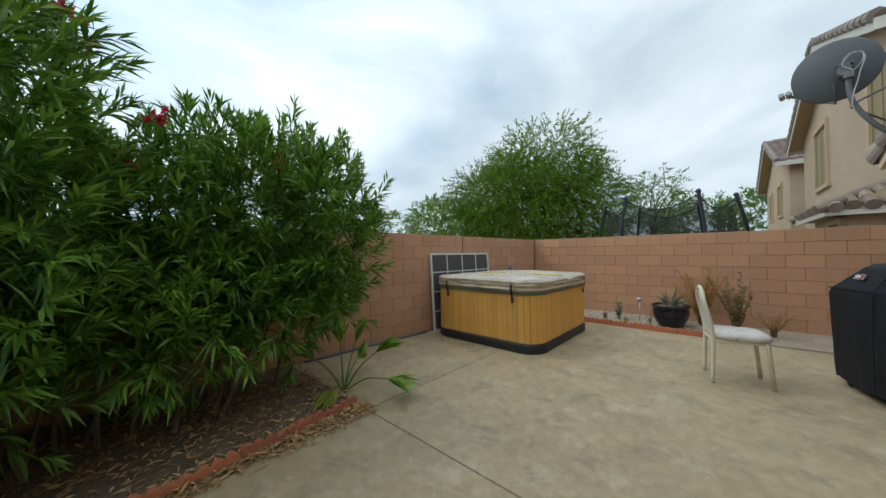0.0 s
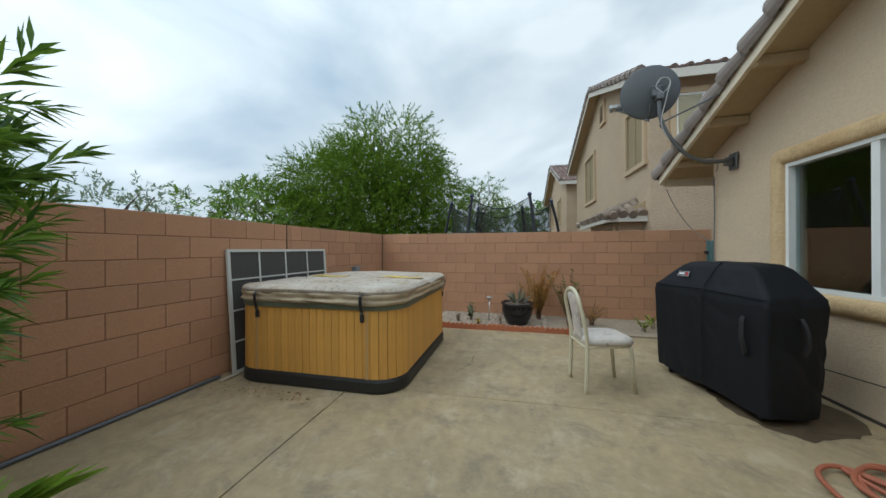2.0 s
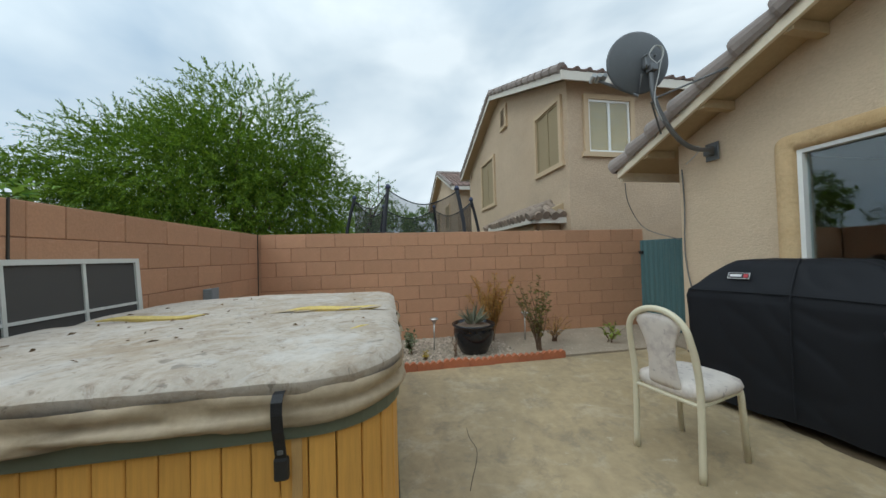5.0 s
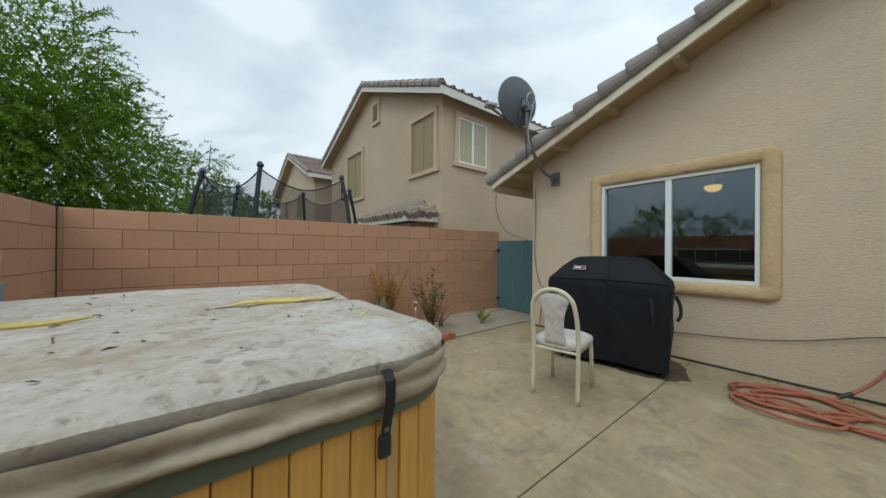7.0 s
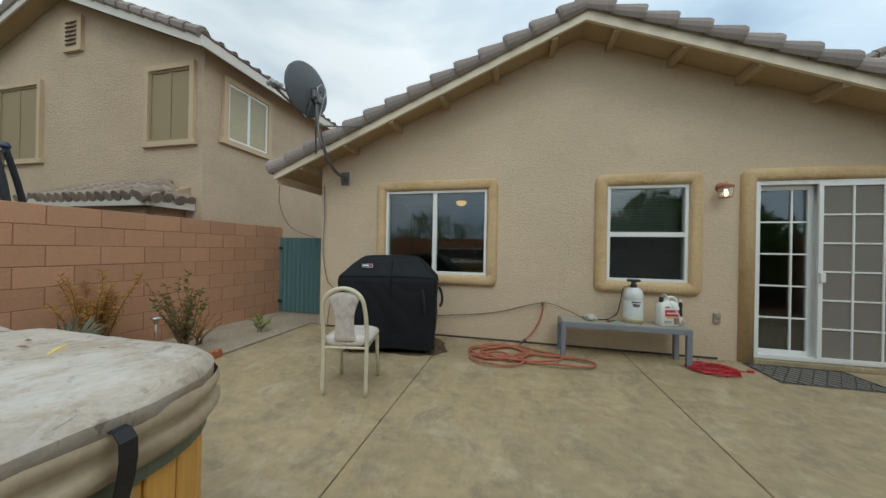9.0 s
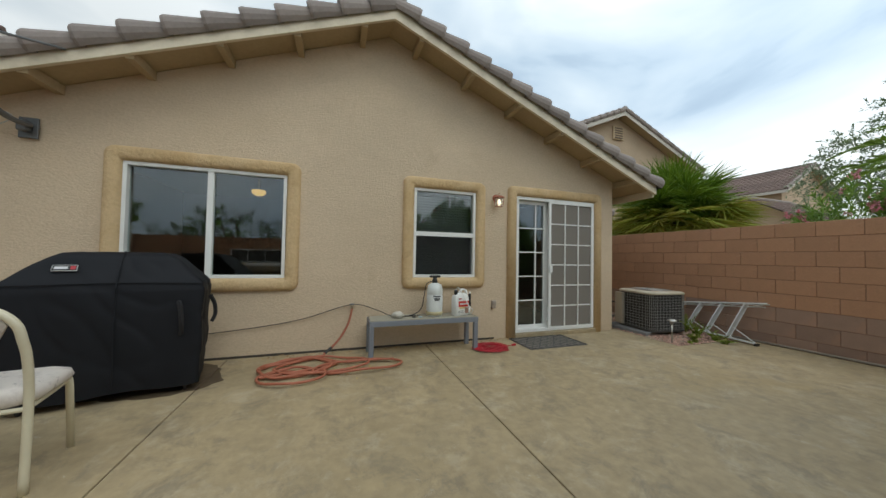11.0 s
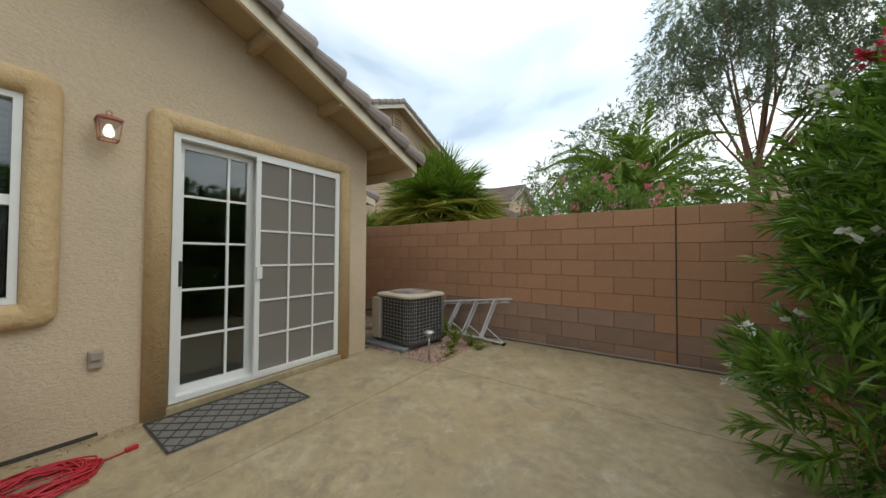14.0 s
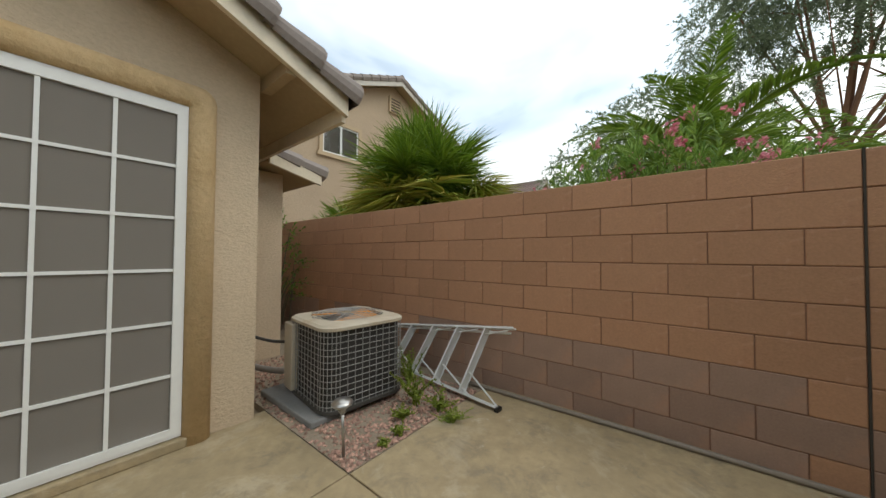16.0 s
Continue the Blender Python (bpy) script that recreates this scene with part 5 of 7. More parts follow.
bm = bmesh.new()
bmesh.ops.create_icosphere(bm, subdivisions=3, radius=0.07)
for v in bm.verts:
    n = v.co.normalized()
    v.co *= 1 + 0.6 * noise.noise(n * 4) + 0.35 * noise.noise(n * 11)
    v.co.z = max(v.co.z * 0.6, -0.03)
glove = whole("work_glove", bm, surface("dirty_white_cloth", (0.5, 0.47, 0.4), 0.9, spread=0.2, fine=60), "crumpled dirty white cloth glove on the bench", "glove", True)
glove.matrix_basis = pose(2.10, 1.90, TOP + 0.03, 0, 0, 20)
for x, y, c, nm in ((2.06, 1.70, (0.05, 0.045, 0.04), "dark"), (2.09, 1.66, (0.28, 0.25, 0.2), "tan"), (2.05, 1.62, (0.3, 0.42, 0.45), "pale blue")):
    o = whole("scrap", soft_box(-0.014, 0.014, -0.022, 0.022, 0.0, 0.012, 0.004), surface("scrap_" + nm.replace(" ", "_"), c, 0.6), f"small {nm} scrap lying on the bench", "scrap")
    o.matrix_basis = pose(x, y, TOP, 0, 0, 40 * x * 9)

# ---- hose, cord, cable, mat ----
M_HOSE = surface("terracotta_rubber_hose", (0.36, 0.115, 0.062), 0.55, spread=0.15, big=5, fine=60, bump=0.1)
spig = thing("garden_hose", "coiled terracotta rubber hose hanging from a wall spigot", "hose", (0, 0, 0))
tap = part("spigot", tube(bmesh.new(), [(HX + 0.01, 2.43, 0.55), (HX - 0.06, 2.43, 0.55), (HX - 0.075, 2.43, 0.53)], 0.014, 8), surface("old_brass", (0.2, 0.15, 0.09), 0.5, 0.8), spig, "old brass spigot")
part("wheel", lathe(bmesh.new(), [(0.03, 0.0), (0.034, 0.006), (0.03, 0.012)], 10, (HX - 0.045, 2.43, 0.575)), M_STEEL, tap, "round valve wheel")
part("drop", tube(bmesh.new(), smooth_path([(HX - 0.075, 2.43, 0.53), (2.30, 2.47, 0.36), (2.26, 2.56, 0.20), (2.20, 2.66, 0.10)]), 0.013, 8), M_HOSE, spig, "hose hanging from the spigot", True)
part("splice", tube(bmesh.new(), [(2.20, 2.66, 0.10), (2.155, 2.73, 0.055)], 0.017, 8), M_BLACKRUB, spig, "black splice on the hose")
rngh = random.Random(12)
loops_h = [(2.155, 2.73, 0.055), (2.10, 2.82, 0.02)]
for cy, cx, ry, rx, turns, a0 in ((2.98, 1.84, 0.34, 0.28, 2.6, 0.4), (3.00, 1.58, 0.30, 0.22, 1.6, 0.2), (2.72, 1.82, 0.44, 0.25, 1.4, 0.0), (2.36, 1.70, 0.46, 0.17, 1.35, 1.2)):
    steps = int(turns * 9)
    for k in range(steps):
        a = a0 + 2 * math.pi * k / 9
        loops_h.append((cx + rx * math.sin(a) * rngh.uniform(0.86, 1.1), cy + ry * math.cos(a) * rngh.uniform(0.9, 1.08), 0.014 + 0.022 * rngh.random() + 0.008 * (k % 3)))
hose_pts = smooth_path(loops_h, 5)
part("coil", tube(bmesh.new(), [Vector((p.x, p.y, max(p.z, 0.0135))) for p in hose_pts], 0.013, 8), M_HOSE, spig, "loosely coiled terracotta hose", True)

M_CORD = surface("red_extension_cord", (0.42, 0.018, 0.03), 0.45, spread=0.12, fine=80, bump=0.05)
cord = thing("extension_cord", "tangled red extension cord on the patio", "cord", (1.97, 0.66, 0))
pts = []
rc = random.Random(5)
for k in range(170):
    a = k * 0.78
    rr = rc.uniform(0.09, 0.235)
    pts.append((0.85 * rr * math.sin(a) + 0.02 * math.sin(k * 0.3), 1.1 * rr * math.cos(a) + 0.02, 0.008 + 0.06 * rc.random() * (1 - rr * 3.0)))
pts += [(0.02, -0.26, 0.01), (0.04, -0.33, 0.01)]
part("cord", tube(bmesh.new(), [Vector((p.x, p.y, max(p.z, 0.006))) for p in smooth_path(pts, 3)], 0.0055, 5), M_CORD, cord, "red round cord", True)
part("plug", soft_box(0.025, 0.055, -0.385, -0.325, 0.0, 0.026, 0.006), M_CORD, cord, "red moulded plug")

whole("wall_wire", tube(bmesh.new(), smooth_path([(2.36, 5.0, 0.22), (2.375, 3.62, 0.33), (2.37, 3.0, 0.42), (HX - 0.03, 2.43, 0.575), (2.33, 2.1, 0.49), (2.2, 1.95, 0.445), (2.14, 1.6, 0.445)]), 0.005, 6), M_BLACKRUB, "thin black wire strung past the spigot to the bench", "wire", True)

M_MAT = surface("black_rubber_mat", (0.035, 0.034, 0.032), 0.75, spread=0.25, big=6, fine=40, stain=(0.12, 0.115, 0.10), stain_amount=0.5, stain_scale=8)
mat_ob = thing("door_mat", "black rubber door mat with a raised lattice", "door mat", (2.04, -0.265, 0.0), 0)
part("base", soft_box(-0.28, 0.28, -0.465, 0.465, 0.0, 0.007, 0.003), surface("dusty_mat_base", (0.17, 0.155, 0.135), 0.9, spread=0.25, big=8, fine=60), mat_ob, "dusty mat ground")
bm = bmesh.new()
for s in (-1, 1):
    for k in range(-7, 8):
        c = k * 0.115
        pts = []
        for u in (-0.27, 0.27):
            v = c + s * u * 0.8
            pts.append((u, v))
        (ua, va), (ub, vb) = pts
        def clip(u, v, uo, vo):
            if abs(v) <= 0.452:
                return u, v
            t = (math.copysign(0.452, v) - vo) / (v - vo)
            return uo + (u - uo) * t, math.copysign(0.452, v)
        if (va > 0.452 and vb > 0.452) or (va < -0.452 and vb < -0.452):
            continue
        a, b = clip(ua, va, ub, vb), clip(ub, vb, ua, va)
        if math.dist(a, b) > 0.03:
            tube(bm, [(a[0], a[1], 0.008), (b[0], b[1], 0.008)], 0.005, 5)
part("lattice", bm, M_MAT, mat_ob, "raised rubber lattice")
bm = bmesh.new()
for a, b in (((-0.27, -0.455), (0.27, -0.455)), ((0.27, -0.455), (0.27, 0.455)), ((0.27, 0.455), (-0.27, 0.455)), ((-0.27, 0.455), (-0.27, -0.455))):
    tube(bm, [(*a, 0.008), (*b, 0.008)], 0.007, 6)
part("border", bm, M_MAT, mat_ob, "raised border")

# ---- air conditioner ----
M_ACPAN = surface("beige_enamel", (0.50, 0.44, 0.34), 0.5, spread=0.08, big=4, fine=40, stain=(0.35, 0.22, 0.1), stain_amount=0.4, stain_scale=5)
M_COIL = surface("dark_coil_fins", (0.035, 0.032, 0.03), 0.7, spread=0.3, big=8, fine=60, stretch=(1, 1, 12))
M_WIRE = surface("grey_wire_guard", (0.34, 0.335, 0.32), 0.5, 0.3)
M_RUST = surface("rusty_fan_blade", (0.62, 0.26, 0.05), 0.7, spread=0.3, big=8, fine=50)
ac = thing("air_conditioner", "square outdoor air-conditioning unit with a wire guard and rusty fan", "air conditioner", (2.20, -2.52, 0.05), -6)
ac.scale = (1.03, 1.03, 1.07)
AH, AR = 0.345, 0.11
bm = bmesh.new()
loft(bm, [[(x, y, z) for x, y in round_rect(-AH + 0.02, AH - 0.02, -AH + 0.02, AH - 0.02, AR - 0.01, 6)] for z in (0.02, 0.555)])
part("coil", bm, M_COIL, ac, "dark finned coil")
bm = bmesh.new()
loft(bm, [[(x, y, z) for x, y in round_rect(-AH - d, AH + d, -AH - d, AH + d, AR + d, 6)] for z, d in ((0.0, 0.0), (0.005, 0.008), (0.03, 0.008), (0.035, 0.0))])
part("base_pan", bm, surface("dark_base_pan", (0.06, 0.056, 0.05), 0.6), ac, "dark base pan")
guard_loop = round_rect(-AH, AH, -AH, AH, AR, 6)
for k in range(12):
    part("guard_wire", tube(bmesh.new(), [(x, y, 0.055 + 0.0425 * k) for x, y in guard_loop], 0.0028, 4, closed=True), M_WIRE, ac)
dl = dense(guard_loop, 0.056)
for x, y in dl:
    part("guard_wire", tube(bmesh.new(), [(x * 1.008, y * 1.008, 0.03), (x * 1.008, y * 1.008, 0.562)], 0.0028, 4), M_WIRE, ac)
bm = bmesh.new()
outer = [[(x, y, z) for x, y in round_rect(-AH - d, AH + d, -AH - d, AH + d, AR + d, 6)] for z, d in ((0.558, 0.006), (0.562, 0.014), (0.583, 0.014), (0.597, -0.01))]
rings_ac = loft(bm, outer, False, False)
k = len(rings_ac[-1])
inner = []
for v in rings_ac[-1]:
    a = math.atan2(v.co.y, v.co.x)
    inner.append(bm.verts.new((0.292 * math.cos(a), 0.292 * math.sin(a), 0.606)))
low = [bm.verts.new((v.co.x * 0.98, v.co.y * 0.98, 0.55)) for v in inner]
for i in range(k):
    j = (i + 1) % k
    bm.faces.new((rings_ac[-1][i], rings_ac[-1][j], inner[j], inner[i]))
    bm.faces.new((inner[i], inner[j], low[j], low[i]))
part("top_pan", bm, M_ACPAN, ac, "beige top pan with a round fan opening")
bm = bmesh.new()
for k in range(3):
    a0 = 2 * math.pi * k / 3 + 0.5
    vs = []
    for r, w, tw in ((0.05, 0.5, 0.02), (0.15, 0.62, 0.03), (0.28, 0.6, 0.035)):
        vs.append((bm.verts.new((r * math.cos(a0 - w), r * math.sin(a0 - w), 0.59 - tw * 0.4)), bm.verts.new((r * math.cos(a0 + w), r * math.sin(a0 + w), 0.59 + tw * 0.6))))
    for (a, b), (c, d) in zip(vs, vs[1:]):
        bm.faces.new((a, b, d, c))
fan = part("fan", bm, M_RUST, ac, "rusty orange fan blades at rest")
md = fan.modifiers.new("thickness", "SOLIDIFY")
md.thickness = 0.004
part("fan_hub", lathe(bmesh.new(), [(0.055, 0.53), (0.06, 0.56), (0.055, 0.60), (0.03, 0.606)], 18), M_COIL, ac, "dark fan motor hub", True)
for r in (0.08, 0.12, 0.16, 0.20, 0.24, 0.28):
    part("grille_ring", tube(bmesh.new(), [(r * math.cos(a), r * math.sin(a), 0.612 + 0.01 * (1 - r / 0.25)) for a in [2 * math.pi * q / 36 for q in range(36)]], 0.0026, 4, closed=True), M_WIRE, ac)
for q in range(8):
    a = math.pi * q / 4
    part("grille_spoke", tube(bmesh.new(), [(0.05 * math.cos(a), 0.05 * math.sin(a), 0.616), (0.294 * math.cos(a), 0.294 * math.sin(a), 0.609)], 0.003, 4), M_WIRE, ac)
part("service_panel", soft_box(0.20, 0.365, AH - 0.03, AH + 0.03, 0.03, 0.54, 0.01), M_ACPAN, ac, "beige service panel")
part("corner_post", soft_box(AH - 0.03, AH + 0.03, 0.2, 0.365, 0.03, 0.54, 0.01), M_ACPAN, ac)
pad = whole("equipment_pad", soft_box(1.92, 2.76, -2.88, -2.05, -0.003, 0.048, 0.012), surface("grey_pad_concrete", (0.23, 0.23, 0.225), 0.85, spread=0.15, big=3, fine=40), "grey concrete pad under the air conditioner", "pad")
whole("refrigerant_line", tube(bmesh.new(), smooth_path([(3.74, -2.0, 0.20), (3.2, -2.12, 0.14), (2.80, -2.2, 0.16), (2.58, -2.28, 0.20)]), 0.028, 8), surface("grey_pipe_wrap", (0.30, 0.28, 0.26), 0.8), "grey wrapped pipe leading to the air conditioner", "pipe", True)
whole("power_whip", tube(bmesh.new(), smooth_path([(3.74, -1.95, 0.7), (3.3, -2.05, 0.48), (2.9, -2.16, 0.42), (2.58, -2.24, 0.45)]), 0.014, 8), surface("dark_flex_conduit", (0.06, 0.06, 0.06), 0.6), "dark flexible conduit leading to the air conditioner", "conduit", True)

# ---- ladder on its side ----
M_ALU = surface("aluminium", (0.76, 0.77, 0.76), 0.45, 0.2, spread=0.1, big=4, fine=60, bump=0.05)
lad = thing("step_ladder", "aluminium step ladder lying on its side against the wall", "ladder")
LA, LB = Vector((1.04, -3.36, 0.585)), Vector((2.95, -3.38, 0.36))     # upper rail
LC, LD = Vector((1.06, -3.10, 0.03)), Vector((2.95, -3.20, 0.10))      # lower rail


def channel(a, b, w, t, up):
    """A flat metal channel from a to b."""
    d = (b - a).normalized()
    s = d.cross(up).normalized()
    u = s.cross(d)
    m = Matrix((d, s, u)).transposed().to_4x4()
    m.translation = (a + b) / 2
    bm = bmesh.new()
    ln = (b - a).length
    box(bm, -ln / 2, ln / 2, -w / 2, w / 2, -t / 2, t / 2, m)
    box(bm, -ln / 2, ln / 2, -w / 2, -w / 2 + 0.003, -t / 2 - 0.012, -t / 2, m)
    box(bm, -ln / 2, ln / 2, w / 2 - 0.003, w / 2, -t / 2 - 0.012, -t / 2, m)
    return bm


part("rail", channel(LA, LB, 0.055, 0.006, (LC - LA).normalized()), M_ALU, lad, "ladder side rail")
part("rail", channel(LC, LD, 0.055, 0.006, (LA - LC).normalized()), M_ALU, lad, "ladder side rail")
for f in (0.14, 0.30, 0.46, 0.62, 0.78, 0.93):
    a, b = LA.lerp(LB, f), LC.lerp(LD, f + 0.05)
    part("step", channel(a, b, 0.088, 0.006, (LB - LA).normalized()), M_ALU, lad, "ribbed ladder step")
    part("brace", tube(bmesh.new(), [b.lerp(a, 0.3), LC.lerp(LD, max(0.0, f - 0.15))], 0.008, 5), M_ALU, lad)
    part("brace", tube(bmesh.new(), [a.lerp(b, 0.1), LA.lerp(LB, max(0.0, f - 0.11)) + Vector((0, 0.01, -0.01))], 0.008, 5), M_ALU, lad)
part("rear_rail", tube(bmesh.new(), [LA + Vector((0.05, -0.035, -0.05)), LB + Vector((0, -0.03, -0.02))], 0.011, 6), M_ALU, lad, "rear leg rail")
part("foot", soft_box(1.035, 1.075, -3.135, -3.065, 0.0, 0.03, 0.006), M_BLACKRUB, lad, "black rubber foot")


# ---- solar lights ----
M_STAINLESS = surface("brushed_steel", (0.5, 0.49, 0.47), 0.3, 0.9, spread=0.08, fine=60)
def solar_light(at, h, lean, label):
    s = thing("solar_light", label, "garden light", at)
    s.matrix_basis = pose(*at, lean, lean * 0.6, 0)
    part("stake", tube(bmesh.new(), [(0, 0, 0), (0, 0, h - 0.07)], 0.0095, 10), M_STAINLESS, s, "steel stake", True)
    part("lens", lathe(bmesh.new(), [(0.012, h - 0.075), (0.035, h - 0.025), (0.04, h - 0.012)], 18), see_through("clear_plastic_lens", (0.6, 0.6, 0.58), 0.55, 0.2), s, "clear plastic cone lens", True)
    part("cap", lathe(bmesh.new(), [(0.06, h - 0.012), (0.062, h - 0.006), (0.045, h + 0.008), (0.01, h + 0.014)], 20), M_STAINLESS, s, "round steel cap", True)
    return s
solar_light((1.50, -2.03, 0.0), 0.34, -4, "steel solar garden light stuck in red gravel")
for x, y, h in ((-0.66, 6.70, 0.42), (0.70, 6.85, 0.40)):
    tagged(solar_light((x, y, 0.02), h, 1, "steel solar garden light in the planting bed"), group="solar lights in the planting bed")


# ---- gate ----
gate = thing("metal_gate", "teal painted corrugated metal gate between wall and house", "gate", (2.99, 6.55, 0.04))
M_TEAL = surface("teal_painted_steel", (0.075, 0.15, 0.155), 0.55, spread=0.12, big=3, fine=40, stretch=(1, 1, 0.4))
bm = bmesh.new()
prev = None
for k in range(53):
    y = -0.62 + 1.24 * k / 52
    x = 0.012 if (k // 2) % 2 else -0.004
    pair = (bm.verts.new((x, y, 0.0)), bm.verts.new((x, y, 1.40)))
    if prev:
        bm.faces.new((prev[0], pair[0], pair[1], prev[1]))
    prev = pair
gp = part("panel", bm, M_TEAL, gate, "corrugated teal sheet")
md = gp.modifiers.new("thickness", "SOLIDIFY")
md.thickness = 0.003
for z in (0.12, 1.25):
    part("rail", bx(0.016, 0.05, -0.62, 0.62, z - 0.02, z + 0.02), M_TEAL, gate)
for z in (0.2, 1.2):
    part("hinge", soft_box(-0.03, 0.02, 0.56, 0.63, z - 0.025, z + 0.025, 0.006), M_BLACKP, gate, "black hinge")

crack([(-0.71, 4.85), (-0.72, 4.72), (-0.70, 4.60), (-0.73, 4.48), (-0.78, 4.36), (-0.84, 4.26)])

# ---- planting beds ----
def pebbles(name, spots, size, material, label, category, rng, flat=0.6):
    """Loose stones: small uneven lumps joined in one mesh."""
    base = np.array([(1, 0, 0), (-1, 0, 0), (0, 1, 0), (0, -1, 0), (0, 0, 1), (0, 0, -1)], float)
    tris = np.array([(0, 2, 4), (2, 1, 4), (1, 3, 4), (3, 0, 4), (2, 0, 5), (1, 2, 5), (3, 1, 5), (0, 3, 5)])
    k = len(spots)
    s = rng.uniform(size[0], size[1], (k, 1, 1)) * rng.uniform(0.6, 1.3, (k, 6, 1))
    ang = rng.uniform(0, 6.28, k)
    v = base[None] * s * np.array((1, 0.75, flat))
    c, sn = np.cos(ang)[:, None], np.sin(ang)[:, None]
    v = np.stack([v[..., 0] * c - v[..., 1] * sn, v[..., 0] * sn + v[..., 1] * c, v[..., 2]], -1) + np.asarray(spots)[:, None]
    me = bpy.data.meshes.new(name)
    me.from_pydata(v.reshape(-1, 3).tolist(), [], (np.arange(k)[:, None, None] * 6 + tris[None]).reshape(-1, 3).tolist())
    me.materials.append(material)
    return tagged(new(name, me), label, category, kind="stuff")


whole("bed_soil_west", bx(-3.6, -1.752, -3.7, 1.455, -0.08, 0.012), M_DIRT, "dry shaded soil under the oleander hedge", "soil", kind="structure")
whole("bed_soil_north", bx(-3.2, 3.6, 6.085, 7.42, -0.08, 0.02), M_GRAVELBED, "pale sandy soil in the planting bed", "soil", kind="structure")
whole("side_yard_soil", bx(2.465, 12, 5.885, 6.083, -0.08, 0.018), M_GRAVELBED, "pale sandy soil beside the house", "soil", kind="structure")
whole("bed_soil_south", bx(1.365, 9, -3.75, -1.975, -0.08, -0.004), M_GRAVELBED, "reddish gravel soil round the air conditioner", "soil", kind="structure")

# scalloped edging pieces
def scallop_piece(length, lobes):
    bm = bmesh.new()
    pts = [(-length / 2, -0.03), (length / 2, -0.03)]
    for k in range(lobes * 6, -1, -1):
        u = -length / 2 + length * k / (lobes * 6)
        pts.append((u, 0.055 + 0.028 * abs(math.sin(math.pi * lobes * (u + length / 2) / length))))
    prism(bm, pts, -0.025, 0.025, "y")
    bmesh.ops.remove_doubles(bm, verts=list(bm.verts), dist=0.0003)
    return finish(bm, "edging_piece", M_TERRA)


EDGE = scallop_piece(0.295, 4)
edge_n = thing("bed_edging", "scalloped terracotta edging along the north bed", "edging", kind="structure")
r4 = random.Random(2)
for k in range(8):
    o = new("edging_piece", EDGE)
    o.parent, o.matrix_basis = edge_n, pose(-1.40 + 0.30 * k, 6.075 + r4.uniform(-0.006, 0.006), 0.01 + r4.uniform(-0.006, 0.006), r4.uniform(-4, 4), r4.uniform(-1, 1), r4.uniform(-2, 2))
edge_w = thing("bed_edging", "scalloped terracotta edging half buried along the hedge bed", "edging", kind="structure")
for k in range(16):
    o = new("edging_piece", EDGE)
    y = -3.2 + 0.30 * k
    o.parent, o.matrix_basis = edge_w, pose(-1.79 - 0.10 * max(0, y - 0.5) + r4.uniform(-0.012, 0.012), y, -0.006 + r4.uniform(-0.012, 0.01), 0, r4.uniform(-6, 6), 90 + r4.uniform(-4, 4) + (5 if y > 0.5 else 0))

rp = np.random.default_rng(21)
M_PEB = surface("mixed_pebble", (0.40, 0.33, 0.26), 0.85, spread=0.15, per_island=0.45)
M_REDPEB = surface("red_gravel", (0.42, 0.26, 0.20), 0.85, spread=0.15, per_island=0.5)
k = 2600
pebbles("gravel", np.c_[rp.uniform(-1.6, 0.35, k), rp.uniform(6.1, 7.3, k), np.full(k, 0.022)], (0.008, 0.026), M_PEB, "pale mixed gravel in the planting bed", "gravel", rp)
k = 700
pebbles("gravel", np.c_[rp.uniform(0.35, 2.9, k), rp.uniform(6.1, 7.2, k), np.full(k, 0.02)], (0.004, 0.014), M_PEB, "sparse pebbles on sandy soil", "gravel", rp)
k = 4200
pebbles("gravel", np.c_[1.37 + 2.3 * rp.random(k) ** 1.5, rp.uniform(-3.3, -1.98, k), np.full(k, 0.002)], (0.007, 0.022), M_REDPEB, "reddish gravel round the air conditioner pad", "gravel", rp)

# leaf litter
M_LITTER = surface("oleander_litter", (0.38, 0.235, 0.10), 0.85, spread=0.2, per_island=0.55)
k = 9500
lx = np.where(rp.random(k) < 0.45, rp.normal(-1.76, 0.055, k), rp.uniform(-3.0, -1.75, k))
ly = rp.uniform(-3.2, 1.5, k)
lz = np.where(lx > -1.76, 0.006, 0.018) + rp.uniform(0, 0.012, k)
tagged(leaf_cloud("leaf_litter", np.c_[lx, ly, lz], np.c_[rp.normal(size=(k, 2)), rp.uniform(-0.05, 0.25, k)], rp.uniform(0.03, 0.085, k), rp.uniform(0.008, 0.019, k), M_LITTER), "dry fallen oleander leaves along the edging", "leaf litter", kind="stuff")
k = 260
tagged(leaf_cloud("leaf_litter", np.c_[rp.uniform(2.25, 2.38, k), rp.uniform(0.0, 3.4, k), np.full(k, 0.006)], np.c_[rp.normal(size=(k, 2)), rp.uniform(0, 0.25, k)], rp.uniform(0.015, 0.04, k), rp.uniform(0.006, 0.014, k), M_LITTER), "dry leaves gathered at the foot of the house wall", "leaf litter", kind="stuff")
k = 150
tagged(leaf_cloud("leaf_litter", np.c_[rp.normal(-2.35, 0.3, k), rp.normal(3.42, 0.08, k), np.full(k, 0.006)], np.c_[rp.normal(size=(k, 2)), rp.uniform(0, 0.25, k)], rp.uniform(0.015, 0.045, k), rp.uniform(0.006, 0.014, k), M_LITTER), "dry leaves drifted in front of the tub", "leaf litter", kind="stuff")
k = 90
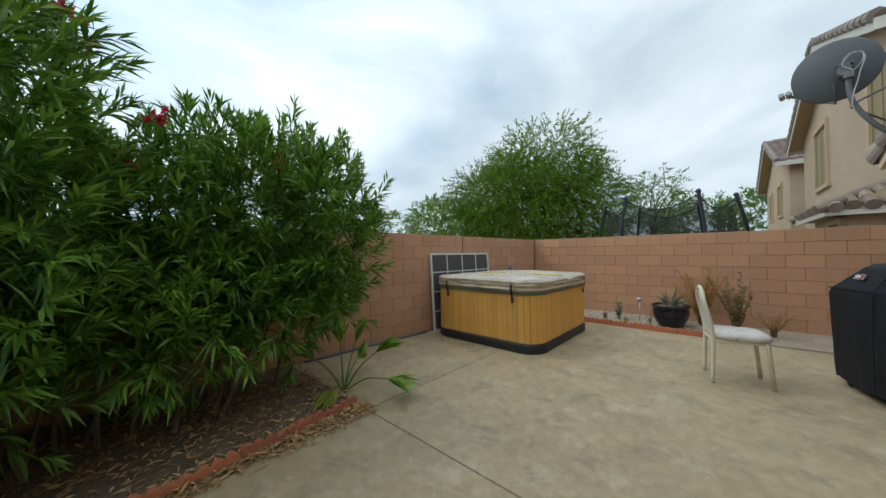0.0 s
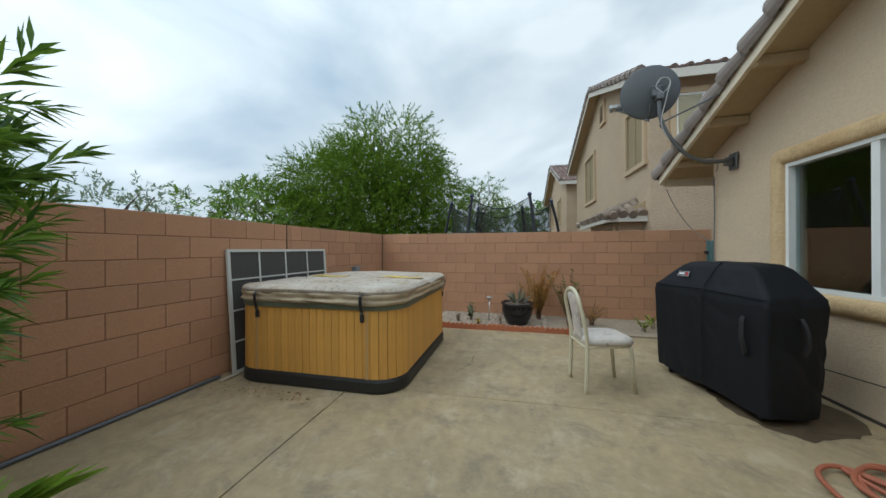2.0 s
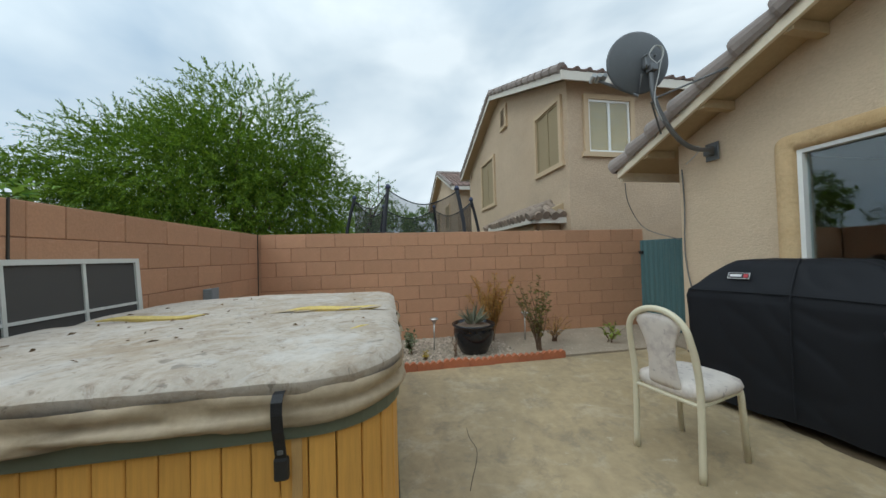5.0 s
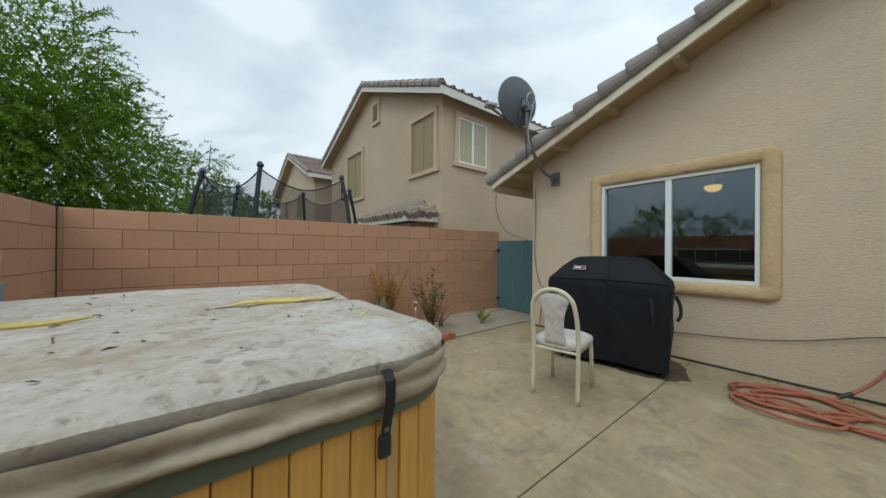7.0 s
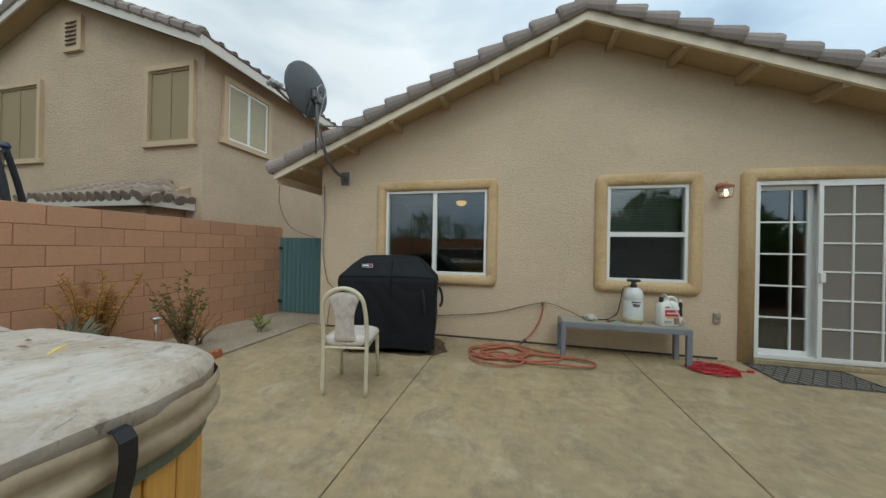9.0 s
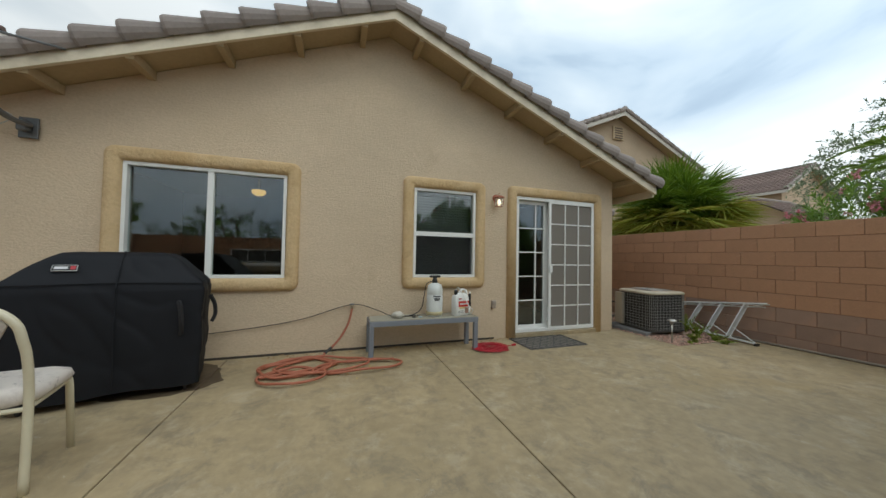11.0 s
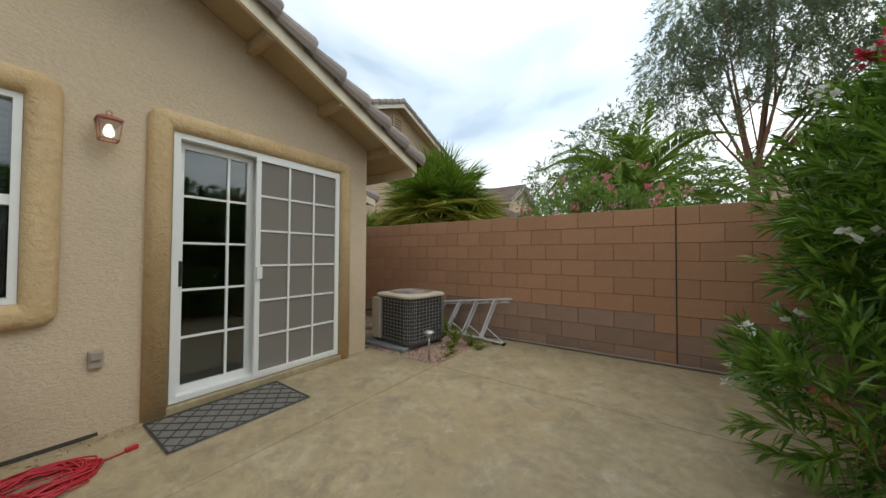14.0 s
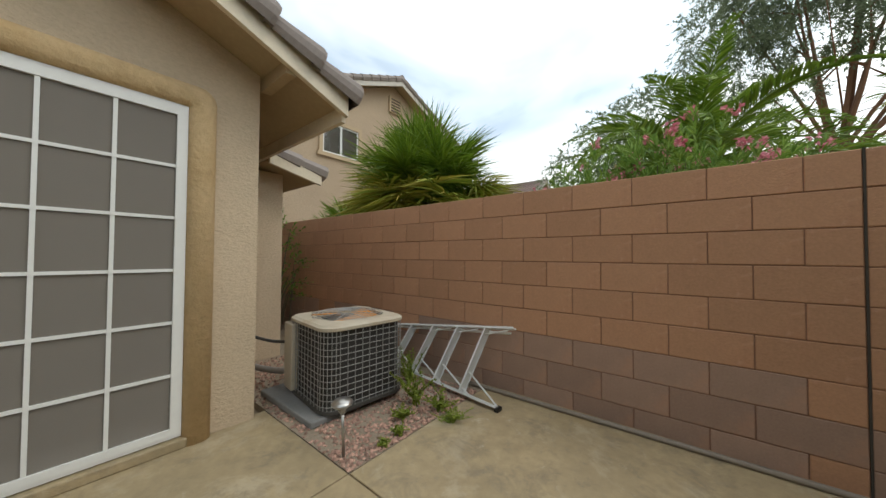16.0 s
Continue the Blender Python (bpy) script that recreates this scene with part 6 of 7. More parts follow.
tagged(leaf_cloud("leaf_litter", np.c_[rp.normal(1.72, 0.12, k), rp.normal(2.55, 0.22, k), np.full(k, 0.006)], np.c_[rp.normal(size=(k, 2)), rp.uniform(0, 0.25, k)], rp.uniform(0.015, 0.04, k), rp.uniform(0.008, 0.016, k), surface("yellow_leaf", (0.45, 0.33, 0.09), 0.8, per_island=0.3)), "yellow fallen leaves among the hose loops", "leaf litter", kind="stuff")

# glazed pot with agave
M_POT = surface("black_glaze", (0.012, 0.013, 0.016), 0.18, spread=0.2, big=6, fine=30, bump=0.03)
pot = thing("plant_pot", "glossy black glazed pot holding a spiky agave", "plant pot", (-0.17, 6.50, 0.02))
part("pot", lathe(bmesh.new(), [(0.15, 0.0), (0.17, 0.01), (0.235, 0.14), (0.26, 0.24), (0.255, 0.32), (0.25, 0.335), (0.275, 0.35), (0.28, 0.37), (0.262, 0.378), (0.245, 0.37), (0.24, 0.34)], 32), M_POT, pot, "glossy black pot", True)
part("soil", lathe(bmesh.new(), [(0.242, 0.335), (0.2, 0.35), (0.001, 0.355)], 24), M_DIRT, pot, "dry potting soil")
k = 34
aa, el = rp.uniform(0, 6.28, k), rp.uniform(0.35, 1.4, k)
leaf_cloud("agave", np.c_[0.03 * np.cos(aa), 0.03 * np.sin(aa), np.full(k, 0.36)], np.c_[np.cos(aa) * np.cos(el), np.sin(aa) * np.cos(el), np.sin(el)], rp.uniform(0.16, 0.3, k), 0.035, leaf_surface("agave_leaf", (0.13, 0.15, 0.10), (0.24, 0.22, 0.15), 0.5, 0.05), pot, "spiky grey-green agave", fold=0.4)

M_TWIG = surface("brown_twig", (0.16, 0.10, 0.06), 0.85, spread=0.2)
M_ORANGE = leaf_surface("dry_orange_leaf", (0.50, 0.23, 0.05), (0.44, 0.30, 0.09), 0.7, 0.3)
M_SAGE = leaf_surface("olive_leaf", (0.10, 0.13, 0.03), (0.22, 0.14, 0.04), 0.6, 0.3)
M_FRESH = leaf_surface("fresh_green_leaf", (0.17, 0.25, 0.025), (0.32, 0.37, 0.06), 0.5, 0.35)


def twig_plant(name, at, height, spread, stems, leaves, leaf_len, leaf_w, leaf_mat, label, seed, stem_mat=None):
    p = thing(name, label, "plant", at)
    rr = random.Random(seed)
    nr = np.random.default_rng(seed)
    bm = bmesh.new()
    tips, ways = [], []
    for s in range(stems):
        a, lean = rr.uniform(0, 6.28), rr.uniform(0.05, 1) * spread
        h = height * rr.uniform(0.55, 1.0)
        pts = [Vector((0.03 * math.cos(a), 0.03 * math.sin(a), 0))]
        for q in range(1, 6):
            u = q / 5
            pts.append(Vector((math.cos(a) * lean * u ** 1.3 + rr.uniform(-0.02, 0.02), math.sin(a) * lean * u ** 1.3 + rr.uniform(-0.02, 0.02), h * u)))
        tube(bm, pts, [0.006 - 0.0008 * q for q in range(6)], 5)
        for q in range(max(1, leaves // stems)):
            u = rr.uniform(0.25, 1.0) * 5
            i = min(4, int(u))
            tips.append(pts[i].lerp(pts[i + 1], u - i))
            ways.append((rr.gauss(0, 1), rr.gauss(0, 1), rr.uniform(-0.2, 1.0)))
    part("stem", bm, stem_mat or M_TWIG, p, "thin woody stems")
    leaf_cloud("foliage", [tuple(t) for t in tips], ways, nr.uniform(0.6, 1.2, len(tips)) * leaf_len, leaf_w, leaf_mat, p, rng=nr)
    return p


twig_plant("bed_shrub", (0.66, 6.34, 0.02), 0.98, 0.42, 20, 640, 0.055, 0.026, M_SAGE, "thin leggy shrub with olive and rusty leaves", 31)
twig_plant("dry_shrub", (0.22, 6.92, 0.02), 1.0, 0.42, 26, 3600, 0.06, 0.013, M_ORANGE, "feathery dry orange shrub beside the pot", 32)
twig_plant("dry_shrub", (1.05, 6.65, 0.02), 0.38, 0.26, 14, 420, 0.04, 0.009, M_ORANGE, "low dry orange shrub by the wall", 33)
twig_plant("bed_weed", (1.75, 6.42, 0.02), 0.26, 0.25, 6, 40, 0.06, 0.04, M_FRESH, "small green leafy weed on bare soil", 34)
twig_plant("bed_weed", (1.95, 6.6, 0.02), 0.3, 0.25, 4, 26, 0.06, 0.04, M_FRESH, "small green leafy weed on bare soil", 35)
twig_plant("bed_succulent", (-0.98, 6.62, 0.02), 0.30, 0.16, 9, 120, 0.07, 0.03, leaf_surface("grey_green_succulent", (0.12, 0.16, 0.08), (0.2, 0.22, 0.12), 0.6, 0.1), "grey-green succulent in the gravel", 36)
twig_plant("bed_succulent", (-0.82, 6.35, 0.02), 0.10, 0.07, 8, 90, 0.04, 0.012, surface("yellow_bloom", (0.5, 0.36, 0.03), 0.7, per_island=0.3), "small succulent with yellow flowers in gravel", 37)
twig_plant("dead_plant", (-1.2, 6.5, 0.02), 0.16, 0.05, 10, 30, 0.03, 0.02, M_DEAD, "small dark dried-up plant in gravel", 38)
twig_plant("dead_plant", (-0.45, 6.35, 0.02), 0.34, 0.12, 4, 16, 0.03, 0.014, M_DEAD, "spindly dead plant by the edging", 39)
for n, (x, y, h, sp_, lv) in enumerate(((1.62, -2.78, 0.26, 0.28, 420), (1.40, -2.82, 0.16, 0.20, 260), (1.55, -2.55, 0.10, 0.12, 120), (1.42, -2.40, 0.06, 0.07, 60), (1.95, -3.05, 0.35, 0.24, 260), (1.25, -2.75, 0.08, 0.16, 120), (1.40, -2.25, 0.05, 0.05, 40))):
    twig_plant("weed", (x, y, 0.0), h, sp_, 14, lv * 2, 0.026, 0.012, M_FRESH, "bright green weed growing in the gravel", 50 + n, M_FRESH)

# ---- neighbouring houses ----
M_NSTUCCO = surface("tan_neighbour_stucco", (0.49, 0.375, 0.26), 0.93, spread=0.2, big=0.6, fine=22, bump=0.9, depth=0.02, stretch=(1, 1, 1.6), stain=(0.47, 0.34, 0.22), stain_amount=0.4, stain_scale=0.4)
M_SUNSCREEN = surface("tan_sun_screen", (0.30, 0.235, 0.135), 0.9, spread=0.08, big=1.5, fine=60)
M_NTRIM = surface("tan_neighbour_trim", (0.52, 0.395, 0.255), 0.93, spread=0.08, fine=20)
M_PALEFASCIA = surface("pale_painted_fascia", (0.60, 0.56, 0.49), 0.75, spread=0.05)
M_YBLIND = surface("yellowed_blind", (0.44, 0.35, 0.17), 0.7, spread=0.3, big=2, fine=9, stretch=(0.3, 1, 3))


def tile_sheet(bm, origin, along, up, length, depth, pitch_len=0.29, rows=0.36):
    """Barrel tiles: waves along the eave, a small step at every course."""
    along, up = along.normalized(), up.normalized()
    out = along.cross(up)
    if out.z < 0:
        out = -out
    nu, nv = max(2, int(length / pitch_len)) * 6, max(1, round(depth / rows))
    for r in range(nv):
        lo, hi = depth * r / nv, depth * (r + 1) / nv
        prev = None
        for k in range(nu + 1):
            h = 0.055 * max(0.0, math.sin(2 * math.pi * k / 6)) ** 0.8 if k % 6 in (1, 2, 0, 3) else 0.0
            p = origin + along * (length * k / nu)
            a, b = bm.verts.new(p + up * lo + out * (h + 0.05)), bm.verts.new(p + up * hi + out * (h + 0.02))
            c = bm.verts.new(p + up * lo + out * h * 0.6)
            if prev:
                bm.faces.new((prev[0], a, b, prev[1]))
                bm.faces.new((prev[2], c, a, prev[0]))
            prev = (a, b, c)
    return bm


FAR_CAP = finish(tube(bmesh.new(), [(0, -0.19, 0), (0, 0.19, 0)], [0.115, 0.09], 8), "cap_tile", M_TILE)


def house(label, x0, x1, y0, y1, eave, rise, over=0.42, ridge="x", fine_tiles=True, wall_mat=M_NSTUCCO):
    """A stucco house with a gable roof whose ridge runs along x or y."""
    h = thing("house", label, "house", (0, 0, 0))
    bm = bmesh.new()
    if ridge == "x":
        ym = (y0 + y1) / 2
        prism(bm, [(y0, -0.1), (y1, -0.1), (y1, eave), (ym, eave + rise), (y0, eave)], x0, x1, "x")
    else:
        xm = (x0 + x1) / 2
        prism(bm, [(x0, -0.1), (x1, -0.1), (x1, eave), (xm, eave + rise), (x0, eave)], y0, y1, "y")
    part("wall", bm, wall_mat, h, "tan stucco walls")
    lo, hi, mid = (y0, y1, (y0 + y1) / 2) if ridge == "x" else (x0, x1, (x0 + x1) / 2)
    g = rise / (mid - lo)
    a0, a1 = (x0 - over, x1 + over) if ridge == "x" else (y0 - over, y1 + over)
    for s, e in ((-1, lo - over), (1, hi + over)):
        ze = eave - g * over
        zt = eave + rise
        bm = bmesh.new()
        prism(bm, [(mid, zt + 0.02), (e, ze + 0.02), (e, ze + 0.10), (mid, zt + 0.10)], a0 + 0.03, a1 - 0.03, ridge)
        rf = part("roof", bm, M_EAVE, h, "tan boarded roof slope")
        bm = bmesh.new()
        prism(bm, [(mid, zt - 0.08), (e, ze - 0.08), (e, ze + 0.13), (mid, zt + 0.13)], a0, a0 + 0.028, ridge)
        part("rake_board", bm, M_PALEFASCIA, rf)
        bm = bmesh.new()
        f0, f1 = sorted((e, e + s * 0.028))
        if ridge == "x":
            box(bm, a0, a1, f0, f1, ze - 0.08, ze + 0.12)
        else:
            box(bm, f0, f1, a0, a1, ze - 0.08, ze + 0.12)
        part("eave_board", bm, M_PALEFASCIA, rf)
        bm = bmesh.new()
        d = math.hypot(mid - e, zt - ze)
        if ridge == "x":
            tile_sheet(bm, Vector((a0 + 0.0, e + s * 0.03, ze + 0.11)), Vector((1, 0, 0)), Vector((0, mid - e, zt - ze)), a1 - a0, d)
        else:
            tile_sheet(bm, Vector((e + s * 0.03, a0, ze + 0.11)), Vector((0, 1, 0)), Vector((mid - e, 0, zt - ze)), a1 - a0, d)
        part("tile_field", bm, M_FARTILE, rf, "red-brown barrel tiles")
        n = int(d / 0.36)
        for k in range(n):
            f = (k + 0.5) / n
            c, z = e + (mid - e) * f, ze + (zt - ze) * f + 0.17
            q = (a0 + 0.03, c, z) if ridge == "x" else (c, a0 + 0.03, z)
            dv = Vector((0, mid - e, zt - ze)).normalized() if ridge == "x" else Vector((mid - e, 0, zt - ze)).normalized()
            o = new("rake_tile", FAR_CAP)
            o.parent, o.matrix_basis = rf, Matrix.Translation(q) @ dv.to_track_quat("Y", "Z").to_matrix().to_4x4()
    n = int((a1 - a0) / 0.36)
    for k in range(n):
        c = a0 + (k + 0.5) * 0.36
        p = Vector((c, mid, eave + rise + 0.19)) if ridge == "x" else Vector((mid, c, eave + rise + 0.19))
        dv = Vector((1, 0, 0)) if ridge == "x" else Vector((0, 1, 0))
        o = new("ridge_tile", FAR_CAP)
        o.parent, o.matrix_basis = h, Matrix.Translation(p) @ dv.to_track_quat("Y", "Z").to_matrix().to_4x4()
    return h


def house_window(h, face, u0, u1, z0, z1, at, filling, split=True, trim=0.11):
    """A window on a wall: face 'x' looks to -x at x = at, face 'y' looks to -y at y = at."""
    def slab_(a, b, c, d, o0, o1):
        return bx(at - o1, at - o0, a, b, c, d) if face == "x" else bx(a, b, at - o1, at - o0, c, d)
    w = part("window", slab_(u0, u1, z0, z1, -0.01, 0.012), filling, h, "window closed by a tan screen")
    for a, b, c, d in ((u0 - trim, u1 + trim, z1, z1 + trim), (u0 - trim - 0.05, u1 + trim + 0.05, z0 - trim, z0), (u0 - trim, u0, z0, z1), (u1, u1 + trim, z0, z1)):
        part("trim", slab_(a, b, c, d, -0.005, 0.07), M_NTRIM, w)
    fr = M_WHITE if filling.name != M_SUNSCREEN.name else M_SUNSCREEN
    t = 0.045
    for a, b, c, d in ((u0, u1, z1 - t, z1), (u0, u1, z0, z0 + t), (u0, u0 + t, z0 + t, z1 - t), (u1 - t, u1, z0 + t, z1 - t)):
        part("frame", slab_(a, b, c, d, 0.012, 0.035), fr, w)
    if split:
        um = (u0 + u1) / 2
        part("mullion", slab_(um - 0.03, um + 0.03, z0 + t, z1 - t, 0.012, 0.03), fr, w)
    return w


n_house = house("two-storey tan stucco house with barrel-tiled gable roof", 2.79, 11.5, 8.83, 17.05, 5.14, 1.66, 0.36)
house_window(n_house, "x", 9.12, 10.2, 3.36, 4.80, 2.79, M_SUNSCREEN)
house_window(n_house, "x", 13.6, 15.0, 3.2, 4.9, 2.79, M_SUNSCREEN)
nw = house_window(n_house, "y", 3.28, 4.35, 3.52, 4.72, 8.83, M_YBLIND)
part("pane", bx(3.33, 4.30, 8.806, 8.811, 3.57, 4.67), glass_surface("neighbour_glass", (0.96, 0.97, 0.97), 0.0), nw, "reflecting glass before yellowed blinds").visible_shadow = False
vent = part("gable_vent", bx(2.72, 2.80, 12.2, 12.78, 5.52, 6.30), M_NTRIM, n_house, "stucco-framed gable vent")
# the vent's inner shade is painted into the dark louvre colour
for k in range(6):
    sl = part("louvre", bx(-0.012, 0.012, -0.16, 0.16, -0.035, 0.035), surface("louvre_shadow", (0.16, 0.12, 0.09), 0.9) if k == 0 else bpy.data.materials["louvre_shadow"], vent)
    sl.matrix_basis = pose(2.715, 12.49, 5.68 + 0.095 * k, 0, 35, 0)
# low bay with its own tiled roof
part("bay_wall", bx(2.25, 2.78, 9.25, 11.9, -0.1, 2.0), M_NSTUCCO, n_house, "stucco bay")
bay = part("bay_roof", prism(bmesh.new(), [(2.0, 1.98), (2.79, 1.98), (2.79, 2.42), (2.0, 2.06)], 9.1, 12.05, "y"), M_EAVE, n_house, "bay roof")
part("eave_board", bx(1.95, 1.99, 8.99, 12.16, 1.94, 2.10), M_PALEFASCIA, bay, "pale front eave board")
part("eave_board", bx(1.991, 2.788, 8.99, 9.03, 1.94, 2.10), M_PALEFASCIA, bay, "pale end eave board")
CAP = finish(tube(bmesh.new(), [(0, -0.19, 0), (0, 0.19, 0)], [0.098, 0.082], 10), "barrel_tile", surface("tan_barrel_tile", (0.25, 0.195, 0.15), 0.9, spread=0.22, big=3, fine=30, bump=0.4, per_object=0.3))
for k in range(16):
    y = 9.0 + 0.208 * k
    run = min(1.0, max(0.15, (y - 8.9) / 0.75), max(0.15, (12.25 - y) / 0.75))
    n = max(1, round(2.6 * run))
    for q in range(n):
        f = run * (q + 0.4) / n
        o = new("barrel_tile", CAP)
        o.parent, o.matrix_basis = bay, Matrix.Translation((1.97 + 0.82 * f, y, 2.13 + 0.40 * f)) @ Vector((0.82, 0, 0.40)).to_track_quat("Y", "Z").to_matrix().to_4x4()
for k in range(4):
    x = 2.06 + 0.208 * k
    run = max(0.2, (x - 1.95) / 0.82)
    for q in range(max(1, round(2.4 * run))):
        f = run * (q + 0.4) / max(1, round(2.4 * run))
        o = new("barrel_tile", CAP)
        o.parent, o.matrix_basis = bay, Matrix.Translation((x, 9.0 + 0.75 * f, 2.13 + 0.40 * f)) @ Vector((0, 0.75, 0.40)).to_track_quat("Y", "Z").to_matrix().to_4x4()
house_window(n_house, "x", 9.5, 10.4, 0.9, 1.82, 2.25, M_SUNSCREEN)
far_house = house("distant tan stucco house with red-brown tiled gable", 2.7, 11, 19.4, 27.9, 5.1, 1.75)
house_window(far_house, "x", 21.5, 22.7, 3.0, 4.4, 2.7, M_SUNSCREEN)
house_window(far_house, "x", 25.0, 26.0, 3.0, 4.4, 2.7, M_SUNSCREEN)
s_house = house("tan two-storey house with a gable behind the fan palm", 8.0, 17, -12.56, -3.96, 5.33, 1.82)
# dark fill paints the unlit room behind the glass
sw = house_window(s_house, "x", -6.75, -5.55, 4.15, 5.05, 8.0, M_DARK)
part("pane", bx(7.976, 7.981, -6.70, -5.60, 4.2, 5.0), bpy.data.materials["neighbour_glass"], sw, "dark reflecting glass").visible_shadow = False
v2 = part("gable_vent", bx(7.93, 8.01, -8.56, -8.0, 6.2, 6.76), M_NTRIM, s_house, "gable vent")
for k in range(5):
    sl = part("louvre", bx(-0.012, 0.012, -0.2, 0.2, -0.03, 0.03), bpy.data.materials["louvre_shadow"], v2)
    sl.matrix_basis = pose(7.925, -8.28, 6.27 + 0.1 * k, 0, 35, 0)
house("far tan stucco house with a brown tiled roof", 10.2, 18.0, -31, -25, 6.1, 1.75, ridge="x")
house("far low tan house with a small extension roof", 7.6, 12.0, -24.5, -20.5, 3.6, 1.3, ridge="y")
rh = house("far tan house under the gum trees", -16, -7.4, -33, -25, 5.1, 1.8, ridge="x")
house_win = part("window", bx(-9.6, -8.0, -24.99, -24.95, 4.0, 4.8), M_DARK, rh, "dark far window")
for a, b, c, d in ((-9.65, -7.95, 4.8, 4.87), (-9.65, -7.95, 3.93, 4.0), (-9.66, -9.6, 4.0, 4.8), (-8.0, -7.94, 4.0, 4.8), (-8.84, -8.76, 4.0, 4.8)):
    part("frame", bx(a, b, -24.95, -24.9, c, d), M_WHITE, house_win)

# ---- trampoline beyond the north wall ----
tramp = thing("trampoline", "round trampoline with dark padded poles and safety net", "trampoline", (-0.58, 9.75, 0))
TRR = 1.36
M_PAD = surface("black_foam_pole", (0.02, 0.021, 0.026), 0.8, spread=0.2)
M_NET = see_through("black_net", (0.02, 0.02, 0.022), 0.42)
angs = [radians(-117.5 + 60 * k) for k in range(6)]
part("frame_ring", tube(bmesh.new(), [(TRR * math.cos(a), TRR * math.sin(a), 0.8) for a in [2 * math.pi * q / 36 for q in range(36)]], 0.03, 8, closed=True), M_STEEL, tramp, "steel frame ring")
part("bed", lathe(bmesh.new(), [(TRR - 0.03, 0.79), (0.001, 0.785)], 36), M_PAD, tramp, "black jumping bed")
for a in angs:
    c, s = math.cos(a), math.sin(a)
    pole = part("pole", tube(bmesh.new(), smooth_path([(TRR * c * 1.03, TRR * s * 1.03, 0.0), (TRR * c * 1.15, TRR * s * 1.15, 1.5), (TRR * c * 1.0, TRR * s * 1.0, 2.6)]), 0.036, 10), M_PAD, tramp, "dark padded pole", True)
    part("pole_cap", lathe(bmesh.new(), [(0.05, 2.58), (0.055, 2.61), (0.03, 2.66)], 12, (TRR * c, TRR * s, 0)), surface("dark_blue_cap", (0.03, 0.04, 0.09), 0.5) if "dark_blue_cap" not in bpy.data.materials else bpy.data.materials["dark_blue_cap"], pole, "dark blue cap", True)
for a0, a1 in zip(angs, angs[1:] + [angs[0] + 2 * math.pi]):
    bm = bmesh.new()
    prev = None
    rim = []
    for k in range(13):
        u = k / 12
        p = Vector((math.cos(a0), math.sin(a0), 0)).lerp(Vector((math.cos(a1), math.sin(a1), 0)), u) * TRR * (1 - 0.05 * math.sin(math.pi * u))
        z = 2.55 - 0.26 * math.sin(math.pi * u) ** 0.9
        rim.append((p.x, p.y, z))
        pair = (bm.verts.new((p.x, p.y, 0.82)), bm.verts.new((p.x, p.y, z)))
        if prev:
            bm.faces.new((prev[0], pair[0], pair[1], prev[1]))
        prev = pair
    net = part("net", bm, M_NET, tramp, "black safety net sagging between poles")
    part("net_hem", tube(bmesh.new(), rim, 0.012, 5), M_PAD, net)

# ---- plants ----
M_OLEANDER = leaf_surface("oleander_leaf", (0.04, 0.115, 0.012), (0.25, 0.41, 0.052), 0.42, 0.3)
M_MESQUITE = leaf_surface("mesquite_leaf", (0.042, 0.11, 0.005), (0.235, 0.355, 0.022), 0.55, 0.42)
M_GUM = leaf_surface("gum_leaf", (0.14, 0.19, 0.11), (0.29, 0.35, 0.21), 0.55, 0.4)
M_PEPPER = leaf_surface("pepper_leaf", (0.12, 0.21, 0.05), (0.23, 0.33, 0.08), 0.55, 0.35)
M_PALMLEAF = leaf_surface("palm_leaf", (0.095, 0.18, 0.016), (0.23, 0.34, 0.035), 0.45, 0.25)
M_PALMDRY = leaf_surface("yellowing_palm_leaf", (0.40, 0.32, 0.05), (0.26, 0.34, 0.04), 0.6, 0.25)
M_BARK = surface("grey_brown_bark", (0.12, 0.085, 0.06), 0.95, spread=0.3, big=3, fine=25, bump=0.8, depth=0.02, stretch=(1, 1, 0.25))
M_GUMBARK = surface("reddish_gum_bark", (0.23, 0.125, 0.075), 0.9, spread=0.3, big=2, fine=20, bump=0.5, depth=0.02, stretch=(1, 1, 0.2))
M_CANE = surface("oleander_cane", (0.16, 0.13, 0.09), 0.9, spread=0.25, fine=30)
M_REDFL = leaf_surface("red_petal", (0.50, 0.015, 0.05), (0.62, 0.05, 0.10), 0.5, 0.3)
M_PINKFL = leaf_surface("pink_petal", (0.68, 0.20, 0.27), (0.78, 0.36, 0.42), 0.5, 0.3)
M_WHITEFL = leaf_surface("white_petal", (0.72, 0.72, 0.68), (0.8, 0.8, 0.76), 0.5, 0.3)


def unit(a):
    return a / (np.linalg.norm(a, axis=-1, keepdims=True) + 1e-9)


def in_blobs(rng, blobs, n, shell=0.55):
    """Places in a union of ellipsoids (x, y, z, rx, ry, rz), thicker towards the skin, with their outward way."""
    b = np.array(blobs, float)
    vol = b[:, 3] * b[:, 4] * b[:, 5]
    pick = rng.choice(len(b), n, p=vol / vol.sum())
    d = unit(rng.normal(size=(n, 3)))
    r = rng.uniform(shell ** 3, 1, n) ** (1 / 3)
    c = b[pick]
    return c[:, :3] + d * r[:, None] * c[:, 3:], unit(d / c[:, 3:])


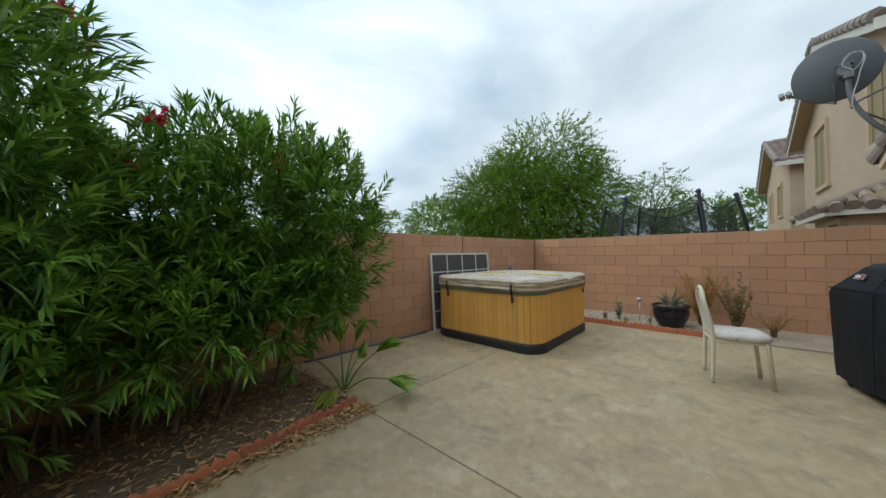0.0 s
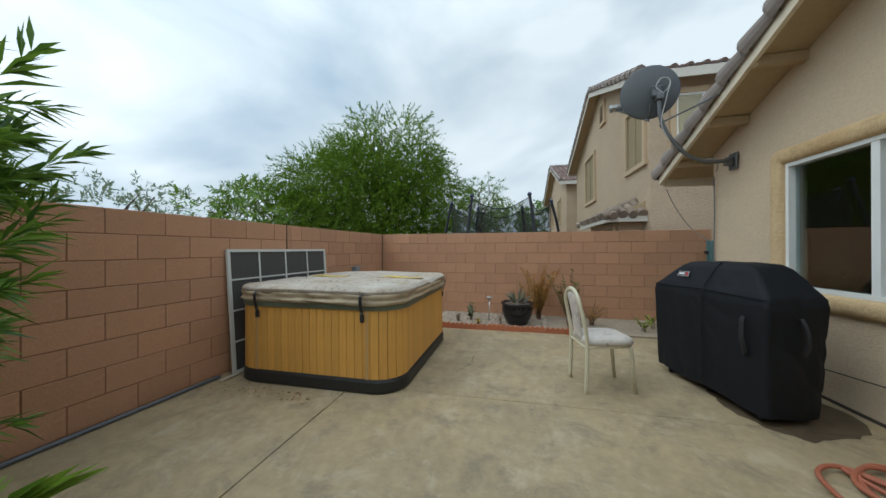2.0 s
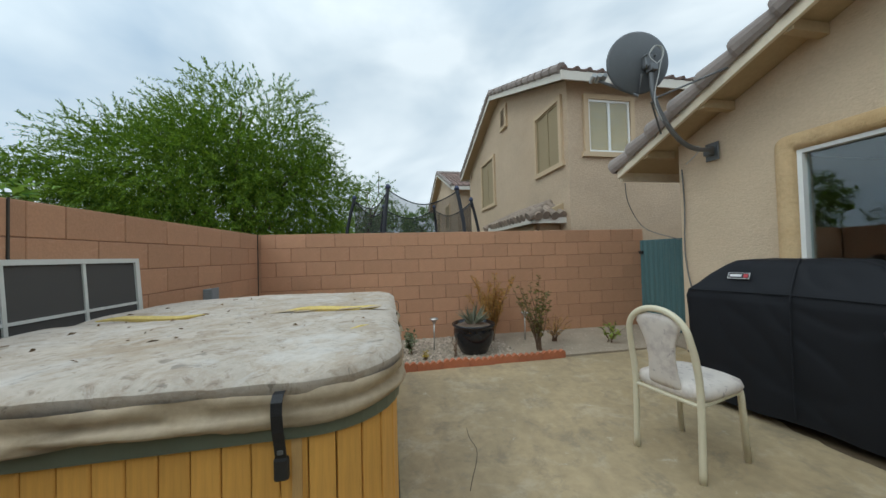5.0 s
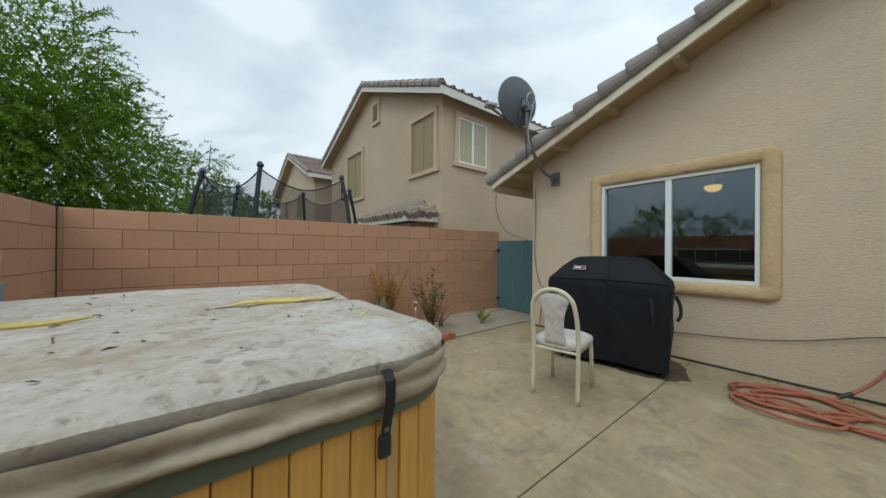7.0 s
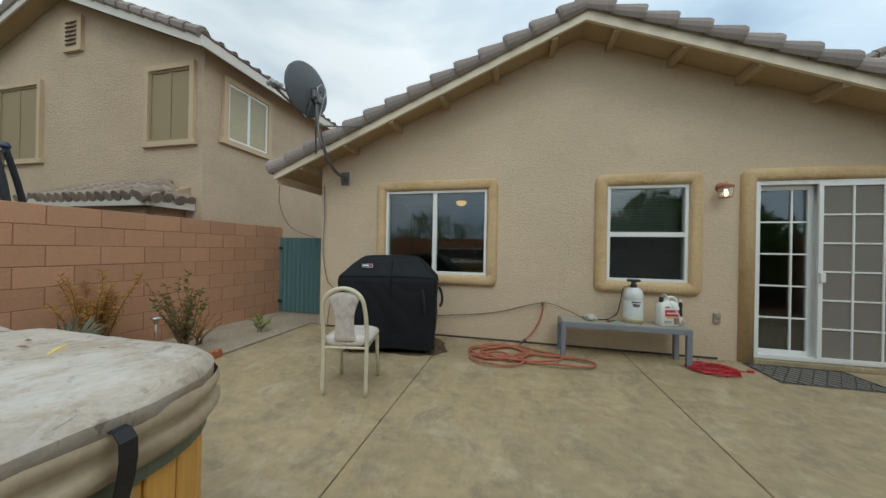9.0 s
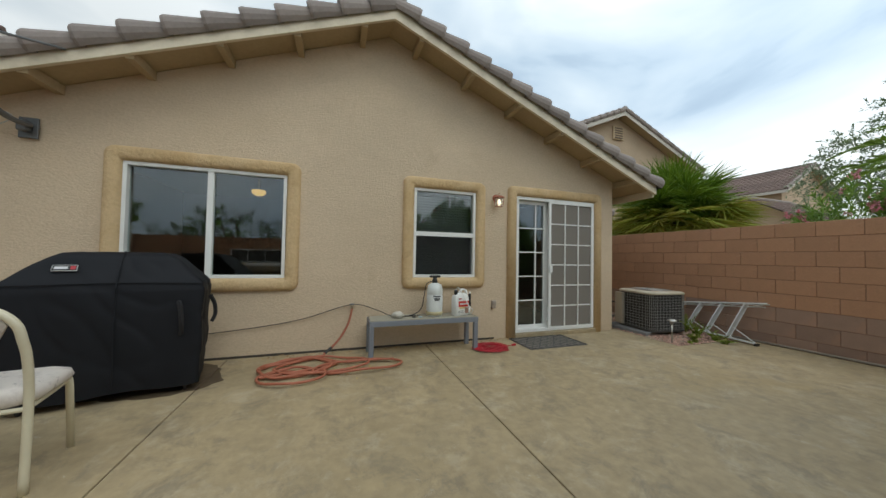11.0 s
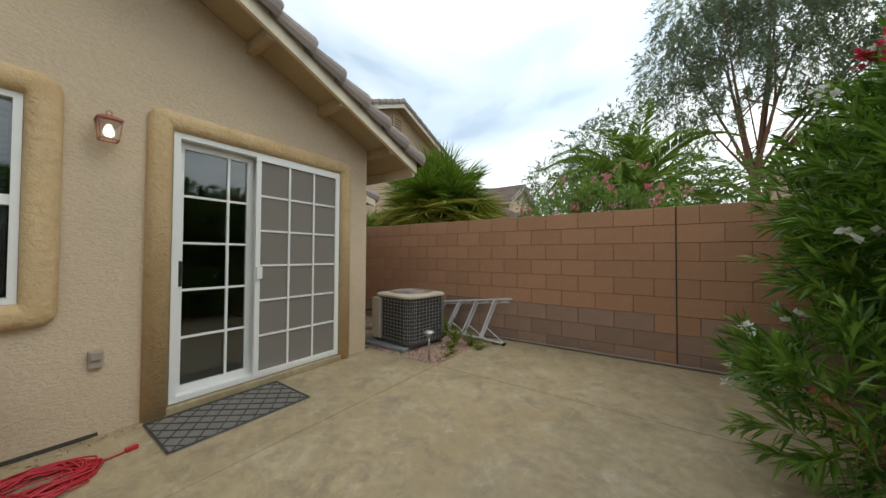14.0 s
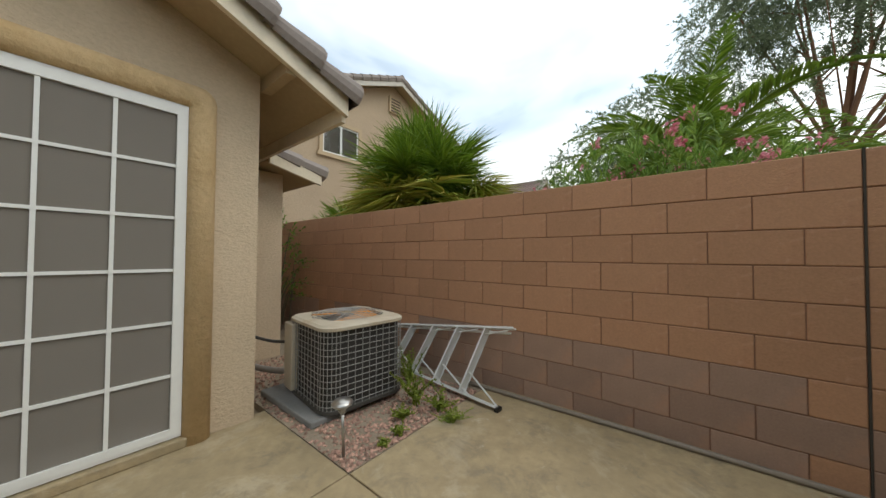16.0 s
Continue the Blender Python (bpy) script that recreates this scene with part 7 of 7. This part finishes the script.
def spray_leaves(rng, origins, ways, per, reach, leaf_len, leaf_w, spread=0.9, droop=0.3):
    """Leaves set along short twigs: places, ways, lengths, widths."""
    n = len(origins)
    ways = unit(ways + rng.normal(size=ways.shape) * 0.45 + np.array((0, 0, -droop)))
    u = rng.uniform(0.1, 1, (n, per, 1))
    at = origins[:, None] + ways[:, None] * u * reach - np.array((0, 0, 1.0)) * droop * reach * 0.5 * u ** 2
    way = unit(ways[:, None] + rng.normal(size=(n, per, 3)) * spread)
    return at.reshape(-1, 3), way.reshape(-1, 3), rng.uniform(0.7, 1.25, n * per) * leaf_len, rng.uniform(0.75, 1.2, n * per) * leaf_w


def limbs(bm, base, forks, targets, r0, rng, twigs=3):
    """A trunk that forks towards the targets; each limb is bent, tapered and splits once more."""
    for t in targets:
        t = Vector(t)
        b = Vector(base)
        f = Vector(forks) + Vector((rng.uniform(-0.1, 0.1), rng.uniform(-0.1, 0.1), rng.uniform(-0.2, 0.3)))
        m1 = f.lerp(t, 0.45) + Vector((rng.uniform(-0.3, 0.3), rng.uniform(-0.3, 0.3), 0.12 * (t - f).length))
        pts = smooth_path([b, b.lerp(f, 0.6) + Vector((rng.uniform(-0.05, 0.05), rng.uniform(-0.05, 0.05), 0)), f, m1, t], 4)
        k = len(pts) - 1
        tube(bm, pts, [max(0.008, r0 * (1 - 0.9 * (i / k) ** 0.8)) for i in range(k + 1)], 7)
        for _ in range(twigs):
            i = rng.randrange(k // 2, k)
            e = pts[i] + Vector((rng.gauss(0, 1), rng.gauss(0, 1), rng.gauss(0.3, 0.7))) * 0.22 * (t - f).length
            tube(bm, [pts[i], pts[i].lerp(e, 0.5) + Vector((0, 0, 0.08)), e], [max(0.006, r0 * 0.22), max(0.005, r0 * 0.14), 0.004], 5)
    return bm


def tree(label, base, fork, blobs, sprays, per, reach, leaf_len, leaf_w, leaf_mat, bark, r0, seed, droop=0.3, shell=0.5, holes=0.0, spread=0.9, stems=9):
    t = thing("tree", label, "tree", base)
    rng, rr = np.random.default_rng(seed), random.Random(seed)
    rel = [(b[0] - base[0], b[1] - base[1], b[2] - base[2], *b[3:]) for b in blobs]
    f = (fork[0] - base[0], fork[1] - base[1], fork[2] - base[2])
    goals, _ = in_blobs(rng, rel, stems, 0.3)
    part("trunk", limbs(bmesh.new(), (0, 0, 0), f, goals.tolist(), r0, rr), bark, t, "forked tapering trunk and limbs", True)
    o, w = in_blobs(rng, rel, sprays, shell)
    if holes:
        keep = np.array([noise.noise(Vector(p) * 0.9) for p in o]) > -0.35 + holes - 0.2
        o, w = o[keep], w[keep]
    leaf_cloud("crown", *spray_leaves(rng, o, w, per, reach, leaf_len, leaf_w, spread, droop), leaf_mat, t, rng=rng)
    return t


# mesquite beyond the north-west corner
tree("broad feathery green mesquite tree behind the wall", (-7.3, 16.2, 0), (-7.3, 16.2, 1.6),
     [(-7.2, 16.2, 3.9, 4.3, 4.0, 2.5), (-6.3, 15.4, 5.9, 2.6, 2.5, 1.9), (-9.6, 15.5, 4.6, 2.7, 2.5, 1.7), (-4.6, 15.8, 3.3, 2.1, 2.2, 2.0), (-8.4, 16.6, 5.9, 2.0, 2.2, 1.5), (-7.0, 15.0, 2.2, 3.6, 2.4, 1.6), (-10.2, 15.0, 2.6, 2.4, 2.2, 1.5), (-5.2, 15.4, 5.0, 1.6, 1.6, 1.5)],
     8600, 34, 0.95, 0.115, 0.033, M_MESQUITE, M_BARK, 0.22, 61, 0.28, 0.45, 0.08, 0.55, 14)
tree("small green tree rising behind the west wall", (-12.8, 14.6, 0), (-12.8, 14.6, 1.4), [(-12.9, 14.6, 3.3, 2.2, 2.0, 1.5), (-11.4, 15.0, 2.7, 1.6, 1.5, 1.2)], 800, 16, 0.55, 0.19, 0.06, M_MESQUITE, M_BARK, 0.12, 62, 0.2, 0.5, 0.1)
tree("wispy pepper tree with hanging sprays beyond the fence", (-2.3, 20.5, 0), (-2.3, 20.5, 2.2), [(-2.2, 20.5, 4.5, 1.3, 1.3, 1.3), (-1.6, 20.3, 3.6, 1.0, 1.0, 1.0)], 330, 14, 0.8, 0.2, 0.05, M_PEPPER, M_BARK, 0.12, 63, 0.75, 0.3, 0.2)
tree("distant rounded green trees beyond the yards", (1.0, 31, 0), (1.0, 31, 1.5), [(-0.5, 31, 3.0, 3.0, 2.5, 2.2), (3.0, 31, 3.3, 2.6, 2.4, 2.3), (-4.5, 31, 2.6, 3.0, 2.4, 1.9)], 1100, 14, 0.8, 0.30, 0.11, M_PEPPER, M_BARK, 0.2, 64, 0.2, 0.5, 0.1)
tree("young ailanthus sapling with feathered leaves behind the wall", (-6.3, 6.6, 0), (-6.3, 6.6, 1.5), [(-6.3, 6.6, 2.25, 0.75, 0.7, 0.4)], 44, 13, 0.5, 0.14, 0.05, M_OLEANDER, M_BARK, 0.03, 65, 0.25, 0.2, 0.0, 0.8, 5)

tree("low spreading grey-green tree beyond the west wall", (-11.2, 7.4, 0), (-11.2, 7.4, 1.0), [(-11.0, 7.6, 1.9, 1.9, 2.2, 1.3), (-11.8, 5.2, 1.7, 1.6, 1.8, 1.1), (-11.2, 9.6, 1.6, 1.5, 1.6, 1.0)], 620, 16, 0.5, 0.15, 0.04, M_GUM, M_BARK, 0.12, 69, 0.3, 0.4, 0.1)

# gum trees to the south
tree("tall gum tree with reddish limbs and drooping grey-green leaves", (-3.8, -16.5, 0), (-3.9, -16.5, 4.2),
     [(-1.2, -16, 9.6, 1.3, 1.2, 1.0), (-2.6, -16.4, 10.6, 1.5, 1.3, 1.0), (-1.7, -16.0, 7.9, 1.1, 1.0, 0.8), (-3.3, -15.8, 8.6, 1.2, 1.1, 0.8), (-4.7, -16.2, 10.4, 1.5, 1.3, 1.0),
      (-5.0, -15.6, 8.4, 1.2, 1.1, 0.8), (-6.4, -16.0, 9.6, 1.4, 1.2, 1.0), (-2.3, -15.8, 6.6, 0.9, 0.9, 0.6), (-6.9, -15.6, 7.6, 1.2, 1.1, 0.9), (-8.3, -15.6, 8.6, 1.4, 1.2, 1.0),
      (-8.7, -15.4, 6.4, 1.2, 1.1, 0.9), (-4.0, -16.4, 12.2, 1.6, 1.4, 1.1), (-6.7, -16.2, 11.8, 1.5, 1.3, 1.1), (-1.9, -16.2, 12.0, 1.3, 1.2, 1.0), (-9.7, -15.6, 10.5, 1.6, 1.3, 1.2)],
     4700, 18, 0.7, 0.17, 0.040, M_GUM, M_GUMBARK, 0.15, 66, 0.7, 0.15, 0.05, 0.7, 15)
tree("grey-green gum tree beyond the south wall", (2.6, -17, 0), (2.6, -17, 2.5), [(2.4, -17, 6.3, 1.7, 1.7, 1.7), (4.4, -17.4, 5.2, 1.5, 1.5, 1.3), (0.9, -17, 7.0, 1.8, 1.6, 1.6), (5.6, -18, 4.4, 1.2, 1.2, 1.2), (1.2, -16.5, 4.4, 2.4, 1.6, 1.6)], 1700, 16, 0.7, 0.18, 0.05, M_GUM, M_BARK, 0.14, 67, 0.5, 0.35, 0.2)
tree("dark green tree filling behind the oleander", (-1.2, -12.5, 0), (-1.2, -12.5, 2), [(-0.8, -12.5, 3.4, 1.7, 1.5, 1.4), (-3.2, -12.5, 2.8, 1.8, 1.4, 1.3)], 520, 14, 0.6, 0.22, 0.06, M_PEPPER, M_BARK, 0.14, 68, 0.35, 0.4, 0.1)


# oleander hedge and shrubs
def oleander(label, base, blobs, shoots, per, seed, flowers=(), canes=40, low=0.0, name="oleander", leaf=(0.185, 0.0195), cut=None, leaf_mat=None):
    """A shrub of many leafy shoots: long narrow leaves in whorls round each shoot tip."""
    t = thing(name, label, "shrub", base)
    rng, rr = np.random.default_rng(seed), random.Random(seed)
    o, w = in_blobs(rng, blobs, shoots, 0.55)
    if cut:
        keep = np.array([cut(*p) for p in o])
        o, w = o[keep], w[keep]
    w = unit(w * 0.75 + np.array((0, 0, 0.55)) + rng.normal(size=w.shape) * 0.28)
    reach = rng.uniform(0.16, 0.34, (len(o), 1, 1))
    u = rng.uniform(0, 1, (len(o), per, 1)) ** 0.8
    at = o[:, None] + w[:, None] * u * reach
    side = rng.normal(size=(len(o), per, 3))
    way = unit(w[:, None] * (0.45 + 0.85 * u) + unit(side) * 0.72)
    ln = rng.uniform(0.65, 1.2, (len(o), per)) * leaf[0] * (1.1 - 0.45 * u[..., 0])
    rel = np.array(base)
    leaf_cloud("foliage", (at - rel).reshape(-1, 3), way.reshape(-1, 3), ln.ravel(), rng.uniform(0.8, 1.2, ln.size) * leaf[1], leaf_mat or M_OLEANDER, t, droop=0.12, rng=rng)
    pick = rng.choice(len(o), min(canes, len(o)), replace=False)
    for i in pick:
        tip = Vector(o[i] - rel)
        foot = Vector((tip.x * 0.35 + rr.uniform(-0.25, 0.25), tip.y * 0.75 + rr.uniform(-0.2, 0.2), low))
        mid = foot.lerp(tip, 0.55) + Vector((0, 0, 0.12))
        part("cane", tube(bmesh.new(), smooth_path([foot, mid, tip], 3), [0.016, 0.014, 0.012, 0.010, 0.008, 0.006, 0.004], 5), M_CANE, t)
    for mat, count, seed2, where in flowers:
        r2 = np.random.default_rng(seed2)
        top = np.array([i for i in range(len(o)) if where(*o[i])])
        if not len(top):
            continue
        sel = r2.choice(top, min(count, len(top)), replace=False)
        spots = o[sel]
        heads = spots[:, None] + (w[sel] * 0.30)[:, None] + r2.normal(size=(len(spots), 3 if mat is M_WHITEFL else 10, 3)) * 0.032
        petals = np.repeat(heads.reshape(-1, 3), 5, axis=0)
        leaf_cloud("blossom", petals - rel, unit(r2.normal(size=petals.shape) + np.array((0, 0, 0.3))), 0.041 if mat is M_PINKFL else 0.038, 0.032, mat, t, fold=0.1, rng=r2)
    return t


HEDGE = [(-2.75, -3.0, 1.35, 1.0, 0.9, 1.05), (-2.4, -2.1, 1.35, 0.95, 0.9, 1.2), (-2.6, -1.2, 1.5, 0.85, 0.8, 1.15), (-2.55, -0.5, 1.6, 0.85, 0.55, 1.0), (-2.85, 0.1, 1.3, 0.75, 0.6, 0.8), (-2.8, 0.6, 1.5, 0.72, 0.6, 0.9),
         (-2.75, 1.05, 1.55, 0.7, 0.55, 0.98), (-2.5, 1.4, 1.52, 0.62, 0.42, 0.88), (-2.2, 1.42, 1.45, 0.42, 0.36, 0.66), (-1.80, -1.62, 0.5, 0.70, 0.58, 0.42), (-2.0, -0.6, 2.2, 0.45, 0.45, 0.5), (-1.9, -1.75, 1.35, 0.5, 0.6, 0.75),
         (-2.35, 0.3, 0.85, 0.42, 0.7, 0.45), (-2.4, 1.1, 0.85, 0.38, 0.6, 0.42), (-2.2, -0.5, 1.0, 0.5, 0.5, 0.6)]
oleander("dense dark green oleander hedge with a few red blossoms", (-2.75, -0.5, 0.012), HEDGE, 4500, 26, 71,
         ((M_REDFL, 20, 5, lambda x, y, z: (x > -2.35 and z > 1.45 and y > -1) or z > 1.95), (M_WHITEFL, 14, 6, lambda x, y, z: (x > -1.75 and y < -0.7) or (x > -2.1 and z > 1.9 and y < -1.2))), canes=70,
         cut=lambda x, y, z: x > -3.22 and y < 1.84 and z > 0.15)
# brighter yellow-green copy of the oleander leaf, with daylight put into its colour
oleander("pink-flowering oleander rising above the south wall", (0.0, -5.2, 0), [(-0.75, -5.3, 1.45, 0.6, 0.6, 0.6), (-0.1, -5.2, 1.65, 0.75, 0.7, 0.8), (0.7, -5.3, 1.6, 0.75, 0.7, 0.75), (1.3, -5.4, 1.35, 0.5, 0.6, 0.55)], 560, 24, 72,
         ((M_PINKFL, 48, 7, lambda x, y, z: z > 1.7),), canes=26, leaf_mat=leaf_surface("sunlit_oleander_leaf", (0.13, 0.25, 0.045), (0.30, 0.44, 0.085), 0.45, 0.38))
vine = oleander("tangled brown and green vine on the far wall", (5.4, -3.2, 0), [(5.3, -3.15, 1.0, 0.9, 0.18, 0.75)], 150, 14, 73, canes=30, name="vine", leaf=(0.06, 0.025))


# palms
def fan_leaves(rng, tips, ways, blades, radius, width, half=1.75):
    """Fan leaves: blades spread in a half disc from each tip."""
    at, way, ln = [], [], []
    for p, d in zip(tips, ways):
        d = unit(np.array(d))
        s = unit(np.cross(d, rng.normal(size=3) * 0.35 + (0, 0, 1.0)))
        for a in np.linspace(-half, half, blades):
            v = d * math.cos(a) + s * math.sin(a) + rng.normal(size=3) * 0.05
            at.append(p)
            way.append(v)
            ln.append(radius * (0.72 + 0.28 * math.cos(a * 0.7)) * rng.uniform(0.85, 1.1))
    return np.array(at), np.array(way), np.array(ln), width


def fan_palm(label, base, height, stalk, leaves, radius, seed, dry=0.3, low=-0.5, blades=24, trunk_r=0.16, width=0.035):
    t = thing("fan_palm", label, "palm", base)
    rng = np.random.default_rng(seed)
    part("trunk", tube(bmesh.new(), [(0, 0, 0), (0.02, 0.01, height * 0.5), (0, 0, height)], [trunk_r * 1.2, trunk_r, trunk_r * 0.9], 12), M_BARK, t, "shaggy brown trunk")
    bm = bmesh.new()
    groups = ([], []), ([], [])
    for k in range(leaves):
        a, el = rng.uniform(0, 6.28), rng.uniform(low, 1.45)
        d = np.array((math.cos(a) * math.cos(el), math.sin(a) * math.cos(el), math.sin(el)))
        s = stalk * rng.uniform(0.55, 1.1)
        tip = np.array((0, 0, height)) + d * s - np.array((0, 0, 0.12 * s * math.cos(el)))
        tube(bm, [Vector((0, 0, height - 0.05)), Vector(np.array((0, 0, height)) + d * s * 0.5 + (0, 0, 0.03)), Vector(tip)], [0.012, 0.010, 0.008], 4)
        g = groups[1 if el < low + dry * (1.45 - low) else 0]
        g[0].append(tip)
        g[1].append(d - np.array((0, 0, 0.25)))
    part("leaf_base", bm, M_PALMLEAF, t, "green leaf stalks")
    for g, mat, lab in zip(groups, (M_PALMLEAF, M_PALMDRY), ("green fan leaves", "yellowing lower fan leaves")):
        if g[0]:
            leaf_cloud("frond_crown", *fan_leaves(rng, g[0], g[1], blades, radius, width), mat, t, lab, fold=0.3, droop=0.12, rng=rng)
    return t


fan_palm("bushy green fan palm with yellowing lower leaves", (3.5, -5.0, 0), 2.12, 0.95, 260, 0.8, 81, 0.52, -0.6, 32, 0.2, 0.027)
fan_palm("low fan palm shrub spilling behind the wall", (5.3, -4.7, 0), 1.5, 0.6, 44, 0.6, 82, 0.4, -0.3, 22, 0.12, 0.03)
fan_palm("tall fan palm on a slim brown trunk", (-5.55, -16.2, 0), 6.3, 0.9, 40, 0.8, 83, 0.4, -0.9, 20, 0.17, 0.04)


def palm_seedling(label, base, leaves, seed):
    """A few pleated wedge leaves on long stalks: (azimuth, rise, stalk, length, dry)."""
    t = thing("palm_seedling", label, "palm", base)
    rng = np.random.default_rng(seed)
    for az, rise, stalk, length, dry in leaves:
        a, e = radians(az), radians(rise)
        d = np.array((math.cos(a) * math.cos(e), math.sin(a) * math.cos(e), math.sin(e)))
        bow = np.array((0, 0, 0.10 * stalk * math.cos(e)))
        tip = d * stalk + np.array((0, 0, 0.10))
        stem = part("stalk", tube(bmesh.new(), smooth_path([(0, 0, 0), Vector(d * stalk * 0.5 + bow + (0, 0, 0.07)), Vector(tip)], 4), [0.009 - 0.0006 * k for k in range(9)], 6), M_PALMLEAF, t, "green leaf stalk", True)
        blade = d * 0.9 - np.array((0, 0, 0.18))
        leaf_cloud("blade", *fan_leaves(rng, [tip], [blade], 20, length, 0.05, 0.5), M_PALMDRY if dry else M_FRESHPALM, stem, "yellowing pleated blade" if dry else "pleated green blade", fold=0.22, droop=0.10, rng=rng)
    return t


M_FRESHPALM = leaf_surface("fresh_palm_leaf", (0.16, 0.30, 0.03), (0.30, 0.45, 0.06), 0.45, 0.35)
palm_seedling("young fan palm seedling at the edge of the bed", (-2.19, 1.50, 0.0),
              ((44, 42, 0.40, 0.30, 0), (30, 8, 0.44, 0.30, 0), (80, 72, 0.36, 0.30, 0), (160, 60, 0.36, 0.28, 0), (215, 35, 0.34, 0.28, 0), (-60, 2, 0.16, 0.24, 1), (120, 25, 0.30, 0.26, 0)), 84)


def date_palm(label, base, height, fronds, length, seed):
    t = thing("date_palm", label, "palm", base)
    rng = np.random.default_rng(seed)
    part("trunk", tube(bmesh.new(), [(0, 0, 0), (0, 0, height)], [0.3, 0.24], 12), M_BARK, t, "rough brown trunk")
    at, way, ln = [], [], []
    bm = bmesh.new()
    for k in range(fronds):
        a, el = rng.uniform(0, 6.28), rng.uniform(0.25, 1.45)
        h = np.array((math.cos(a), math.sin(a), 0.0))
        L = length * rng.uniform(0.8, 1.1)
        pts = []
        p, e = np.array((0, 0, height)), el
        for q in range(11):
            pts.append(p.copy())
            p = p + (h * math.cos(e) + np.array((0, 0, math.sin(e)))) * L / 10
            e -= 0.10 + 0.018 * q
        tube(bm, [Vector(v) for v in pts], [0.022 - 0.0018 * q for q in range(11)], 4)
        side = np.cross(h, (0, 0, 1.0))
        for q in range(4, 60):
            u = q / 60 * 10
            i = min(9, int(u))
            c = pts[i] + (pts[i + 1] - pts[i]) * (u - i)
            d = unit(pts[i + 1] - pts[i])
            for s in (-1, 1):
                at.append(c)
                way.append(d * 0.75 + side * s * 0.8 + np.array((0, 0, 0.28)) + rng.normal(size=3) * 0.06)
                ln.append(0.42 * math.sin(math.pi * min(0.97, 0.12 + q / 62)) * rng.uniform(0.85, 1.1) + 0.06)
    part("frond_ribbing", bm, M_PALMLEAF, t, "arching frond ribs")
    leaf_cloud("foliage", np.array(at), np.array(way), np.array(ln), 0.042, M_PALMLEAF, t, "narrow green leaflets", fold=0.3, droop=0.1, rng=rng)
    return t


date_palm("date palm with arching feather fronds behind the wall", (-0.2, -7.6, 0), 2.5, 40, 2.6, 91)
date_palm("low date palm with arching fronds behind the wall", (-3.0, -7.6, 0), 1.2, 18, 2.0, 92)

# ---- the block walls, built last ----
block_wall("wall_west", W1, W0, "salmon split-face concrete block garden wall", shift=0.13, breaks=(2.79,))
block_wall("wall_north", N1, W1, "salmon concrete block garden wall with a pale joint near the gate", shift=0.0)
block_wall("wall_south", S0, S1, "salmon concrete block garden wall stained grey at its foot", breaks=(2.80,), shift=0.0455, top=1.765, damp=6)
part("control_joint", bx(W1[0] - 0.004, W1[0] + 0.008, W1[1] - 0.02, W1[1] - 0.004, -0.02, WALL_TOP - 0.004), M_JOINT, bpy.data.objects["wall_north"], "dark joint in the wall corner").matrix_parent_inverse = bpy.data.objects["wall_north"].matrix_basis.inverted()
